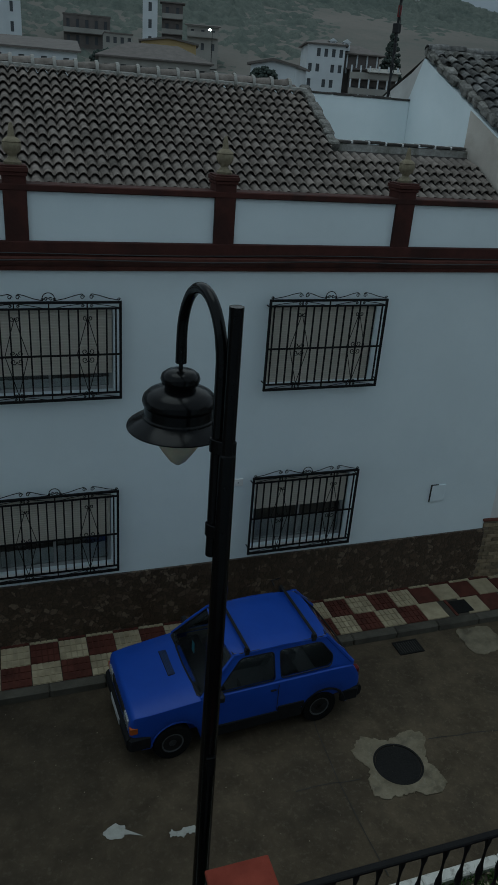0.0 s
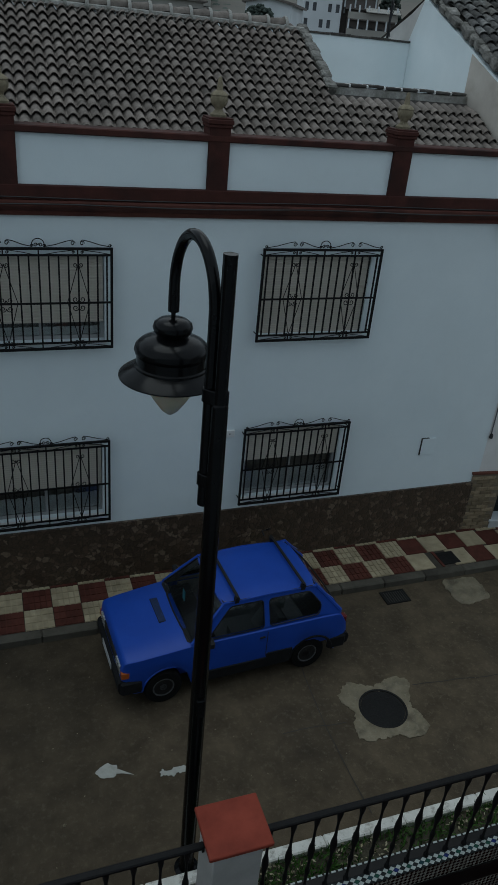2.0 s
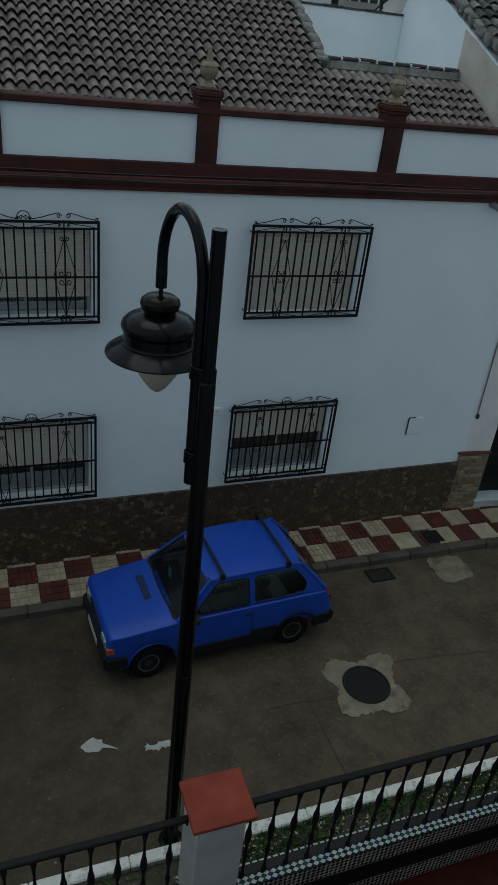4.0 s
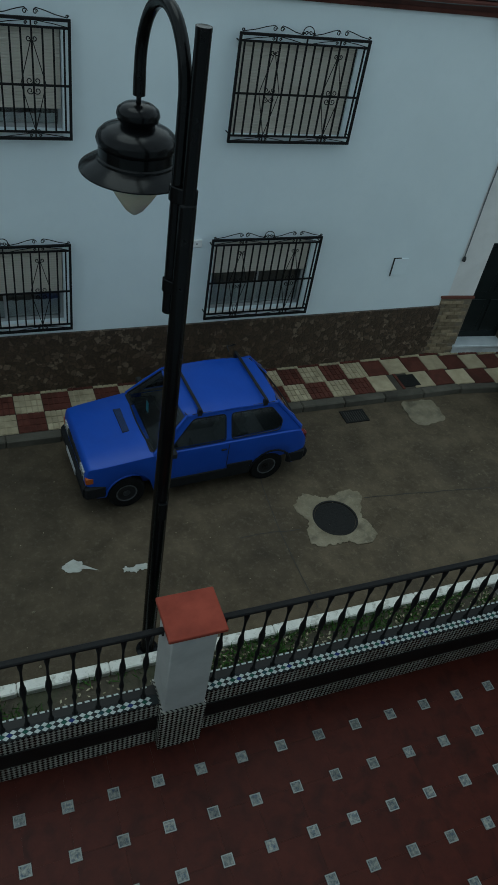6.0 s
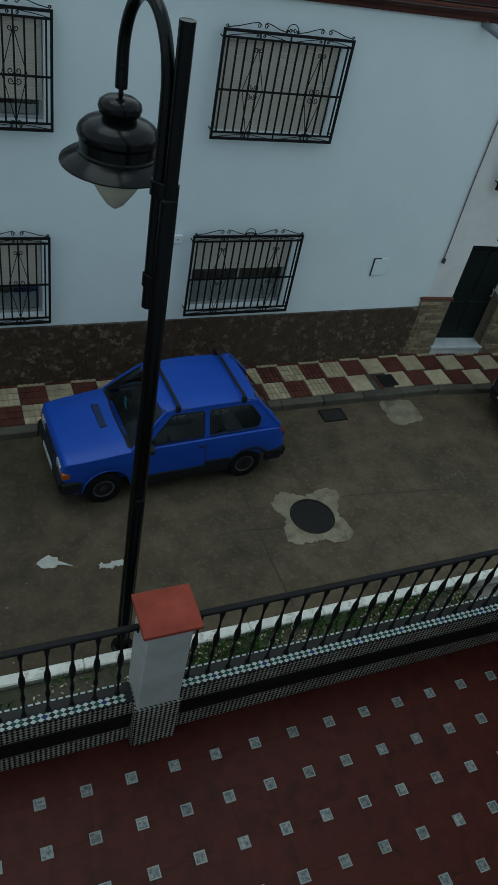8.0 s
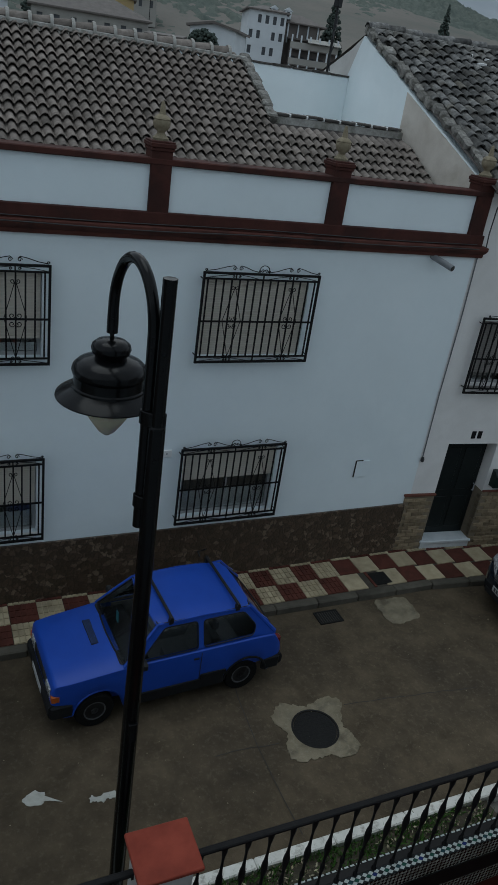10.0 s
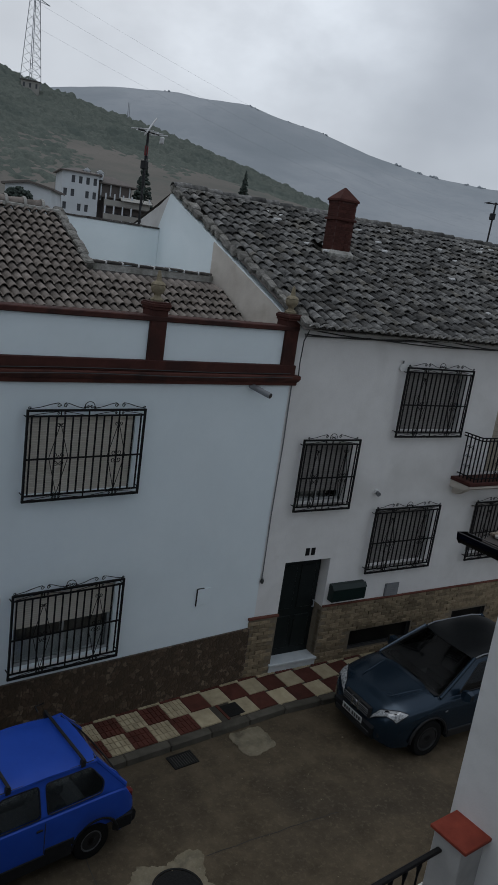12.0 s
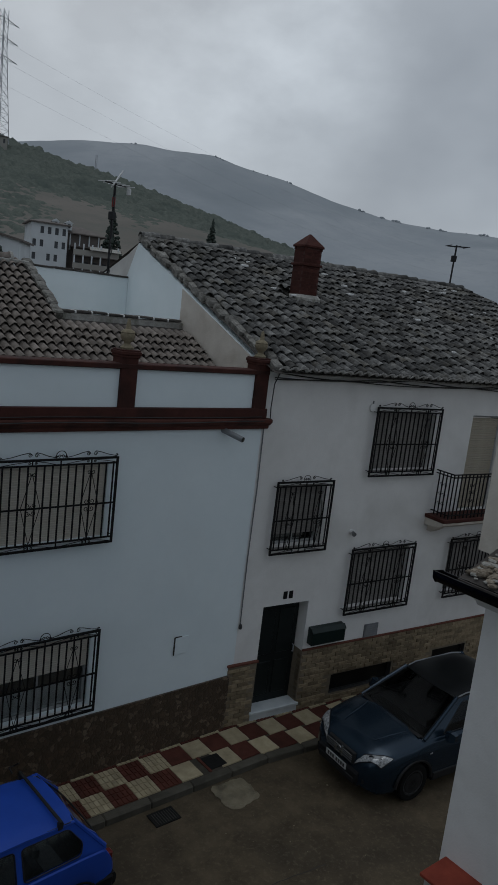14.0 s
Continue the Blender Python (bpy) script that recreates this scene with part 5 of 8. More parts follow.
S2 = (R2[1] - E2[1]) / (R2[0] - E2[0])
slope2 = math.degrees(math.atan(S2))
k2 = math.cos(math.radians(slope2))
roof2 = part("roof", Mesh().add([(-0.1, E2[0], E2[1] - 0.06), (14.6, E2[0], E2[1] - 0.02), (9.5, R2[0], R2[1] - 0.06), (-0.48, R2[0], R2[1] - 0.06), (-0.95, 9.5, 6.84), (14.6, 9.5, 6.84)], [(0, 1, 2, 3), (3, 2, 5, 4), (1, 5, 2)]), UNDER, house2, "grey weathered barrel-tile roof with lichen", smooth=0)
PX2, C2 = 0.200, 0.305
rng_s = random.Random(31)
STAG = [rng_s.uniform(-0.42, 0.05) for c in range(76)]
tile_field(roof2, TILE_R, "roof_tile", C2, 76, 18,
           lambda c, r: pose(-0.55 + c * PX2, E2[0] - 0.06 + (r + STAG[c] * (r > 0)) * C2 * k2, E2[1] + ((r + STAG[c] * (r > 0)) * C2 * k2 - 0.06) * S2, slope2, 0, 0),
           lambda c, r: -0.55 + c * PX2 > 0.10 - 0.105 * r * C2 * k2 and -0.55 + c * PX2 < 9.4 + (1 - r / 18.0) * 5.0 and not (1.95 < -0.55 + c * PX2 < 2.75 and 2.35 < E2[0] + r * C2 * k2 < 2.95),
           lambda c, r: r < 12 and -0.55 + c * PX2 < 5.0, lambda a, b: barrel_tile(0.166 * a, C2 * 1.42, 0.066 * b, 0.012, 6, 0.86, 0.050), 0.022, 11)
# lime-filled tile mouths along the eaves
mouths = Mesh()
rng_e = random.Random(12)
for c in range(3, 74):
    q = pose(-0.55 + c * PX2 + rng_e.gauss(0, 0.006), E2[0] - 0.075, E2[1] - 0.06 * S2 - 0.006, slope2, rng_e.gauss(0, 4), 0)
    tm = barrel_tile(0.188, 0.035, 0.070 * rng_e.uniform(0.85, 1.1), 0.030, 6, 1.0, 0.042)
    mouths.add([q @ Vector(p) for p in tm.v], tm.f)
tagged(part("eaves_mortar", mouths, PIERPAINT, roof2, "pale lime mortar in the tile ends", smooth=30), kind="stuff")
# pan tiles in the near-black colour that carries the shade between covers
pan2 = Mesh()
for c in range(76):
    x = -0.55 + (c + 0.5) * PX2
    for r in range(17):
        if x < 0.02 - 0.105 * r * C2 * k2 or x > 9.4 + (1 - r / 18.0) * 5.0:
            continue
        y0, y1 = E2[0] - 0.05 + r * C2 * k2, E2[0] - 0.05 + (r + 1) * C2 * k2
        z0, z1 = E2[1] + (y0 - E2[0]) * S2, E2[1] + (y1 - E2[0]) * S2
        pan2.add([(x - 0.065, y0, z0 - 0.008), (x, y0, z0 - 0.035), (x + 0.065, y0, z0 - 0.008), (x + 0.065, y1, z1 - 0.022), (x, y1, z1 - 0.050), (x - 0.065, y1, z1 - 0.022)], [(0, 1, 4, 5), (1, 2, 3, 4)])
tagged(part("pan_tiles", pan2, PANDARK, roof2, smooth=50), kind="stuff")
r2_me = barrel_tile(0.25, 0.40, 0.10, 0.016, 8, 0.9, 0.025).data("ridge_tile", 50)
r2_me.materials.append(TILE_R)
part("ridge_mortar", Mesh().box(-0.48, 9.5, R2[0] - 0.12, R2[0] + 0.12, R2[1] - 0.03, R2[1] + 0.04, 0.015), MORTAR, roof2)
for k in range(27):
    ob = part("ridge_tile", r2_me, None, roof2)
    ob.matrix_local = pose(9.5 - k * 0.37, R2[0], R2[1] + 0.02 + 0.012 * math.sin(k * 1.3), 0, 0, 90)
rng_m = random.Random(4)
for k in range(24):
    v = -0.25 + k * 0.205
    z = E2[1] + (v - E2[0]) * S2
    u = 0.04 - 0.105 * v
    ob = part("verge_mortar", Mesh().box(-0.11 + rng_m.uniform(-0.03, 0.03), 0.07 + rng_m.uniform(-0.03, 0.03), -0.01, 0.245, -0.10, 0.045 + rng_m.uniform(-0.02, 0.02), 0.03), VERGE, roof2)
    ob.matrix_local = pose(u, v + rng_m.uniform(-0.03, 0.03), z + rng_m.uniform(-0.015, 0.01), slope2, 0, rng_m.uniform(-12, 12))
for k in range(26):
    u, v = rng_m.uniform(1.5, 9), rng_m.uniform(0.3, 4.4)
    z = E2[1] + (v - E2[0]) * S2 + 0.075
    s = rng_m.uniform(0.03, 0.085)
    part("mortar_daub", Mesh().box(u - s, u + s * 1.2, v - s, v + s, z - 0.03, z + 0.02, 0.01), PILLAR, roof2, "pale mortar patch", smooth=0)
part("eaves_board", Mesh().box(0.05, 14.5, -0.26, 0.0, 6.76, 6.82), MORTAR, house2)
cb = thing("eaves_cable", on2(0.1, -0.05, 6.66), "black sagging cables under the eaves", "cable", turn=TURN)
for j in range(3):
    pts = [(k * 0.35, -0.01 - 0.015 * j, 0.10 - 0.035 * j - (0.09 - 0.02 * j) * abs(math.sin(k * 0.33 + j * 0.9)) ** 1.0) for k in range(28)]
    part("cable", Mesh().tube(pts, 0.011, 5), CABLE, cb)
part("cable", Mesh().tube([(0.1, -0.02, 0.1), (-0.02, -0.06, -0.1), (-0.03, -0.05, -0.5), (0.0, -0.03, -0.75)], 0.011, 5), CABLE, cb)

# chimney
chim = thing("chimney", on2(2.48, 2.66, 7.785), "red brick chimney with small pyramid cap on the roof", "chimney", turn=TURN)
part("core", Mesh().box(-0.265, 0.265, -0.205, 0.205, 0.0, 1.385), CHIMJOINT, chim)
part("base_mortar", Mesh().box(-0.39, 0.37, -0.34, 0.26, 0.12, 0.40, 0.07), MORTAR, chim, "rough pale mortar collar")
cm = Mesh().box(0.002, 0.234, -0.005, 0.0, 0.002, 0.064, 0.002).data("brick", 0)
cm.materials.append(CHIMBRICK)
for row in range(17):
    z = 0.22 + row * 0.066
    if z > 1.28:
        continue
    for side in range(4):
        wd = 0.53 if side % 2 == 0 else 0.41
        for col in range(3):
            a = -wd / 2 + col * 0.24 - (0.12 if row % 2 else 0)
            if a + 0.236 > wd / 2 + 0.12 or a < -wd / 2 - 0.13:
                continue
            a = min(max(a, -wd / 2 - 0.006), wd / 2 - 0.23)
            ob = part("brick", cm, None, chim)
            turn_m = pose(0, 0, 0, 0, 0, 90 * side)
            ob.matrix_local = turn_m @ pose(a, -(0.205 if side % 2 == 0 else 0.265), z)
part("band", Mesh().box(-0.31, 0.31, -0.25, 0.25, 1.00, 1.05, 0.006), CHIMBRICK, chim)
for sx in (-0.24, 0.24):
    for sy in (-0.18, 0.18):
        part("cap_post", Mesh().box(sx - 0.04, sx + 0.04, sy - 0.04, sy + 0.04, 1.33, 1.40), CHIMBRICK, chim)
part("cap", Mesh().loft([[(-0.305, -0.25, 1.38), (0.305, -0.25, 1.38), (0.305, 0.25, 1.38), (-0.305, 0.25, 1.38)], [(-0.305, -0.25, 1.42), (0.305, -0.25, 1.42), (0.305, 0.25, 1.42), (-0.305, 0.25, 1.42)], [(-0.02, -0.02, 1.66), (0.02, -0.02, 1.66), (0.02, 0.02, 1.66), (-0.02, 0.02, 1.66)]]), CHIMBRICK, chim, "clay pyramid cap", smooth=0)

chim.scale = (0.82, 0.9, 1.0)


def aerial(at, height, label, boom, elements, turn, pale):
    a = thing("tv_aerial", at, label, "aerial", "rooftop aerials", turn=turn)
    part("mast", Mesh().tube([(0, 0, 0), (0.012, 0, height * 0.5), (0.03, 0, height)], 0.026, 8), ANT, a)
    part("bracket", Mesh().box(-0.065, 0.065, -0.06, 0.06, height * 0.60, height * 0.60 + 0.17, 0.012), ANT, a, "black amplifier box")
    part("boom", Mesh().tube([(-boom * 0.4, 0, height - 0.05), (boom * 0.6, 0, height - 0.02)], 0.018, 6), ANT, a)
    for k in range(elements):
        x = -boom * 0.35 + boom * 0.9 * k / max(1, elements - 1)
        part("element", Mesh().tube([(x, -0.22, height - 0.03), (x, 0.22, height - 0.03)], 0.011, 5), ANTW if pale else ANT, a)
    if pale:
        # two long pale director arrays raked upwards, and a coil of cable down the mast
        for y, x0 in ((-0.16, -0.10), (0.12, 0.20)):
            part("reflector", Mesh().tube([(x0 - 0.14, y, height - 0.10), (x0 + 0.16, y, height + 0.24)], 0.015, 6), ANTW, a, "pale raked director array")
        part("panel", Mesh().box(0.50, 0.55, -0.05, 0.05, height - 0.18, height - 0.04, 0.012), ANTW, a, "small pale panel antenna")
        part("joint", Mesh().tube([(0.022, 0, height * 0.74), (0.024, 0, height * 0.84)], 0.040, 8), REDLENS, a, "rusty red mast clamp")
        part("cable", Mesh().tube([(0.03 * math.cos(k * 1.1), -0.035 + 0.012 * math.sin(k * 1.7), height * (0.04 + 0.92 * k / 24)) for k in range(25)], 0.009, 5), CABLE, a)
    return a


aerial((7.62, 14.33, 8.1), 1.95, "tall television aerial mast behind the roof terrace", 0.75, 5, 25, True)
aerial(on2(9.0, R2[0], 9.02), 1.15, "thin television aerial on the roof ridge", 0.6, 3, -30, False)
aerial(on2(10.6, 3.5, 8.5), 1.5, "leaning television aerial beyond the hip", 0.5, 4, 10, False)


# ---- street lamp ----
lamp = thing("street_lamp", (1.484, 4.36, -0.02), "black street lamp with curved arm and bell-shaped hood", "street lamp")
part("pole", Mesh().lathe([(0.0, 0.0), (0.13, 0.0), (0.13, 0.03), (0.085, 0.05), (0.075, 0.10), (0.077, 1.0), (0.072, 3.2), (0.067, 4.6), (0.063, 5.48), (0.060, 5.50), (0.051, 5.51), (0.050, 6.55), (0.051, 6.555), (0.051, 6.58), (0.0, 6.582)], 20, caps=False), LAMPBLK, lamp)
# the arm stands beside the pole and arches out over the street
ARM0, ARM1 = Vector((-0.058, 0.070, 0)), Vector((-0.166, 0.800, 0))
arm_pts = [tuple(ARM0 + Vector((0, 0, z))) for z in (4.62, 4.9, 5.5, 6.0)]
for k in range(1, 25):
    a = radians(7.5 * k)
    q = ARM0.lerp(ARM1, 0.5 - 0.5 * math.cos(a))
    arm_pts.append((q.x, q.y, 6.12 + 0.475 * math.sin(a)))
arm_pts += [(ARM1.x, ARM1.y, 6.04), (ARM1.x, ARM1.y, 5.93)]
part("arm", Mesh().tube(arm_pts, [0.047] * 3 + [0.044] * 4 + [0.042] * 21 + [0.044, 0.044], 14), LAMPBLK, lamp, "curved black tube arm")
for z in (4.80, 5.50):
    part("clamp", Mesh().loft([[(-0.030 + (0.104 + e) * math.cos(a) * 0.80 - (0.050 + e) * math.sin(a) * 0.58, 0.028 - (0.104 + e) * math.cos(a) * 0.58 - (0.050 + e) * math.sin(a) * 0.80, zz) for a in [radians(18 * k) for k in range(20)]] for zz, e in ((z, -0.006), (z + 0.006, 0.0), (z + 0.104, 0.0), (z + 0.11, -0.006))]), LAMPBLK, lamp, "bolted clamp band")
part("stem", Mesh().tube([(ARM1.x, ARM1.y, 5.95), (ARM1.x, ARM1.y, 5.85)], 0.018, 8), LAMPBLK, lamp)
hood = part("hood", Mesh().lathe([(0.0, 0.405), (0.05, 0.403), (0.09, 0.392), (0.118, 0.368), (0.126, 0.338), (0.118, 0.308), (0.102, 0.292), (0.10, 0.282), (0.122, 0.272), (0.165, 0.258), (0.205, 0.236), (0.232, 0.206), (0.240, 0.175), (0.234, 0.15), (0.226, 0.14), (0.226, 0.075), (0.236, 0.066), (0.238, 0.052), (0.262, 0.036), (0.30, 0.016), (0.336, -0.012), (0.338, -0.020), (0.330, -0.018), (0.24, 0.03), (0.0, 0.05)], 40, caps=False), LAMPBLK, lamp, "glossy black bell hood with wide brim")
hood.location = (ARM1.x, ARM1.y, 5.415)
hood.scale = (1.25, 1.25, 1.14)
globe = part("bulb_cover", Mesh().lathe([(0.0, -0.20), (0.018, -0.195), (0.05, -0.165), (0.09, -0.10), (0.128, -0.03), (0.135, 0.05), (0.12, 0.14)], 24, caps=False), GLOBE, lamp, "milky pointed glass diffuser")
globe.location = (ARM1.x, ARM1.y, 5.285)
globe.scale = (1.40, 1.40, 1.2)
part("cable_box", Mesh().box(-0.04, 0.04, -0.10, -0.05, 2.4, 2.62, 0.008), LAMPBLK, lamp)


# ---- terrace: floor, garden wall, piers, railing ----
FZ = 0.0
floor_ob = tagged(part("terrace_floor", Mesh().box(-4.0, 6.6, -0.6, 3.28, -0.06, FZ - 0.012), FLOORJ, None, "dark red tiled terrace floor with small glazed insets", smooth=0), category="floor", kind="structure")
P = 0.4555
oct_ = [(-P / 2 + 0.062, -P / 2 + 0.0006), (P / 2 - 0.062, -P / 2 + 0.0006), (P / 2 - 0.062, -P / 2 + 0.060), (P / 2 - 0.0006, -P / 2 + 0.060), (P / 2 - 0.0006, P / 2 - 0.060), (P / 2 - 0.062, P / 2 - 0.060), (P / 2 - 0.062, P / 2 - 0.0006), (-P / 2 + 0.062, P / 2 - 0.0006), (-P / 2 + 0.062, P / 2 - 0.060), (-P / 2 + 0.0006, P / 2 - 0.060), (-P / 2 + 0.0006, -P / 2 + 0.060), (-P / 2 + 0.062, -P / 2 + 0.060)]
oct_me = Mesh().prism(oct_, "z", -0.012, 0.0).data("floor_tile", 0)
oct_me.materials.append(FLOORT)
ins = Mesh().box(-0.057, 0.057, -0.057, 0.057, -0.012, 0.001, 0.002)
ins_me = ins.data("inset_tile", 0)
ins_me.materials.append(INSET)
rim_me = Mesh().add([(a * r, b * r, 0.0018) for r in (0.057, 0.047) for a, b in ((-1, -1), (1, -1), (1, 1), (-1, 1))], [(0, 1, 5, 4), (1, 2, 6, 5), (2, 3, 7, 6), (3, 0, 4, 7)]).data("inset_border", 0)
rim_me.materials.append(INSETRIM)
IX, IY = 1.69, 1.94
for i in range(-12, 12):
    for j in range(-5, 4):
        x, y = IX + i * P, IY + j * P
        if -3.8 < x < 6.5 and y < 3.2:
            ob = part("inset_tile", ins_me, None, floor_ob)
            ob.location = (x, y, FZ)
            rb = part("inset_border", rim_me, None, ob)
        if -3.7 < x + P / 2 < 6.35 and y + P / 2 < 3.12 and y + P / 2 > -0.4:
            ob = part("floor_tile", oct_me, None, floor_ob)
            ob.location = (x + P / 2, y + P / 2, FZ)

gw = thing("garden_wall", (0, 3.268, FZ), "low garden wall clad in black and white glazed tiles", "garden wall", kind="structure")
for xa, xb in ((-4.0, 1.30), (1.765, 6.22)):
    part("core", Mesh().box(xa, xb, 0.012, 0.20, -0.05, 0.80), BLACKT, gw)
    part("tile_band", Mesh().box(xa, xb, 0.0, 0.012, 0.55, 0.80), CHECKT, gw, "black and white diamond tiles")
    part("black_band", Mesh().box(xa, xb, -0.012, 0.012, 0.28, 0.55, 0.003), BLACKT, gw, "plain black band")
    part("tile_band", Mesh().box(xa, xb, 0.0, 0.012, 0.0, 0.28), CHECKT, gw)
    part("border_bed", Mesh().box(xa, xb, -0.008, 0.10, 0.80, 0.815, 0.004), GL_K, gw, "dark glazed border")
    part("top_slab", Mesh().box(xa, xb, 0.101, 0.205, 0.80, 0.813), BLACKT, gw)
dia = []
for mt in (GL_G, GL_B, GL_K, GL_R, GL_W):
    w_, h_ = (0.0325, 0.0225)
    me = Mesh().add([(-w_, 0, 0), (0, -h_, 0), (w_, 0, 0), (0, h_, 0), (-w_, 0, 0.003), (0, -h_, 0.003), (w_, 0, 0.003), (0, h_, 0.003)], [(4, 5, 6, 7), (0, 1, 5, 4), (1, 2, 6, 5), (2, 3, 7, 6), (3, 0, 4, 7)]).data("border_tile", 0)
    me.materials.append(mt)
    dia.append(me)
order = (0, 2, 0, 1, 2, 0, 2, 3)
k = 0
dash, whites = Mesh(), Mesh()
x = -1.5
while x < 6.15:
    if not 1.2 < x < 1.81:
        # white and coloured lozenges set on their points, like a chequer turned by an eighth
        for dx, dy, me in ((0.0, 0.020, dia[4]), (0.0, 0.068, dia[4]), (0.0355, 0.044, dia[order[k % 8]])):
            if x > 1.8 or dx:
                ob = part("border_tile", me, None, gw)
                ob.location = (x + dx, dy, 0.8138)
            else:
                whites.add([(x - 0.0325, dy, 0.8168), (x, dy - 0.0225, 0.8168), (x + 0.0325, dy, 0.8168), (x, dy + 0.0225, 0.8168)], [(0, 1, 2, 3)])
        dash.box(x - 0.026, x + 0.02, 0.186, 0.203, 0.813, 0.818)
    x += 0.071
    k += 1
tagged(part("white_lozenges", whites, GL_W, gw, smooth=0), kind="stuff")
tagged(part("edge_glaze", dash, GL_W, gw, "broken white glazed back edge", smooth=0), kind="stuff")


def pier(x0, x1, yc, hgt):
    p = thing("garden_pier", ((x0 + x1) / 2, yc, FZ), "white garden pier with terracotta cap and tiled foot", "pier", "garden piers")
    h = (x1 - x0) / 2
    part("foot", Mesh().box(-h, h, -0.185, 0.215, 0, 0.76, 0.004), CHECKT, p, "black and white tiled foot")
    part("shaft", Mesh().box(-h + 0.018, h - 0.018, -0.17, 0.205, 0.76, hgt, 0.012), PIERPAINT, p, "dull white painted shaft")
    part("cap", Mesh().box(-h - 0.038, h + 0.038, -0.24, 0.235, hgt, hgt + 0.045, 0.008), CAPM, p, "flat terracotta slab cap")
    return p


pier(1.30, 1.768, 3.352, 2.105)
pier(6.21, 6.69, 3.30, 2.105)

bprof = [(0.0, 0.0), (0.028, 0.0), (0.028, 0.03), (0.016, 0.05), (0.013, 0.16), (0.017, 0.26), (0.024, 0.30), (0.026, 0.34), (0.017, 0.38), (0.014, 0.44), (0.018, 0.50), (0.029, 0.56), (0.034, 0.62), (0.030, 0.68), (0.020, 0.73), (0.014, 0.80), (0.012, 0.90), (0.016, 0.97), (0.026, 1.03), (0.030, 1.07), (0.030, 1.10), (0.0, 1.10)]
bal_me = Mesh().lathe([(r * 0.96, z) for r, z in bprof], 10, caps=False).data("baluster", 40)
bal_me.materials.append(IRON)
for xa, xb in ((-4.0, 1.30), (1.765, 6.2)):
    rail = thing("railing", (0, 3.372, 0.813), "black cast-iron railing with turned balusters on the garden wall", "railing", "terrace railings")
    part("handrail", Mesh().box(xa, xb, -0.032, 0.032, 1.105, 1.145, 0.01), IRON, rail, "flat black handrail")
    part("bracket", Mesh().box(xa if xa > 0 else xb - 0.02, (xa + 0.02) if xa > 0 else xb, -0.02, 0.02, 1.06, 1.105), IRON, rail)
    n = int((xb - xa) / 0.222)
    for k in range(n):
        ob = part("baluster", bal_me, None, rail)
        ob.location = ((xb - 0.14 - 0.222 * k) if xa < 0 else (xa + 0.12 + 0.222 * k), 0, 0)

# planting strip with grass, litter and a white kerb towards the road
strip = tagged(part("planting_strip", Mesh().sheet(lambda u, v: (-6 + 12.2 * u, 3.46 + 0.66 * v, 0.07 + 0.02 * noise.noise(Vector((u * 40, v * 4, 0)))), 120, 8), SOIL, None, "narrow strip of damp soil with grass"), category="flower bed", kind="structure")
rng_g = random.Random(21)
gr, lit = Mesh(), Mesh()
for k in range(9000):
    x, y = rng_g.uniform(-2, 6.1), rng_g.uniform(3.46, 4.10)
    dens = 0.5 + 0.9 * noise.noise(Vector((x * 1.3, y * 3, 2)))
    if x < 1.6:
        dens -= 0.35
    if x > 1.7:
        dens += 0.15
    if rng_g.random() > dens:
        continue
    a, hgt, w = rng_g.uniform(0, 6.28), rng_g.uniform(0.04, 0.11), rng_g.uniform(0.006, 0.012)
    dx, dy = math.cos(a), math.sin(a)
    lx, ly = rng_g.gauss(0, 0.03), rng_g.gauss(0, 0.03)
    gr.add([(x - dx * w, y - dy * w, 0.075), (x + dx * w, y + dy * w, 0.075), (x + lx + dx * w * 0.5, y + ly + dy * w * 0.5, 0.075 + hgt * 0.7), (x + lx * 1.7, y + ly * 1.7, 0.075 + hgt)], [(0, 1, 2), (0, 2, 3)])
for k in range(1700):
    x, y = rng_g.uniform(-2, 6.1), rng_g.uniform(3.45, 4.10)
    if noise.noise(Vector((x * 1.1 + 5, y * 3, 8))) < -0.12 or x < 1.7 and rng_g.random() < 0.7:
        continue
    a, s, t = rng_g.uniform(0, 6.28), rng_g.uniform(0.012, 0.03), rng_g.gauss(0, 0.008)
    dx, dy = math.cos(a) * s, math.sin(a) * s
    z = rng_g.uniform(0.09, 0.135)
    lit.add([(x - dx, y - dy, z), (x + dy * 0.45, y - dx * 0.45, z + t), (x + dx, y + dy, z), (x - dy * 0.45, y + dx * 0.45, z - t)], [(0, 1, 2, 3)])
tagged(part("grass", gr, GRASS, None, "short green grass in the planting strip", smooth=0), category="grass", kind="stuff")
tagged(part("leaf_litter", lit, DRYLEAF, None, "pale dry leaves and weeds in the planting strip", smooth=0), category="leaf litter", kind="stuff")
bag = thing("plastic_scrap", (1.86, 3.60, 0.08), "crumpled blue plastic scrap on the soil", "litter")
part("sheet", Mesh().sheet(lambda u, v: (0.14 * (u - 0.5), 0.16 * (v - 0.5), 0.05 + 0.05 * noise.noise(Vector((u * 4, v * 4, 1)))), 8, 8), GL_B, bag)
part("fold", Mesh().sheet(lambda u, v: (0.08 * (u - 0.2), 0.06 * (v - 0.2), 0.10 + 0.04 * noise.noise(Vector((u * 3, v * 3, 5)))), 6, 6), GL_B, bag)
wk = tagged(new("white_kerb"), "white painted kerb with chipped patches beside the road", "kerb", kind="structure")
wk_me = Mesh().box(0.003, 0.997, 0, 0.135, -0.05, 0.15, 0.015).data("kerb_stone")
wk_me.materials.append(KERBW)
for k in range(-9, 14):
    ob = part("kerb_stone", wk_me, None, wk)
    ob.matrix_world = pose(k * 1.0, 4.095, 0, 0, 0, 0)

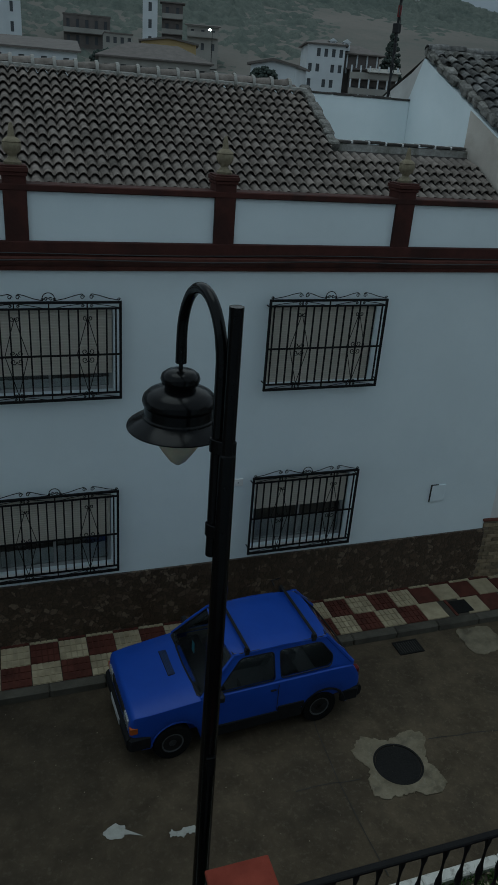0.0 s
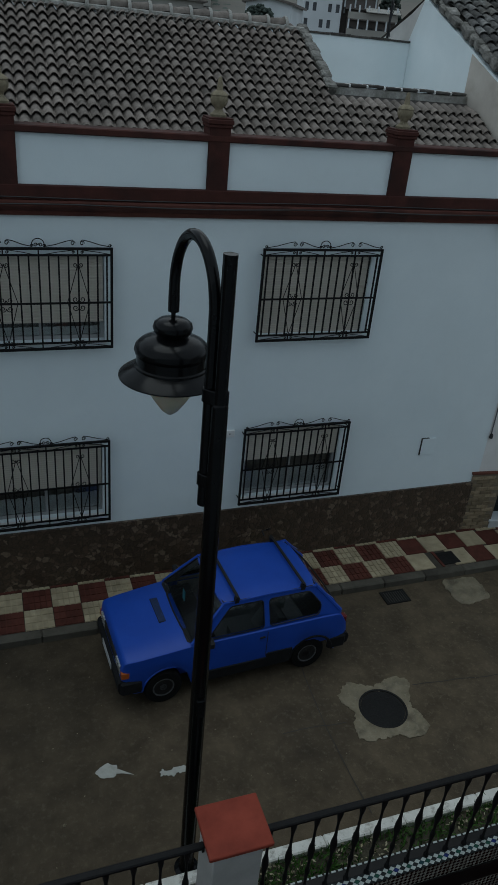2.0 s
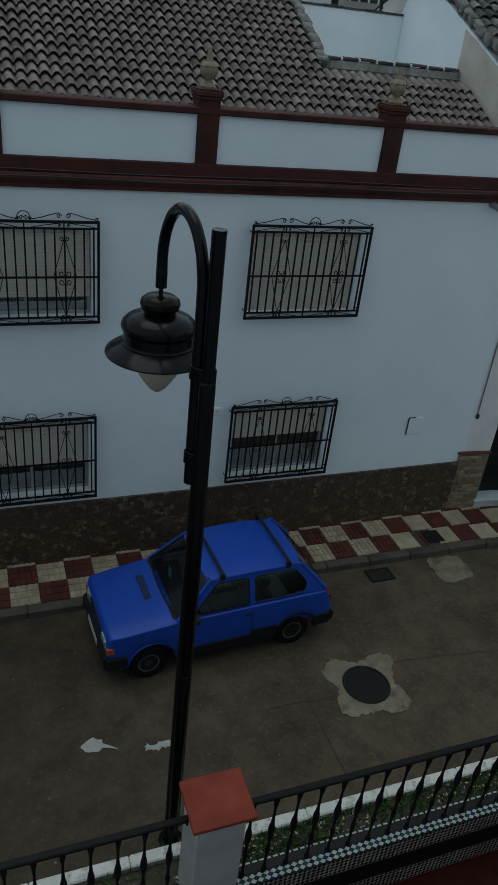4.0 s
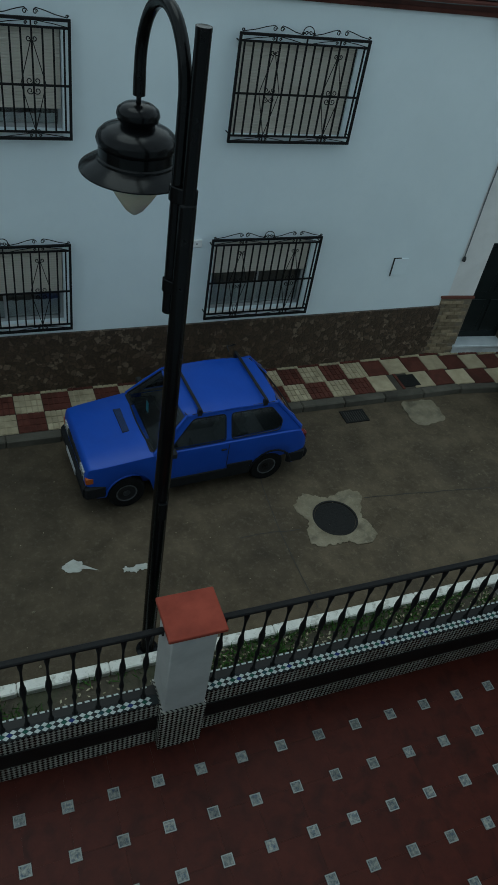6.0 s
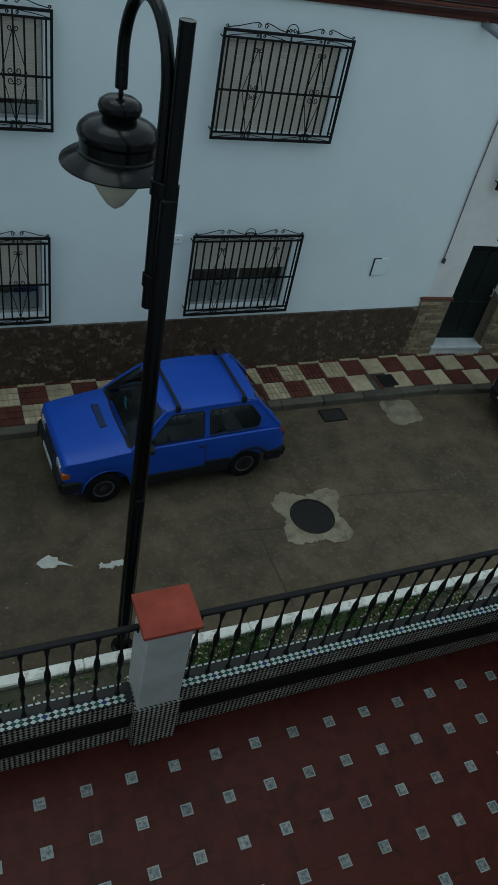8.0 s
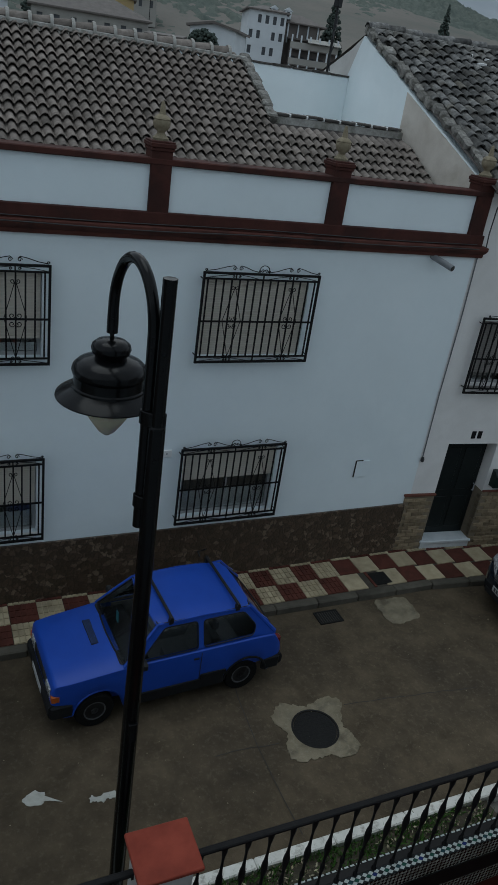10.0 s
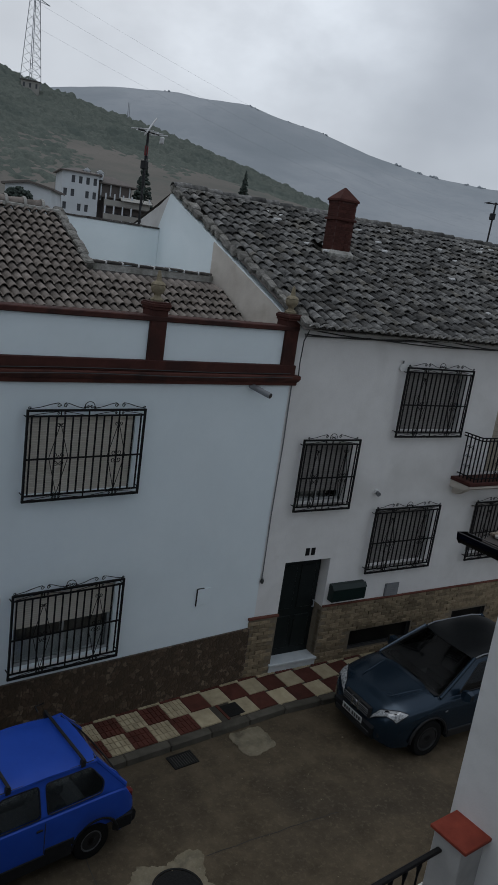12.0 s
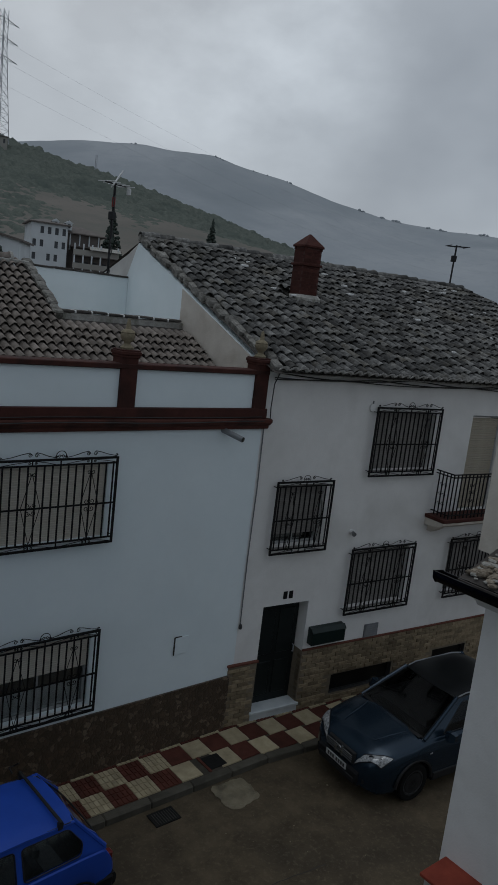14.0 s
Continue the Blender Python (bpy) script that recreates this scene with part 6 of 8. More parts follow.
# neighbouring wall that closes the terrace, with its eaves
nb = thing("neighbour_house", (6.62, 3.60, 0.0), "white side wall of the adjoining house with gutter and tiles", "house")
part("wall", Mesh().box(0, 0.5, -7, 0, 0, 5.05), WHITE2, nb, smooth=0)
part("eaves_moulding", Mesh().prism([(0.0, 5.02), (-0.05, 5.08), (-0.16, 5.14), (-0.20, 5.20), (0.4, 5.30), (0.4, 5.02)], "y", -7, 0.10), CREAM, nb, "weathered moulded eaves")
gut = Mesh()
gut.loft([[(-0.385, yy, 5.33), (-0.375, yy, 5.26), (-0.325, yy, 5.205), (-0.235, yy, 5.205), (-0.225, yy, 5.31), (-0.237, yy, 5.31), (-0.247, yy, 5.217), (-0.318, yy, 5.217), (-0.362, yy, 5.266), (-0.372, yy, 5.33)] for yy in (-7, 0.42)])
part("gutter", gut, LAMPBLK, nb, "dark folded metal gutter with square end")
part("gutter_end", Mesh().prism([(-0.392, 5.335), (-0.38, 5.255), (-0.33, 5.198), (-0.228, 5.198), (-0.218, 5.315)], "y", 0.42, 0.432), LAMPBLK, nb)
nbt = barrel_tile(0.20, 0.30, 0.035).data("roof_tile", 50)
nbt.materials.append(RUBBLE)
part("roof_deck", Mesh().prism([(-0.25, 5.30), (0.6, 5.62), (0.6, 5.5), (-0.25, 5.22)], "y", -7, 0.22), UNDER, nb)
for k in range(28):
    for r in range(1):
        ob = part("roof_tile", nbt, None, nb)
        ob.matrix_local = pose(-0.10 + r * 0.34, 0.10 - k * 0.21 + 0.05 * math.sin(k * 3.1), 5.335 + r * 0.12 + 0.02 * math.sin(k * 2.9 + r), 0, -20.5, 0) @ pose(0, 0, 0, 5 * math.sin(k * 4.1), 7 * math.sin(k * 2.3), 15 * math.sin(k * 1.7)) @ pose(0, 0, 0, 0, 0, -90)
rng_n = random.Random(8)
for k in range(260):
    s = rng_n.uniform(0.015, 0.05)
    rub = part("mortar_lump", Mesh().loft([[(s * q * (1 + 0.25 * math.sin(j * 2.1 + k)) * math.cos(j * 1.047), s * q * 1.2 * math.sin(j * 1.047), s * zz) for j in range(6)] for q, zz in ((0.9, -0.5), (1.15, 0.0), (0.95, 0.3), (0.5, 0.36))]), RUBBLE if k % 3 else MORTAR, nb, "broken tile and mortar rubble", smooth=0)
    x = rng_n.uniform(-0.20, 0.42)
    rub.location = (x, 0.16 - rng_n.random() ** 1.5 * 2.0, 5.33 + (x + 0.25) * 0.36)
part("upper_wall", Mesh().box(0.42, 0.9, -7, 0.46, 5.45, 8.6), WARMW, nb, smooth=0)
own = thing("own_house", (0, -0.6, 0.0), "plain white house wall behind the terrace", "house", kind="structure")
part("wall", Mesh().box(-10, 7.2, -0.4, 0, 0, 9.4), WHITE, own, smooth=0)


# ---- cars ----
def tab(x, table):
    """Smooth table look-up."""
    if x <= table[0][0]:
        return table[0][1]
    for (a, p), (b, q) in zip(table, table[1:]):
        if x <= b:
            return p + (q - p) * (x - a) / (b - a)
    return table[-1][1]


def pane_loops(outer, holes, fn, thick):
    """A panel with holes, filled in a plane and bent into place by fn(x, z, depth)."""
    bm = bmesh.new()
    loops = []
    for loop in (outer, *holes):
        vs = [bm.verts.new((p[0], 0, p[1])) for p in loop]
        loops.append(len(vs))
        for i in range(len(vs)):
            bm.edges.new((vs[i], vs[(i + 1) % len(vs)]))
    bm.verts.index_update()
    bmesh.ops.triangle_fill(bm, use_beauty=True, use_dissolve=False, edges=bm.edges[:])
    bm.verts.ensure_lookup_table()
    flat = [(v.co.x, v.co.z) for v in bm.verts]
    faces = [[v.index for v in f.verts] for f in bm.faces]
    bm.free()
    n = len(flat)
    m = Mesh()
    vs = [fn(x, z, 0.0) for x, z in flat] + [fn(x, z, thick) for x, z in flat]
    fs = [tuple(f) for f in faces] + [tuple(i + n for i in reversed(f)) for f in faces]
    k = 0
    for c in loops:
        for i in range(c):
            a, b = k + i, k + (i + 1) % c
            fs.append((a, b, b + n, a + n))
        k += c
    return m.add(vs, fs)


def rounded(poly, r=0.05, n=3):
    """Polygon with its corners rounded."""
    out = []
    c = len(poly)
    for i in range(c):
        p, a, b = Vector(poly[i]), Vector(poly[i - 1]), Vector(poly[(i + 1) % c])
        da, db = (a - p), (b - p)
        ra, rb = min(r, da.length * 0.45), min(r, db.length * 0.45)
        s, e = p + da.normalized() * ra, p + db.normalized() * rb
        for k in range(n + 1):
            t = k / n
            q = s * (1 - t) ** 2 + p * 2 * t * (1 - t) + e * t * t
            out.append((q.x, q.y))
    return out


def wheel(parent, x, y, r, width, spokes, side, rim_paint=RIM, hub=0.67):
    w = part("wheel", Mesh().tube([(x, y - side * 0.0, r), (x, y - side * width * 0.8, r)], r * 0.55, 20), BLKPL, parent)
    t = Mesh()
    prof = [(r * (hub - 0.01), 0.0), (r * (hub + 0.03), 0.012), (r * 0.92, 0.012), (r * 0.99, -0.015), (r, -0.04), (r, -width + 0.04), (r * 0.95, -width), (r * 0.6, -width)]
    n = 28
    t.loft([[(x + q * math.cos(2 * math.pi * k / n), y + side * d, r + q * math.sin(2 * math.pi * k / n)) for k in range(n)] for q, d in prof], True, False)
    part("tyre", t, RUBBER, w)
    rim = Mesh()
    rim.loft([[(x + q * math.cos(2 * math.pi * k / n), y + side * d, r + q * math.sin(2 * math.pi * k / n)) for k in range(n)] for q, d in [(r * hub, -0.03), (r * hub, 0.004), (r * (hub - 0.07), 0.004), (r * (hub - 0.10), -0.02), (r * (hub - 0.10), -0.05)]], True, False)
    for k in range(spokes):
        a = 2 * math.pi * k / spokes
        ca, sa = math.cos(a), math.sin(a)
        wd = r * (0.10 if spokes > 6 else 0.14)
        pts = []
        for q, h in ((r * 0.12, wd * 0.9), (r * (hub - 0.07), wd * 0.75)):
            pts += [(x + q * ca - h * sa, y + side * -0.012, r + q * sa + h * ca), (x + q * ca + h * sa, y + side * -0.012, r + q * sa - h * ca)]
        back = [(p[0], p[1] - side * 0.03, p[2]) for p in pts]
        rim.add(pts + back, [(0, 1, 3, 2), (4, 6, 7, 5), (0, 2, 6, 4), (1, 5, 7, 3)])
    rim.tube([(x, y - side * 0.03, r), (x, y + side * 0.0, r)], r * 0.2, 14)
    part("rim", rim, rim_paint, w, "dull wheel rim")
    return w


def car_body(parent, spec, paint):
    """The lower body, lofted along its length with wheel arches cut up into its flanks."""
    L = spec["length"]
    xs = sorted({round(L * k / 60, 3) for k in range(61)} | {0.03, 0.08})
    rings = []
    for x in xs:
        w, top, low, crown = tab(x, spec["w"]), tab(x, spec["top"]), tab(x, spec["low"]), tab(x, spec["crown"])
        side_low = low
        for ax in spec["axles"]:
            d = abs(x - ax)
            if d < spec["arch"]:
                side_low = max(side_low, spec["r"] + math.sqrt(spec["arch"] ** 2 - d * d) - 0.02)
        mid = min(top - 0.16, max(side_low + 0.05, spec["mid"]))
        half = [(0.0, low), (w * 0.70, low), (w * 0.705, side_low), (w * 0.965, side_low), (w * 0.985, side_low + 0.03), (w, mid), (w * 0.998, mid + (top - mid) * 0.45), *[(w * a, top - b) for a, b in spec["shoulder"]], (w * 0.5, top + crown * 0.8), (0.0, top + crown)]
        if spec["cabin"][0] < x < spec["cabin"][1]:
            half[-2:] = [(w * spec["shoulder"][-1][0] - 0.01, 0.44), (0.0, 0.44)]
        rings.append([(x, y, z) for y, z in half] + [(x, -y, z) for y, z in reversed(half[1:-1])])
    return part("body", Mesh().loft(rings), paint, parent, smooth=40)


def glasshouse(parent, spec, paint):
    wb, wr, zb, zr = spec["belt_w"], spec["roof_w"], spec["belt"], spec["roof"]

    def flank(side):
        def fn(x, z, d):
            t = (z - zb) / (zr - zb)
            pinch = tab(x, spec["pinch"])
            return (x, side * ((wb + (wr - wb) * t) * pinch - d), z)
        return fn
    for side in (1, -1):
        part("side_panel", pane_loops(spec["side"], [rounded(h, 0.05) for h in spec["windows"]], flank(side), 0.03), paint, parent, smooth=30)
        for h in spec["windows"]:
            g = part("side_window", pane_loops(rounded(h, 0.05), [], lambda x, z, d, f=flank(side): f(x, z, d + 0.012), 0.004), spec.get("glass", CARGLASS), parent, "dark car side glass", smooth=0)
            seal = Mesh()
            ring = rounded(h, 0.05)
            seal.tube([flank(side)(x, z, -0.002) for x, z in ring + ring[:1]], 0.009, 5)
            part("window_seal", seal, BLKPL, g, "black rubber seal")
    (xa, za), (xb, zb2) = spec["screen"]
    f0 = tab(xa, spec["pinch"]) * (wb - 0.04)
    f1 = wr - 0.03

    def screen(name, x0, z0, h0, x1, z1, h1, bow, label):
        m = Mesh()
        m.sheet(lambda u, v: (x0 + (x1 - x0) * v + bow * (1 - (2 * u - 1) ** 2), (h0 + (h1 - h0) * v) * (2 * u - 1), z0 + (z1 - z0) * v), 10, 4)
        g = part(name, m, spec.get("glass", CARGLASS), parent, label)
        loop = [(0, 0), (0.25, 0), (0.5, 0), (0.75, 0), (1, 0), (1, 0.5), (1, 1), (0.75, 1), (0.5, 1), (0.25, 1), (0, 1), (0, 0.5), (0, 0)]
        part("window_seal", Mesh().tube([(x0 + (x1 - x0) * v + bow * (1 - (2 * u - 1) ** 2), (h0 + (h1 - h0) * v) * (2 * u - 1), z0 + (z1 - z0) * v) for u, v in loop], 0.014, 6), BLKPL, g, "black rubber seal")
        return g
    screen("windscreen", xa, za, f0, xb, zb2, f1, -0.06, "dark windscreen")
    (xc, zc), (xd, zd) = spec["rear"]
    screen("rear_window", xd, zd, wb - 0.10, xc, zc, wr - 0.05, 0.03, "dark rear window")
    for side in (1, -1):
        part("front_pillar", Mesh().tube([(xa - 0.01, side * (f0 + 0.035), za - 0.02), ((xa + xb) / 2, side * ((f0 + f1) / 2 + 0.035), (za + zb2) / 2), (xb, side * (f1 + 0.025), zb2 + 0.005)], spec["pillar"], 8), paint, parent)
        part("rear_pillar", Mesh().tube([(xd + 0.0, side * (wb - 0.05), zd), (xc, side * (wr - 0.02), zc)], spec["pillar"] * 1.5, 8), paint, parent)
    x0, x1 = xb - 0.02, xc + 0.02

    def roof_fn(u, v):
        s = 2 * v - 1
        end = (abs(2 * u - 1)) ** 6
        return (x0 + (x1 - x0) * u - 0.05 * (1 - s * s) * (1 - 2 * u) * (1 if u < 0.5 else 0.3), (wr + 0.005) * s, zr + 0.035 * (1 - s ** 4) + spec["dome"] * (1 - (2 * u - 1) ** 2) - 0.02 * end)
    m = Mesh().sheet(roof_fn, 14, 12)
    m.sheet(lambda u, v: tuple(a - b for a, b in zip(roof_fn(u, v), (0, 0, 0.03))), 14, 12)
    part("roof", m, spec.get("roof_paint", paint), parent, smooth=50)
    for side in (1, -1):
        part("drip_rail", Mesh().tube([(x0 + 0.03, side * (wr + 0.008), zr - 0.004), ((x0 + x1) / 2, side * (wr + 0.01), zr + spec["dome"] * 0.9), (x1 - 0.02, side * (wr + 0.008), zr - 0.006)], 0.011, 6), spec["rail"], parent)
    part("cabin_floor", Mesh().box(xa + 0.1, xd - 0.1, -wb + 0.08, wb - 0.08, 0.445, 0.46), SEAT, parent)
    for side in (1, -1):
        part("door_card", Mesh().box(xa + 0.2, xd - 0.25, side * (wb - 0.085) - 0.006, side * (wb - 0.085) + 0.006, 0.46, zb - 0.005), SEAT, parent)
        part("inner_trim", pane_loops(spec["side"], [rounded(h, 0.05) for h in spec["windows"]], lambda x, z, d, f=flank(side): f(x, z, d + 0.031), 0.008), SEAT, parent, smooth=0)
    part("headlining", Mesh().box(xb + 0.05, xc - 0.05, -wr + 0.04, wr - 0.04, zr - 0.045, zr - 0.035), SEAT, parent)
    part("dashboard", Mesh().box(xa + 0.02, xa + 0.38, -wb + 0.1, wb - 0.1, zb - 0.18, zb - 0.02, 0.03), BLKPL, parent)
    for y in (-0.36, 0.36):
        s = part("seat", Mesh().prism([(xb + 0.25, 0.45), (xb + 0.72, 0.42), (xb + 0.95, zb + 0.02), (xb + 0.84, zb + 0.05), (xb + 0.62, 0.60), (xb + 0.25, 0.60)], "y", y - 0.22, y + 0.22), SEAT, parent)
        part("headrest", Mesh().box(xb + 0.88, xb + 0.98, y - 0.11, y + 0.11, zb + 0.07, zb + 0.24, 0.03), SEAT, s)
    part("rear_seat", Mesh().prism([(xb + 1.15, 0.45), (xb + 1.5, 0.45), (xb + 1.66, zb + 0.05), (xb + 1.56, zb + 0.08), (xb + 1.42, 0.60), (xb + 1.15, 0.60)], "y", -wb + 0.12, wb - 0.12), SEAT, parent)


blue = thing("blue_hatchback", (1.14, 7.25, 0.0), "small boxy blue hatchback with roof bars parked by the kerb", "car", "parked cars", turn=3.5)
sp = dict(shoulder=((0.992, 0.045), (0.985, 0.012), (0.955, 0.0)), cabin=(1.0, 3.12), length=3.40, mid=0.50, axles=(0.62, 2.79), arch=0.335, r=0.272,
          w=[(0, 0.63), (0.04, 0.665), (0.25, 0.69), (0.9, 0.715), (1.2, 0.73), (2.9, 0.735), (3.25, 0.71), (3.36, 0.68), (3.40, 0.63)],
          top=[(0, 0.64), (0.02, 0.765), (0.06, 0.805), (0.5, 0.855), (0.93, 0.905), (1.1, 0.915), (2.9, 0.93), (3.22, 0.90), (3.34, 0.72), (3.40, 0.58)],
          low=[(0, 0.30), (0.15, 0.24), (3.2, 0.25), (3.40, 0.32)], crown=[(0, 0.01), (0.5, 0.025), (0.9, 0.03), (1.2, 0.0), (3.4, 0.0)],
          belt_w=0.705, roof_w=0.545, belt=0.905, roof=1.375, dome=0.02, pillar=0.024, rail=BLUE,
          pinch=[(0.9, 0.97), (1.3, 1.0), (2.8, 1.0), (3.25, 0.97)],
          side=[(0.93, 0.895), (3.24, 0.905), (3.10, 1.13), (2.80, 1.375), (1.44, 1.375)],
          windows=[[(1.16, 0.935), (2.00, 0.945), (2.00, 1.315), (1.52, 1.315)], [(2.09, 0.95), (2.86, 0.965), (2.90, 1.10), (2.72, 1.315), (2.09, 1.315)]],
          screen=((0.95, 0.925), (1.43, 1.365)), rear=((2.81, 1.37), (3.22, 0.93)))
car_body(blue, sp, BLUE)
glasshouse(blue, sp, BLUE)
blue.scale = (0.965, 0.98, 1.0)
for x in (0.62, 2.79):
    for side in (1, -1):
        wheel(blue, x - (0.05 if x < 1 else 0.035), side * 0.690, 0.272, 0.15, 12, side, STEELRIM, 0.56)
for side in (1, -1):
    part("sill_cladding", Mesh().box(0.97, 2.44, side * 0.712 if side < 0 else 0.70, -0.742 if side < 0 else 0.742, 0.25, 0.43, 0.01) if side > 0 else Mesh().box(0.97, 2.44, -0.742, -0.70, 0.25, 0.43, 0.01), GREYCL, blue, "dark grey plastic sill cladding")
    part("quarter_cladding", Mesh().box(2.06, 2.47, 0.715 if side > 0 else -0.744, 0.744 if side > 0 else -0.715, 0.40, 0.51, 0.012), GREYCL, blue, "dark plastic panel before the rear wheel")
    part("rear_cladding", Mesh().box(3.07, 3.36, 0.66 if side > 0 else -0.728, 0.728 if side > 0 else -0.66, 0.28, 0.50, 0.025), GREYCL, blue)
    part("wing_cladding", Mesh().box(-0.02, 0.285, 0.60 if side > 0 else -0.702, 0.702 if side > 0 else -0.60, 0.27, 0.495, 0.03), GREYCL, blue)
    part("arch_trim", Mesh().tube([(2.79 + 0.345 * math.cos(a), side * 0.722, 0.262 + 0.345 * math.sin(a)) for a in [radians(6 + 12 * k) for k in range(15)]], 0.02, 6), GREYCL, blue)
    part("arch_trim", Mesh().tube([(0.62 + 0.345 * math.cos(a), side * 0.690, 0.262 + 0.345 * math.sin(a)) for a in [radians(6 + 12 * k) for k in range(15)]], 0.014, 6), BLUE, blue)
    part("door_gap", Mesh().box(2.043, 2.051, side * 0.734 - 0.003, side * 0.734 + 0.003, 0.45, 0.89), SEAM_SHADE, blue)
    part("door_handle", Mesh().box(1.93, 2.01, side * 0.738 - 0.010, side * 0.738 + 0.010, 0.80, 0.825, 0.004), BLKPL, blue)
    part("door_mirror", Mesh().box(1.13, 1.21, side * 0.80 - 0.07, side * 0.80 + 0.07, 0.93, 1.03, 0.015), BLKPL, blue, "black door mirror")
    part("headlight", Mesh().box(-0.012, 0.10, side * 0.45 - 0.11, side * 0.45 + 0.11, 0.54, 0.69, 0.012), LENS, blue, "square clear headlight")
    part("indicator", Mesh().box(-0.004, 0.11, side * 0.632 - 0.040, side * 0.632 + 0.040, 0.54, 0.65, 0.012), AMBER, blue, "amber corner indicator")
    part("tail_light", Mesh().box(3.25, 3.355, side * 0.625 - 0.05, side * 0.625 + 0.05, 0.56, 0.80, 0.012), REDLENS, blue, "red tail lamp")
    part("roof_gutter_seam", Mesh().box(1.5, 2.76, side * 0.548 - 0.004, side * 0.548 + 0.004, 1.384, 1.392), SEAM_SHADE, blue)
part("grille", Mesh().box(-0.008, 0.05, -0.36, 0.36, 0.55, 0.69, 0.006), BLKPL, blue, "flat black radiator grille")
part("front_bumper", Mesh().prism([(-0.03, 0.30), (-0.05, 0.36), (-0.045, 0.46), (-0.01, 0.50), (0.06, 0.50), (0.06, 0.30)], "y", -0.66, 0.66), GREYCL, blue, "dark grey front bumper")
part("rear_bumper", Mesh().prism([(3.34, 0.30), (3.41, 0.34), (3.42, 0.44), (3.39, 0.50), (3.32, 0.50), (3.32, 0.30)], "y", -0.70, 0.70), GREYCL, blue, "dark grey rear bumper")
part("number_plate", Mesh().box(-0.058, -0.048, -0.26, 0.26, 0.36, 0.46, 0.002), PLATE, blue, "pale number plate")
part("bonnet_vent", Mesh().box(0.645, 0.755, -0.15, 0.36, 0.885, 0.909, 0.004), BLKPL, blue, "dark slatted bonnet vent")
for k in range(5):
    part("vent_slat", Mesh().box(0.650 + k * 0.02, 0.666 + k * 0.02, -0.14, 0.35, 0.909, 0.914), VENTBLUE, blue)
part("bonnet_gap", Mesh().box(0.915, 0.935, -0.64, 0.64, 0.915, 0.921), SEAM_SHADE, blue)
part("scuttle", Mesh().box(0.90, 0.98, -0.62, 0.62, 0.905, 0.925, 0.006), BLKPL, blue, "black scuttle panel")
for k, (y0, y1) in enumerate(((-0.5, 0.05), (0.02, 0.5))):
    part("wiper", Mesh().tube([(0.965, y0, 0.945), (0.985, y1, 0.962)], 0.008, 5), BLKPL, blue)
for x in (1.60, 2.60):
    rb = part("roof_bar", Mesh().box(x - 0.02, x + 0.02, -0.59, 0.59, 1.455, 1.482, 0.006), BLKPL, blue, "black roof bar")
    for side in (1, -1):
        part("bar_foot", Mesh().prism([(side * 0.53, 1.37), (side * 0.575, 1.36), (side * 0.59, 1.455), (side * 0.53, 1.455)], "x", x - 0.03, x + 0.03), BLKPL, rb)
part("bar_strap", Mesh().tube([(2.50, 0.60, 1.47), (2.48, 0.66, 1.53), (2.56, 0.70, 1.50), (2.60, 0.64, 1.56)], 0.012, 5), BLKPL, blue, "loose black strap end")
part("sunshade", Mesh().box(1.10, 1.115, 0.14, 0.23, 0.93, 1.09, 0.004), TEALSHADE, blue, "teal card behind the windscreen")

navy = thing("dark_blue_crossover", (8.86, 7.06, 0.0), "dark blue metallic crossover car parked by the kerb", "car", "parked cars", turn=-6.0)
sq = dict(shoulder=((0.975, 0.06), (0.945, 0.02), (0.90, 0.0)), cabin=(1.22, 3.95), length=4.31, mid=0.62, axles=(0.92, 3.55), arch=0.40, r=0.335,
          w=[(0, 0.52), (0.06, 0.66), (0.2, 0.78), (0.45, 0.85), (0.9, 0.885), (3.6, 0.885), (4.0, 0.85), (4.22, 0.76), (4.31, 0.66)],
          top=[(0, 0.56), (0.04, 0.70), (0.12, 0.80), (0.3, 0.88), (0.6, 0.945), (1.0, 1.01), (1.25, 1.03), (3.6, 1.07), (4.1, 1.02), (4.25, 0.85), (4.31, 0.6)],
          low=[(0, 0.34), (0.2, 0.25), (4.0, 0.26), (4.31, 0.38)], crown=[(0, 0.03), (0.3, 0.06), (1.0, 0.065), (1.4, 0.0), (4.3, 0.0)],
          roof_paint=BLKGLOSS, belt_w=0.84, roof_w=0.62, belt=1.02, roof=1.53, dome=0.05, pillar=0.035, rail=BLKPL, glass=DARKGLASS,
          pinch=[(1.1, 0.94), (1.6, 1.0), (3.4, 0.99), (4.1, 0.93)],
          side=[(1.05, 1.00), (4.08, 1.05), (3.86, 1.32), (3.45, 1.53), (2.0, 1.53)],
          windows=[[(1.52, 1.06), (2.42, 1.075), (2.42, 1.45), (2.10, 1.45)], [(2.50, 1.08), (3.30, 1.095), (3.36, 1.18), (3.15, 1.45), (2.50, 1.45)]],
          screen=((1.12, 1.045), (1.98, 1.525)), rear=((3.48, 1.52), (4.06, 1.08)))
car_body(navy, sq, NAVY)
glasshouse(navy, sq, NAVY)


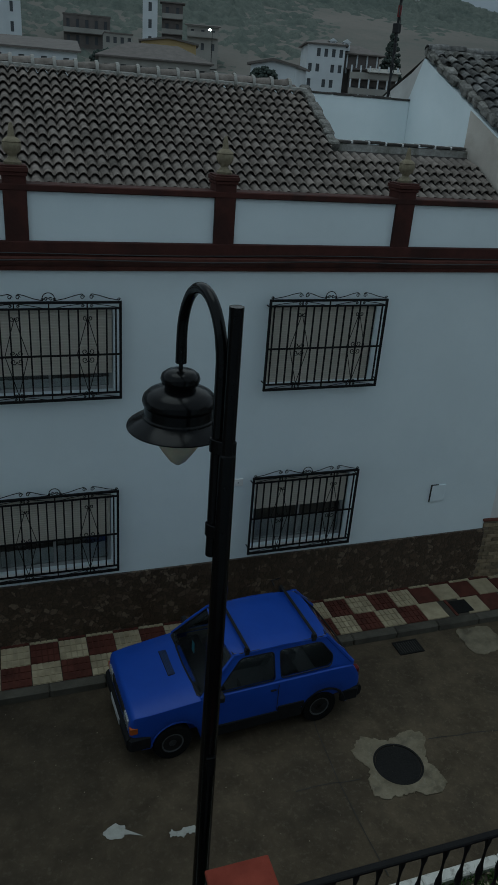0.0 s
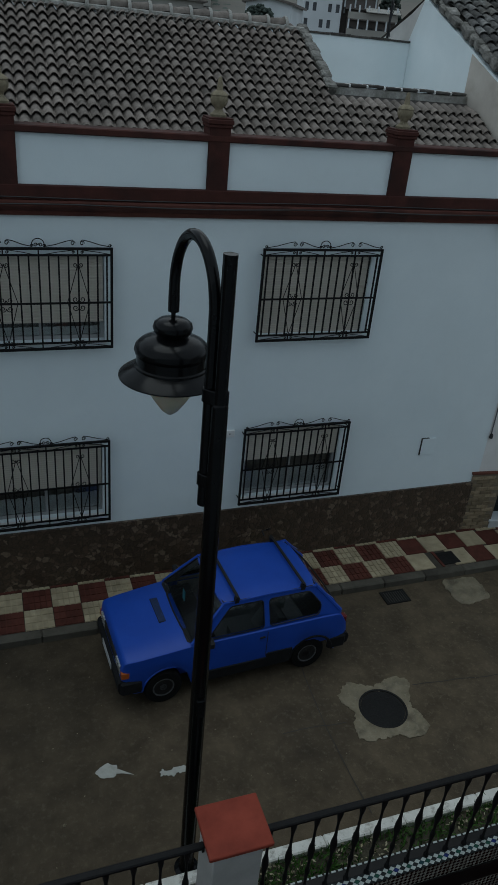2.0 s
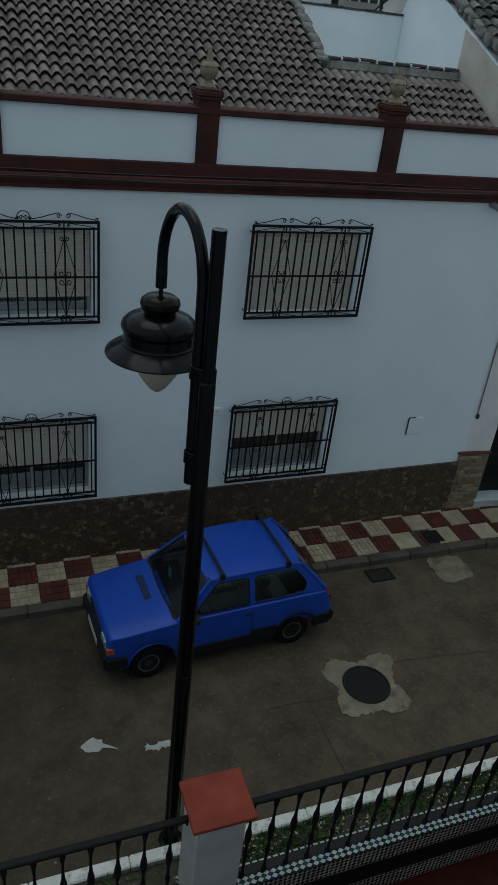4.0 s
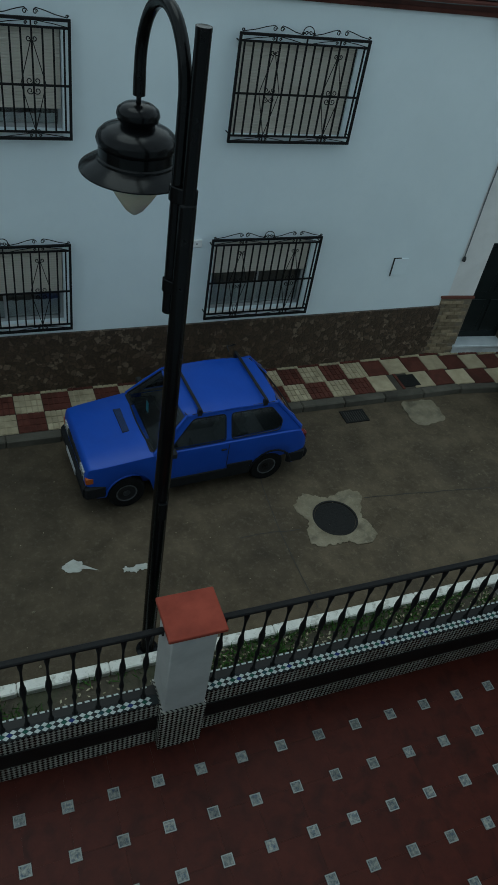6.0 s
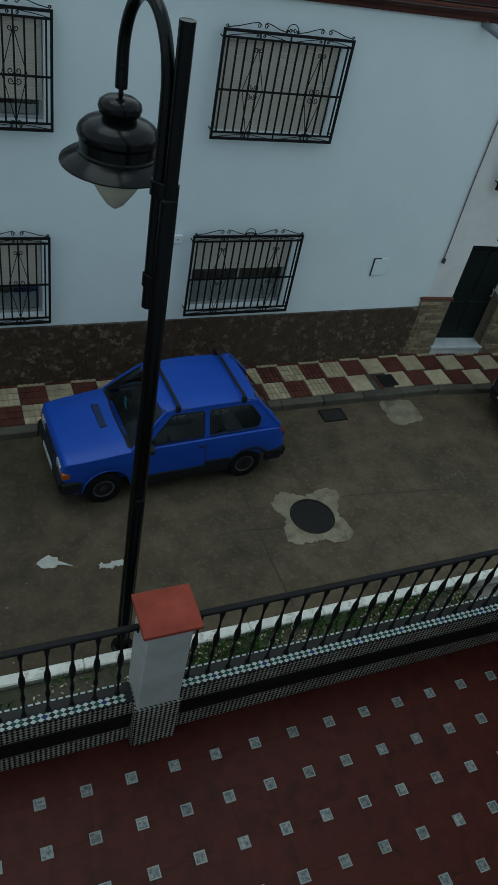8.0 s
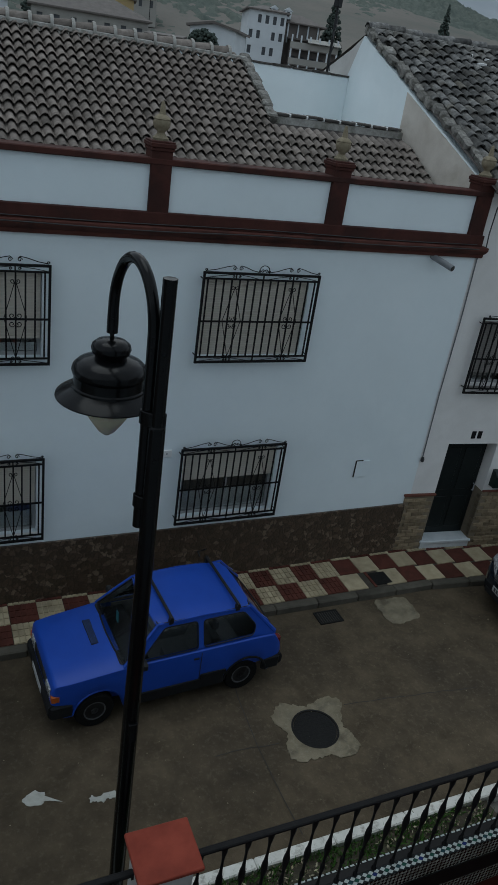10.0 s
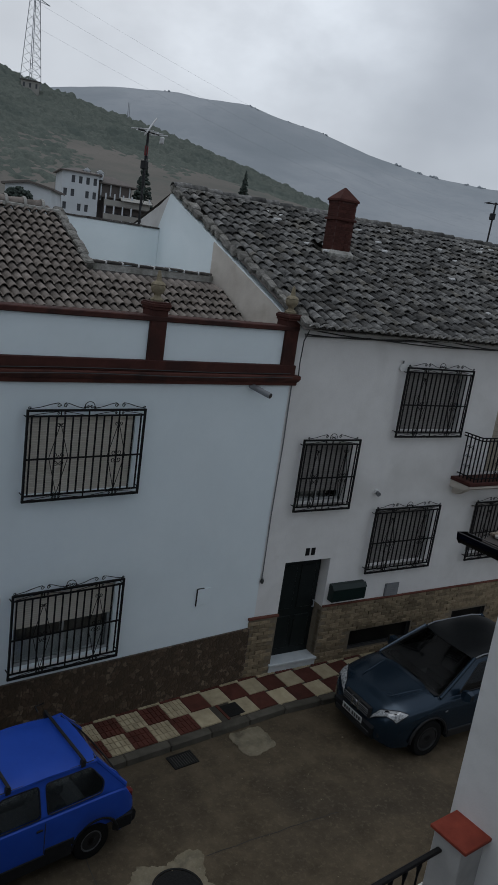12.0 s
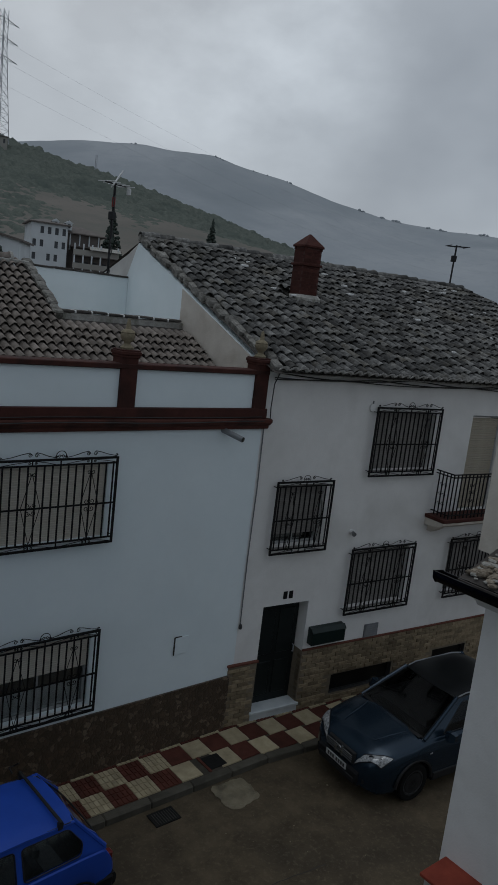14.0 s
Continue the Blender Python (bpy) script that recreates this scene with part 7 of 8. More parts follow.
def lamp_skin(u, v, side, out):
    """A point on the front corner of the crossover's body, a little proud of it."""
    x = (0.005 + 0.20 * u ** 1.3) * (1 - v) + (0.115 + 0.31 * u) * v
    w, top, crown = tab(x, sq["w"]), tab(x, sq["top"]), tab(x, sq["crown"])
    mid = min(top - 0.16, sq["mid"])
    ring = [(w * 0.998, mid + (top - mid) * 0.45), (w * 0.975, top - 0.06), (w * 0.945, top - 0.02), (w * 0.90, top), (w * 0.5, top + crown * 0.8)]
    lens = [0.0]
    for p, q in zip(ring, ring[1:]):
        lens.append(lens[-1] + math.hypot(q[0] - p[0], q[1] - p[1]))
    s = lens[-1] * (0.76 - (0.72 - 0.20 * v) * u)
    y, z = tab(s, list(zip(lens, [p[0] for p in ring]))), tab(s, list(zip(lens, [p[1] for p in ring])))
    return (x - out * 0.7, side * (y + out * 0.7), z + out * 0.5)


for x in (0.92, 3.55):
    for side in (1, -1):
        wheel(navy, x, side * 0.865, 0.335, 0.21, 9, side, DARKRIM)
for side in (1, -1):
    hl = part("headlight", Mesh().sheet(lambda u, v: lamp_skin(u, v, side, 0.012 + 0.012 * math.sin(math.pi * v) * math.sin(math.pi * u)), 12, 6), LENS, navy, "swept-back clear headlight", smooth=60)
    part("headlight_bezel", Mesh().tube([lamp_skin(u, v, side, 0.012) for u, v in ((0, 0), (0.2, 0), (0.4, 0), (0.6, 0), (0.8, 0), (1, 0), (1, 0.5), (1, 1), (0.8, 1), (0.6, 1), (0.4, 1), (0.2, 1), (0, 1), (0, 0))], 0.008, 6), GREYCL, hl)
    for u, r in ((0.40, 0.045), (0.70, 0.03)):
        c = Vector(lamp_skin(u, 0.48, side, 0.012))
        part("projector", Mesh().loft([[(c.x + r * q * math.cos(a) * 0.7, c.y + side * r * q * math.cos(a) * 0.7, c.z + r * q * math.sin(a)) for a in [radians(30 * k) for k in range(12)]] for q in (1.0, 0.8, 0.3)]), GREYCL, hl, "dark round lamp element")
    part("sill_cladding", Mesh().box(1.36, 3.12, 0.84 if side > 0 else -0.895, 0.895 if side > 0 else -0.84, 0.27, 0.42, 0.012), BLKPL, navy, "black plastic sill")
    for x in (0.92, 3.55):
        part("arch_trim", Mesh().tube([(x + 0.415 * math.cos(a), side * 0.868, 0.325 + 0.415 * math.sin(a)) for a in [radians(2 + 11 * k) for k in range(17)]], 0.026, 6), BLKPL, navy, "black wheel-arch lip")
    dm = part("door_mirror", Mesh().loft([[(1.50, side * 0.88, 1.03), (1.62, side * 0.88, 1.03), (1.62, side * 0.88, 1.15), (1.52, side * 0.88, 1.15)], [(1.46, side * 0.98, 1.02), (1.62, side * 0.98, 1.02), (1.62, side * 0.98, 1.18), (1.50, side * 0.98, 1.18)], [(1.52, side * 1.07, 1.04), (1.62, side * 1.06, 1.04), (1.62, side * 1.06, 1.15), (1.54, side * 1.07, 1.15)]]), NAVY, navy, "body-coloured door mirror")
    part("roof_rail", Mesh().tube([(2.02, side * 0.61, 1.535), (2.2, side * 0.615, 1.572), (3.2, side * 0.61, 1.585), (3.45, side * 0.60, 1.55)], 0.013, 6), SATIN, navy, "silver roof rail")
    part("door_gap", Mesh().box(2.455, 2.463, side * 0.884 - 0.003, side * 0.884 + 0.003, 0.45, 1.0), SEAM_SHADE, navy)
    part("side_repeater", Mesh().box(1.20, 1.26, side * 0.885 - 0.006, side * 0.885 + 0.006, 0.80, 0.825, 0.003), LENS, navy, "small clear repeater lamp")
    part("bonnet_crease", Mesh().tube([(0.34, side * 0.36, 0.955), (0.65, side * 0.42, 1.005), (1.0, side * 0.50, 1.058)], [0.006, 0.014, 0.006], 8), NAVY, navy)
    part("fog_lamp", Mesh().tube([(0.02, side * 0.56, 0.42), (0.10, side * 0.56, 0.42)], 0.045, 14), GREYCL, navy)
part("grille", Mesh().loft([[(0.02, -0.36, 0.60), (0.02, 0.36, 0.60), (0.05, 0.34, 0.78), (0.05, -0.34, 0.78)], [(-0.035, -0.33, 0.61), (-0.035, 0.33, 0.61), (0.0, 0.31, 0.77), (0.0, -0.31, 0.77)]]), BLKPL, navy, "black slatted grille", smooth=0)
for k in range(4):
    part("grille_slat", Mesh().box(-0.042, -0.02, -0.32, 0.32, 0.63 + k * 0.035, 0.642 + k * 0.035, 0.003), STEELRIM, navy)
part("badge", Mesh().lathe([(0.045, 0.0), (0.065, 0.0), (0.065, 0.012), (0.045, 0.012)], 18, caps=False), CHROME, navy, "round chrome badge").matrix_local = pose(-0.045, 0, 0.70, 0, -90, 0)
for side in (1, -1):
    part("badge_strut", Mesh().box(-0.05, -0.03, side * 0.085 - 0.012, side * 0.085 + 0.012, 0.60, 0.79, 0.004), CHROME, navy, "chrome grille strut")
# bumper takes the dark cladding colour to carry the shade below the headlamps
part("front_bumper", Mesh().prism([(-0.01, 0.30), (-0.05, 0.38), (-0.045, 0.50), (0.02, 0.56), (0.12, 0.56), (0.12, 0.30)], "y", -0.50, 0.50), GREYCL, navy, smooth=30)
part("lower_intake", Mesh().box(-0.065, -0.03, -0.45, 0.45, 0.32, 0.42, 0.01), BLKPL, navy, "black lower intake")
npl = part("number_plate", Mesh().box(-0.078, -0.066, -0.26, 0.26, 0.46, 0.565, 0.002), PLATE, navy, "white number plate with dark bars")
for k, y0 in enumerate((-0.20, -0.14, -0.08, -0.02, 0.07, 0.13, 0.19)):
    part("plate_bar", Mesh().box(-0.081, -0.078, y0 - 0.02, y0 + 0.02, 0.48, 0.545), CABLE, npl)
for k, (y0, y1) in enumerate(((-0.62, -0.05), (0.0, 0.55))):
    part("wiper", Mesh().tube([(1.14, y0, 1.07), (1.18, y1, 1.09)], 0.010, 5), BLKPL, navy)
part("scuttle", Mesh().box(1.05, 1.15, -0.72, 0.72, 1.04, 1.058, 0.008), BLKPL, navy, "black scuttle below the windscreen")


# ---- the valley beyond the roofs ----
def at_bearing(az, el, d):
    """A place at a bearing, elevation and distance from the terrace viewpoint."""
    return Vector((d * math.sin(radians(az)), d * math.cos(radians(az)), 7.75 + d * math.tan(radians(el))))


def far_house(name, az, d, el0, el1, width, depth, walls, label, rows, cols, roof="gable", roof_h=0.28, turn=0.0, skip=(), balc=()):
    """A distant house: base and eaves heights by elevation, windows set into its front wall, a tiled roof."""
    base, top = at_bearing(az, el0, d), at_bearing(az, el1, d)
    h = top.z - base.z
    b = thing(name, (base.x, base.y, base.z - 3.0), label, "house", "houses on the hillside", turn=-az + turn)
    h += 3.0
    w2_ = width / 2
    holes = []
    for r in range(rows):
        for c in range(cols):
            if (r, c) in skip:
                continue
            x = -w2_ + width * (c + 0.5) / cols
            z = 3.0 + (h - 3.0) * (r + 0.24) / rows
            ww, wh = min(0.36, width / cols * 0.24), (h - 3.0) / rows * 0.52
            holes.append((x - ww, x + ww, z, z + wh))
    m = Mesh()
    holed(m, -w2_, w2_, 0, h, 0, 0.35, holes)
    m.box(-w2_, -w2_ + 0.35, 0.35, depth, 0, h).box(w2_ - 0.35, w2_, 0.35, depth, 0, h).box(-w2_, w2_, depth - 0.35, depth, 0, h)
    part("wall", m, walls, b, smooth=0)
    for x0, x1, z0, z1 in holes:
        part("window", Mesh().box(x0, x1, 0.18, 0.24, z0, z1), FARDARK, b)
    o, rh = 0.5, width * roof_h * 0.5
    if roof == "hip":
        k = min(w2_, depth / 2) * 0.9
        rm = Mesh().loft([[(-w2_ - o, -o, h), (w2_ + o, -o, h), (w2_ + o, depth + o, h), (-w2_ - o, depth + o, h)], [(-w2_ - o, -o, h + 0.2), (w2_ + o, -o, h + 0.2), (w2_ + o, depth + o, h + 0.2), (-w2_ - o, depth + o, h + 0.2)], [(-w2_ + k, depth / 2 - 0.1, h + rh), (w2_ - k, depth / 2 - 0.1, h + rh), (w2_ - k, depth / 2 + 0.1, h + rh), (-w2_ + k, depth / 2 + 0.1, h + rh)]])
    elif roof == "gable":
        rm = Mesh().prism([(-w2_ - o, h - 0.1), (0, h + rh), (w2_ + o, h - 0.1), (w2_ + o, h + 0.2), (0, h + rh + 0.35), (-w2_ - o, h + 0.2)], "y", -o, depth + o)
        part("gable", Mesh().prism([(-w2_, h), (w2_, h), (0, h + rh)], "y", 0.02, 0.3), walls, b, smooth=0)
    elif roof == "shed":
        rm = Mesh().prism([(-o, h), (depth + o, h + rh), (depth + o, h + rh + 0.25), (-o, h + 0.25)], "x", -w2_ - o, w2_ + o)
    else:
        rm = Mesh().box(-w2_ - 0.1, w2_ + 0.1, -0.1, depth + 0.1, h, h + 0.3)
    part("roof", rm, FARROOF, b, smooth=0)
    for x0, x1, z, out in balc:
        bl = part("balcony", Mesh().box(x0, x1, -out, 0, z - 0.15, z), walls, b)
        part("railing", Mesh().box(x0, x1, -out - 0.03, -out + 0.03, z, z + 0.95), FARTAN, bl)
    return b


# four-storey white house with roof terraces and dormers
wh = far_house("white_villa", 23.2, 140, 0.6, 4.4, 6.4, 10, FARWHITE, "tall white four-storey house with hipped roof on the hillside", 4, 5, "hip", 0.36, 8, skip=((0, 3), (0, 1), (1, 4), (2, 2), (3, 0), (1, 1)), balc=())
for dx in (0.6, 3.0):
    dm = part("dormer", Mesh().box(dx, dx + 1.1, 1.2, 3.4, 11.8, 13.0).prism([(dx - 0.2, 13.0), (dx + 0.55, 13.5), (dx + 1.3, 13.0)], "y", 1.1, 3.4), FARWHITE, wh, "white roof dormer", smooth=0)
    part("window", Mesh().box(dx + 0.3, dx + 0.8, 1.17, 1.2, 12.2, 12.85), FARDARK, dm)
# set-back storeys: the dark wall colour supplies their shade
part("rear_block", Mesh().box(3.32, 9.6, 2.2, 9.6, 3.0, 11.3), FARBROWN, wh, "set-back storeys with shade put in their dark colour", smooth=0)
part("rear_roof", Mesh().loft([[(2.9, 1.4, 11.3), (10.6, 1.4, 11.3), (10.6, 10.4, 11.3), (2.9, 10.4, 11.3)], [(2.9, 1.4, 11.5), (10.6, 1.4, 11.5), (10.6, 10.4, 11.5), (2.9, 10.4, 11.5)], [(2.9, 5.6, 13.0), (6.4, 5.6, 13.0), (6.4, 6.0, 13.0), (2.9, 6.0, 13.0)]]), FARROOF, wh, smooth=0)
for k in range(4):
    part("terrace_post", Mesh().box(3.9 + k * 1.75, 4.12 + k * 1.75, 1.95, 2.19, 8.4, 11.3), FARWHITE, wh)
wg = far_house("terraced_villa_wing", 26.6, 141, 0.6, 3.0, 8.2, 9, FARBROWN, "lower wing with open galleries and awnings", 3, 5, "shed", 0.10, 6, balc=((-4.1, 4.1, 5.2, 1.2), (-4.1, 4.1, 7.6, 1.2)))
for k in range(6):
    part("post", Mesh().box(-4.0 + k * 1.56, -3.75 + k * 1.56, -1.2, -0.95, 3.0, 9.6), FARWHITE, wg)
part("awning", Mesh().prism([(0, 9.2), (-1.9, 8.6), (-1.9, 8.7), (0, 9.35)], "x", -1.2, 4.4), MORTAR, wg, "pale lowered awning")
far_house("white_barn", 19.6, 118, 0.9, 2.9, 6.6, 9, FARWHITE, "plain white gabled house wall without windows", 1, 1, "gable", 0.18, -12, skip=((0, 0),))
far_house("tan_roof_house", 11.4, 112, 1.0, 2.6, 15.0, 9, FARTAN, "long tan house with brown hipped tile roof", 1, 7, "hip", 0.30, 4)
far_house("white_row_house", 3.2, 108, 1.2, 2.65, 11.0, 8, FARWHITE, "white terrace house with dark arched windows", 1, 4, "shed", 0.30, 0)
far_house("grey_shed_house", 16.3, 104, 0.8, 1.9, 3.8, 6, FARTAN, "small grey shed with brown roof", 1, 2, "shed", 0.25, -6)
far_house("white_gable_house", 1.4, 190, 3.3, 5.6, 8.0, 8, FARWHITE, "white gabled house high on the slope", 2, 2, "gable", 0.3, 10)
far_house("grey_apartment_house", 6.8, 195, 3.0, 4.9, 10.5, 8, FARBROWN, "grey house with galleries on the hillside", 2, 5, "flat", 0.1, 0, balc=((-5.2, 5.2, 6.0, 1.2),))
far_house("white_tower_house", 11.0, 185, 3.3, 6.3, 3.2, 7, FARWHITE, "narrow white tower house with flat roof", 3, 1, "flat", 0.1, 0)
far_house("dark_apartment_block", 12.5, 188, 3.2, 6.1, 4.6, 7, FARBROWN, "brown apartment block with balconies", 3, 2, "shed", 0.2, 0, balc=((-2.3, 2.3, 6.6, 1.0), (-2.3, 2.3, 9.6, 1.0)))
far_house("ochre_house", 12.3, 160, 2.7, 3.75, 10.5, 7, FAROCHRE, "low ochre wall and house below the flats", 1, 4, "gable", 0.14, 0, skip=((0, 0), (0, 1), (0, 3)))
far_house("pale_roof_house", 14.6, 186, 3.3, 4.9, 7.0, 8, FARTAN, "house with a pale roof terrace", 2, 3, "shed", 0.25, 0, balc=((-3.4, 3.4, 6.2, 1.1),))
far_house("grey_gallery_house", 8.9, 180, 2.6, 4.0, 6.0, 7, FARTAN, "grey house with arched gallery", 2, 4, "flat", 0.1, 4)
far_house("hilltop_farm", 19.3, 320, 9.2, 9.75, 7, 5, FARTAN, "small pale farmhouse on the ridge", 1, 3, "shed", 0.2, 0)
far_house("brown_roof_cottage", 47.6, 170, 2.2, 3.4, 4.2, 5, FARTAN, "cottage with ochre hipped roof beyond the ridge", 1, 2, "hip", 0.9, 0)

sl_at = at_bearing(15.25, 3.4, 165)
sl = thing("lit_street_lamp", (sl_at.x, sl_at.y, sl_at.z - 2), "lit street lamp on the hillside", "street lamp")
part("pole", Mesh().tube([(0, 0, 0), (0, 0, 5.6), (-0.6, -0.4, 5.9)], 0.07, 6), ANT, sl)
part("head", Mesh().lathe([(0.0, -0.2), (0.30, -0.12), (0.34, 0.05), (0.0, 0.2)], 12, (-0.6, -0.4, 5.85), caps=False), LIT, sl, "glowing lamp head")

# pylon, ridge mast and power lines
py_at = at_bearing(19.3, 9.2, 335)
py = thing("power_pylon", (py_at.x, py_at.y, py_at.z - 1), "grey steel lattice power pylon on the ridge", "pylon", turn=20)
H_P = 52.0


def half_w(z):
    return 3.1 - 1.9 * min(1.0, z / (H_P * 0.72))


for sx in (1, -1):
    for sy in (1, -1):
        part("leg", Mesh().tube([(sx * half_w(z), sy * half_w(z), z) for z in (0, 13, 26, 37.5, H_P)], 0.14, 5), STEEL, py)
for k in range(16):
    z0, z1 = H_P * k / 16, H_P * (k + 1) / 16
    a, b = half_w(z0), half_w(z1)
    br = Mesh()
    for p, q in (((-a, -a), (b, -b)), ((a, -a), (-b, -b)), ((-a, a), (b, b)), ((-a, -a), (-b, b)), ((a, -a), (b, b)), ((-a, -a), (a, -a))):
        br.tube([(p[0], p[1], z0), (q[0], q[1], z1 if p != (-a, -a) or q != (a, -a) else z0)], 0.07, 4)
    part("lattice_brace", br, STEEL, py)
for z in (34.0, 41.0, 48.0):
    part("cross_arm", Mesh().tube([(-7.5, 0, z), (-1, 0, z + 1.2), (1, 0, z + 1.2), (7.5, 0, z)], 0.16, 5).tube([(-7.5, 0, z), (7.5, 0, z)], 0.12, 5), STEEL, py)
p2 = at_bearing(15.85, 0, 430)
copy_thing(py, pose(p2.x, p2.y, terrain(15.85, 430) - 1, 0, 0, 25))
ms_at = at_bearing(26.1, 8.2, 345)
ms = thing("ridge_mast", (ms_at.x, ms_at.y, ms_at.z - 1), "thin lattice mast on the ridge", "mast")
for sx, sy in ((0.5, -0.3), (-0.5, -0.3), (0, 0.6)):
    part("leg", Mesh().tube([(sx, sy, 0), (sx * 0.6, sy * 0.6, 9.5)], 0.10, 5), STEEL, ms)
part("lattice_brace", Mesh().tube([((-1) ** k * 0.42, -0.25, k * 0.9) for k in range(11)], 0.06, 4), STEEL, ms)
pl = thing("power_line", (0, 0, 0), "thin power lines crossing the valley sky", "cable")
for k, (e0, e1) in enumerate(((15.6, 5.2), (14.4, 4.6), (13.0, 4.2))):
    p0, p1 = at_bearing(19.6, e0, 335), at_bearing(62, e1, 900)
    pts = []
    for j in range(25):
        t = j / 24
        q = p0.lerp(p1, t)
        q.z -= 26 * 4 * t * (1 - t)
        pts.append(q)
    part("cable", Mesh().tube(pts, 0.024, 4), STEEL, pl)

# trees: crowns of many clumps on the slopes
ICO = []
for z, r, n, o in ((1.0, 0.0, 1, 0), (0.45, 0.85, 5, 0.0), (-0.45, 0.85, 5, 0.6283), (-1.0, 0.0, 1, 0)):
    for k in range(n):
        a = o + 2 * math.pi * k / n
        ICO.append(Vector((r * math.cos(a), r * math.sin(a), z)))
ICO_F = [(0, 1 + k, 1 + (k + 1) % 5) for k in range(5)] + [(1 + k, 6 + k, 1 + (k + 1) % 5) for k in range(5)] + [(6 + k, 6 + (k + 1) % 5, 1 + (k + 1) % 5) for k in range(5)] + [(11, 6 + (k + 1) % 5, 6 + k) for k in range(5)]


def clump(m, c, r, rng):
    m.add([c + Vector((v.x * r * rng.uniform(0.75, 1.25), v.y * r * rng.uniform(0.75, 1.25), v.z * r * rng.uniform(0.6, 1.0))) for v in ICO], ICO_F)


rng_t = random.Random(77)


def tree_cover(az, d):
    """How wooded the hillside is at a bearing and distance, from 0 to 1."""
    patch = noise.noise(Vector((az * 0.22, d * 0.02, 4.0))) + 0.5 * noise.noise(Vector((az * 0.8, d * 0.07, 9.0)))
    dense = 1.0 if az < 17 else max(0.0, 1.0 - (az - 17) / 9)
    crest = max(0.0, min(1.0, (d - 245 - max(0.0, az - 20) * 1.2) / 40))
    cover = max(dense * (0.8 + 0.7 * patch), crest * (1.0 + 0.5 * patch), 0.02 + 0.9 * max(0.0, patch - 0.12))
    if d < 225 and az < 17:
        cover *= 0.6
    if d < 200 and 17 <= az < 34:
        cover *= 0.3
    return max(0.0, min(1.0, cover))


def canopy_point(u, v):
    az, d = -14 + 72 * u, 150 + 205 * v
    p = Vector((d * math.sin(radians(az)), d * math.cos(radians(az)), 0))
    cover = tree_cover(az, d)
    lumps = 0.9 * noise.noise(p * 0.33) + 0.6 * noise.noise(p * 0.7 + Vector((7, 3, 1)))
    rise = (cover - 0.42) * 2.6 + lumps * 1.7 * (0.35 + cover)
    return (p.x, p.y, terrain(az, d) + max(-0.8, min(3.6, rise)))


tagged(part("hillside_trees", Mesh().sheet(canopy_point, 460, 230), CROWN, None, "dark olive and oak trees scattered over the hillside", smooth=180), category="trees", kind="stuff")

far_wood = Mesh()
for k in range(420):
    az = rng_t.uniform(26, 62)
    d = 1650 - abs(rng_t.gauss(0, 4))
    if noise.noise(Vector((az * 1.1, 2.0, 7.0))) < 0.22 - (0.15 if az > 43 else 0.0):
        continue
    r = rng_t.uniform(1.2, 2.8) * (1.0 if az < 42 else 1.6)
    clump(far_wood, Vector((d * math.sin(radians(az)), d * math.cos(radians(az)), terrain(az, d) + r * rng_t.uniform(-0.2, 0.35))), r, rng_t)
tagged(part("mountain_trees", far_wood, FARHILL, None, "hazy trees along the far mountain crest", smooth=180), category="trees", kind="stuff")


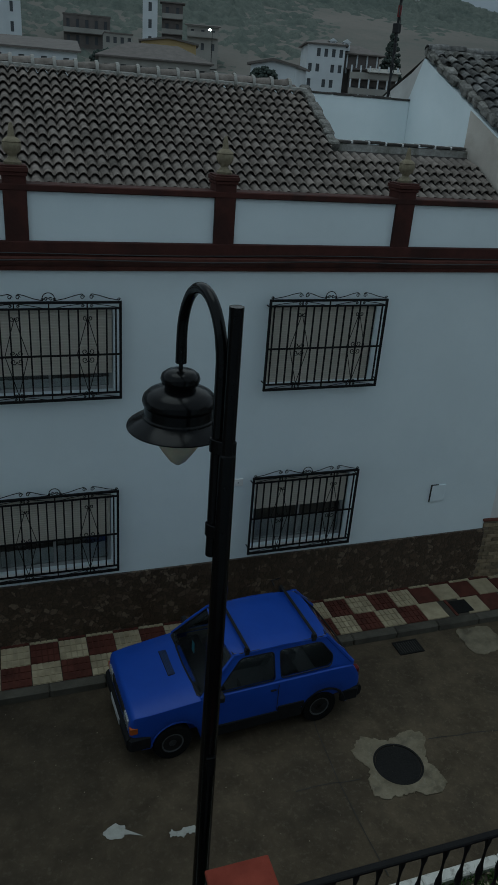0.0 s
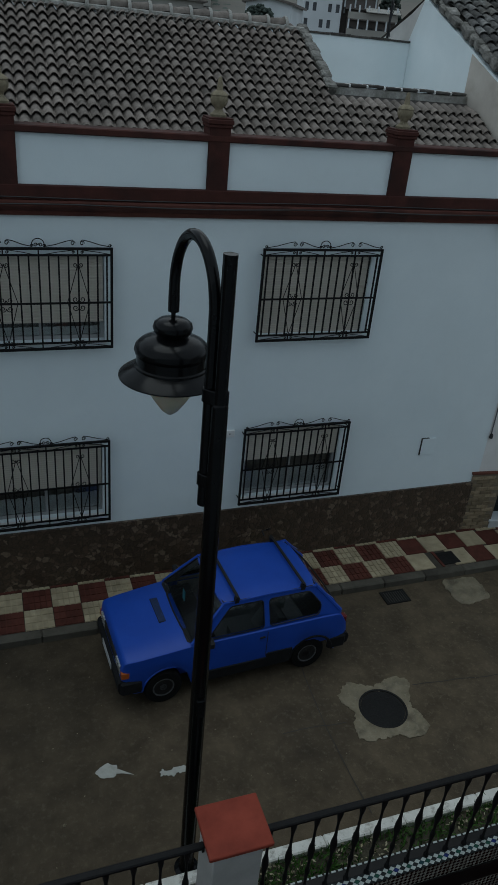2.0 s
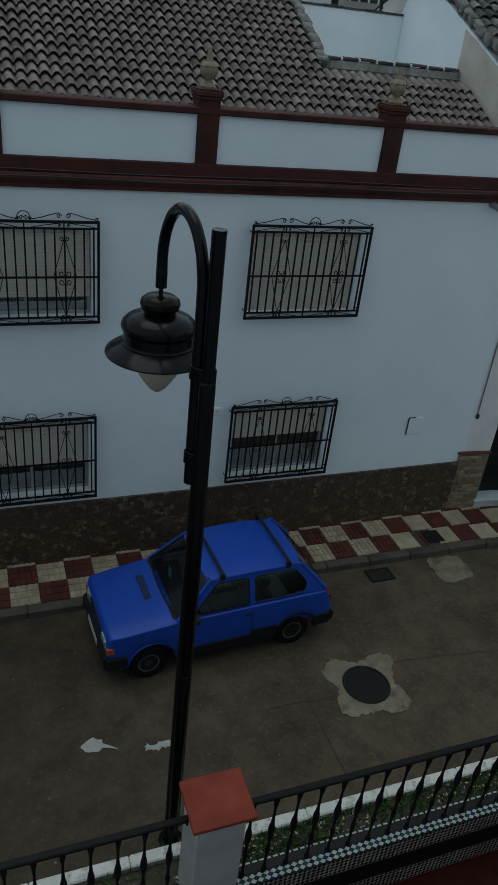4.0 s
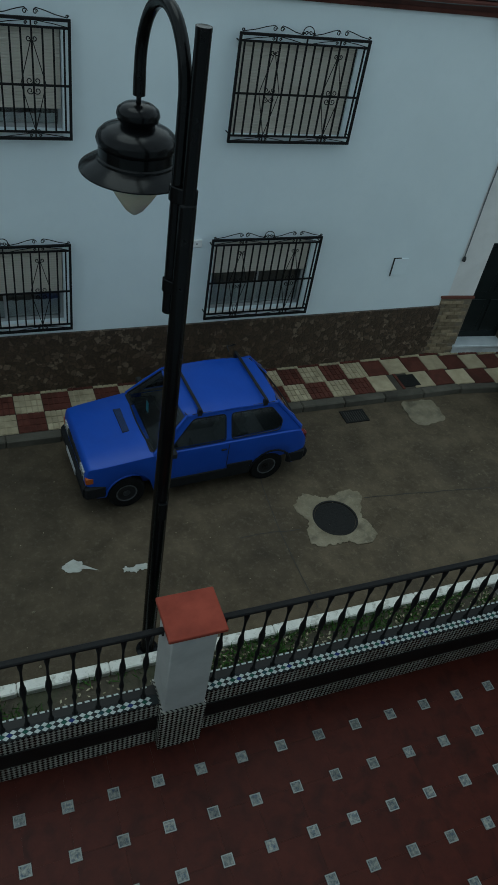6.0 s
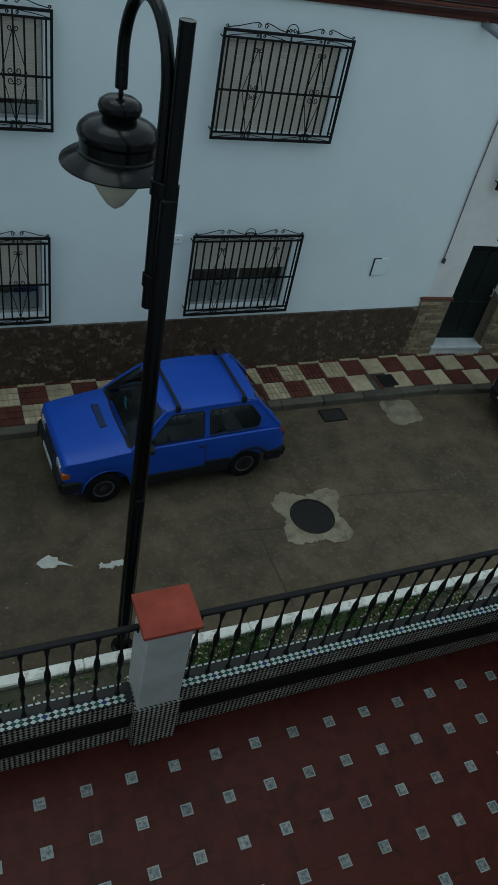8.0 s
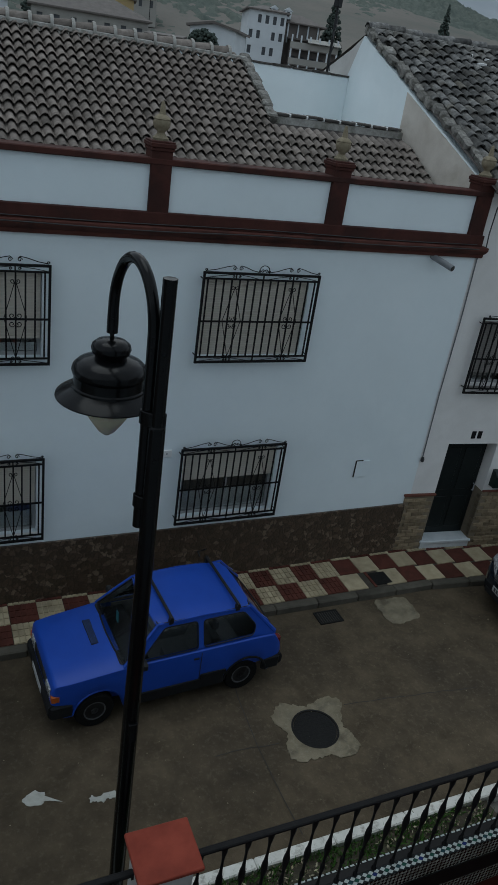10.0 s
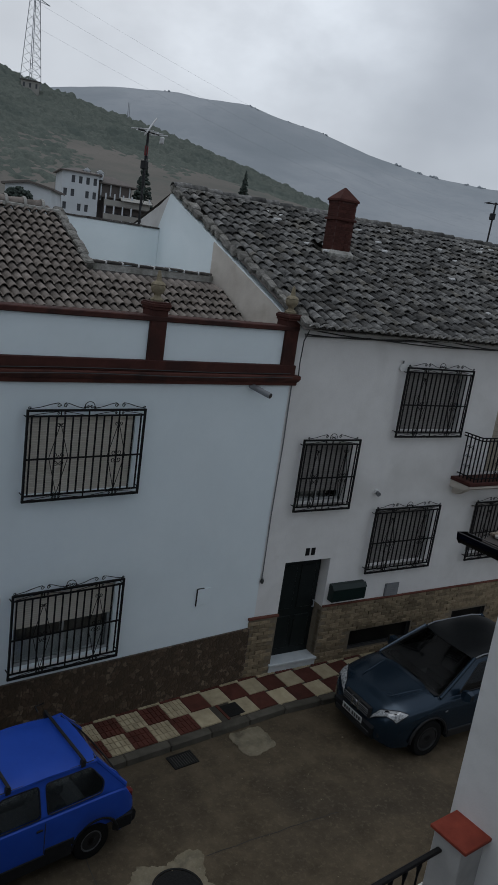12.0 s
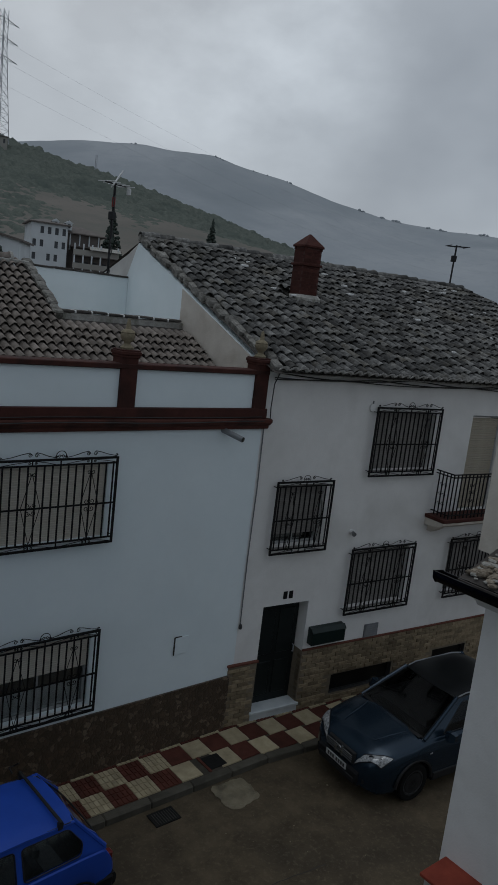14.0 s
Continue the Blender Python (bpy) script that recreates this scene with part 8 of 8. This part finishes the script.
def conifer(az, el0, el1, d, width, label):
    b, t = at_bearing(az, el0, d), at_bearing(az, el1, d)
    h = t.z - b.z
    tr = thing("cypress_tree", tuple(b), label, "tree", "cypress trees")
    part("trunk", Mesh().tube([(0, 0, -1), (0.05, 0, h * 0.5), (0, 0, h * 0.95)], [0.22, 0.13, 0.03], 6), BARK, tr)
    m = Mesh()
    rng = random.Random(int(az * 10))
    for k in range(420):
        q = rng.random()
        r = width * (1 - q) ** 0.8 * (0.5 + 0.5 * min(1, q * 6))
        a = rng.uniform(0, 6.283)
        rr = r * math.sqrt(rng.random())
        clump(m, Vector((rr * math.cos(a), rr * math.sin(a), h * (0.03 + 0.95 * q))), width * rng.uniform(0.12, 0.25) * (1.1 - 0.6 * q), rng)
    part("crown", m, CYPRESS, tr, "dense dark foliage", smooth=0)
    return tr


conifer(35.1, 3.6, 6.35, 150, 1.35, "tall dark cypress beyond the roof ridge")
conifer(27.7, 1.2, 6.0, 150, 2.7, "broad dark conifer beside the white villa")


def round_tree(az, el0, el1, d, width, label):
    b, t = at_bearing(az, el0, d), at_bearing(az, el1, d)
    h = t.z - b.z
    tr = thing("round_tree", tuple(b), label, "tree", "garden trees")
    part("trunk", Mesh().tube([(0, 0, -2), (0.1, 0, h * 0.4), (0.0, 0.1, h * 0.7)], [0.2, 0.15, 0.06], 6), BARK, tr)
    for k in range(3):
        a = k * 2.1
        part("limb", Mesh().tube([(0.05, 0, h * 0.3), (math.cos(a) * width * 0.5, math.sin(a) * width * 0.5, h * 0.62)], [0.09, 0.03], 5), BARK, tr)
    m = Mesh()
    rng = random.Random(int(az * 7))
    for k in range(420):
        v = Vector((rng.gauss(0, 1), rng.gauss(0, 1), rng.gauss(0, 1))).normalized() * rng.random() ** 0.4
        clump(m, Vector((v.x * width, v.y * width, h * 0.6 + v.z * h * 0.42)), width * rng.uniform(0.09, 0.19), rng)
    part("crown", m, CYPRESS if d < 160 else CROWN, tr, smooth=180)


round_tree(19.0, 0.8, 2.75, 108, 1.9, "small dark green tree before the white barn")
round_tree(46.4, 2.2, 3.9, 175, 2.2, "hazy round tree beyond the ridge")
round_tree(48.9, 2.2, 3.6, 178, 2.4, "hazy spreading tree beyond the ridge")
m2_at = at_bearing(13.64, 9.2, 340)
m2 = thing("ridge_mast", (m2_at.x, m2_at.y, terrain(13.64, 340)), "thin steel mast rising from the wooded ridge", "mast")
part("pole", Mesh().tube([(0, 0, 0), (0, 0, 10.0)], [0.16, 0.10], 6), STEEL, m2)
part("head", Mesh().box(-0.3, 0.3, -0.3, 0.3, 9.4, 10.4, 0.05), STEEL, m2)
round_tree(8.0, 1.5, 3.0, 150, 2.6, "dark tree among the hillside houses")
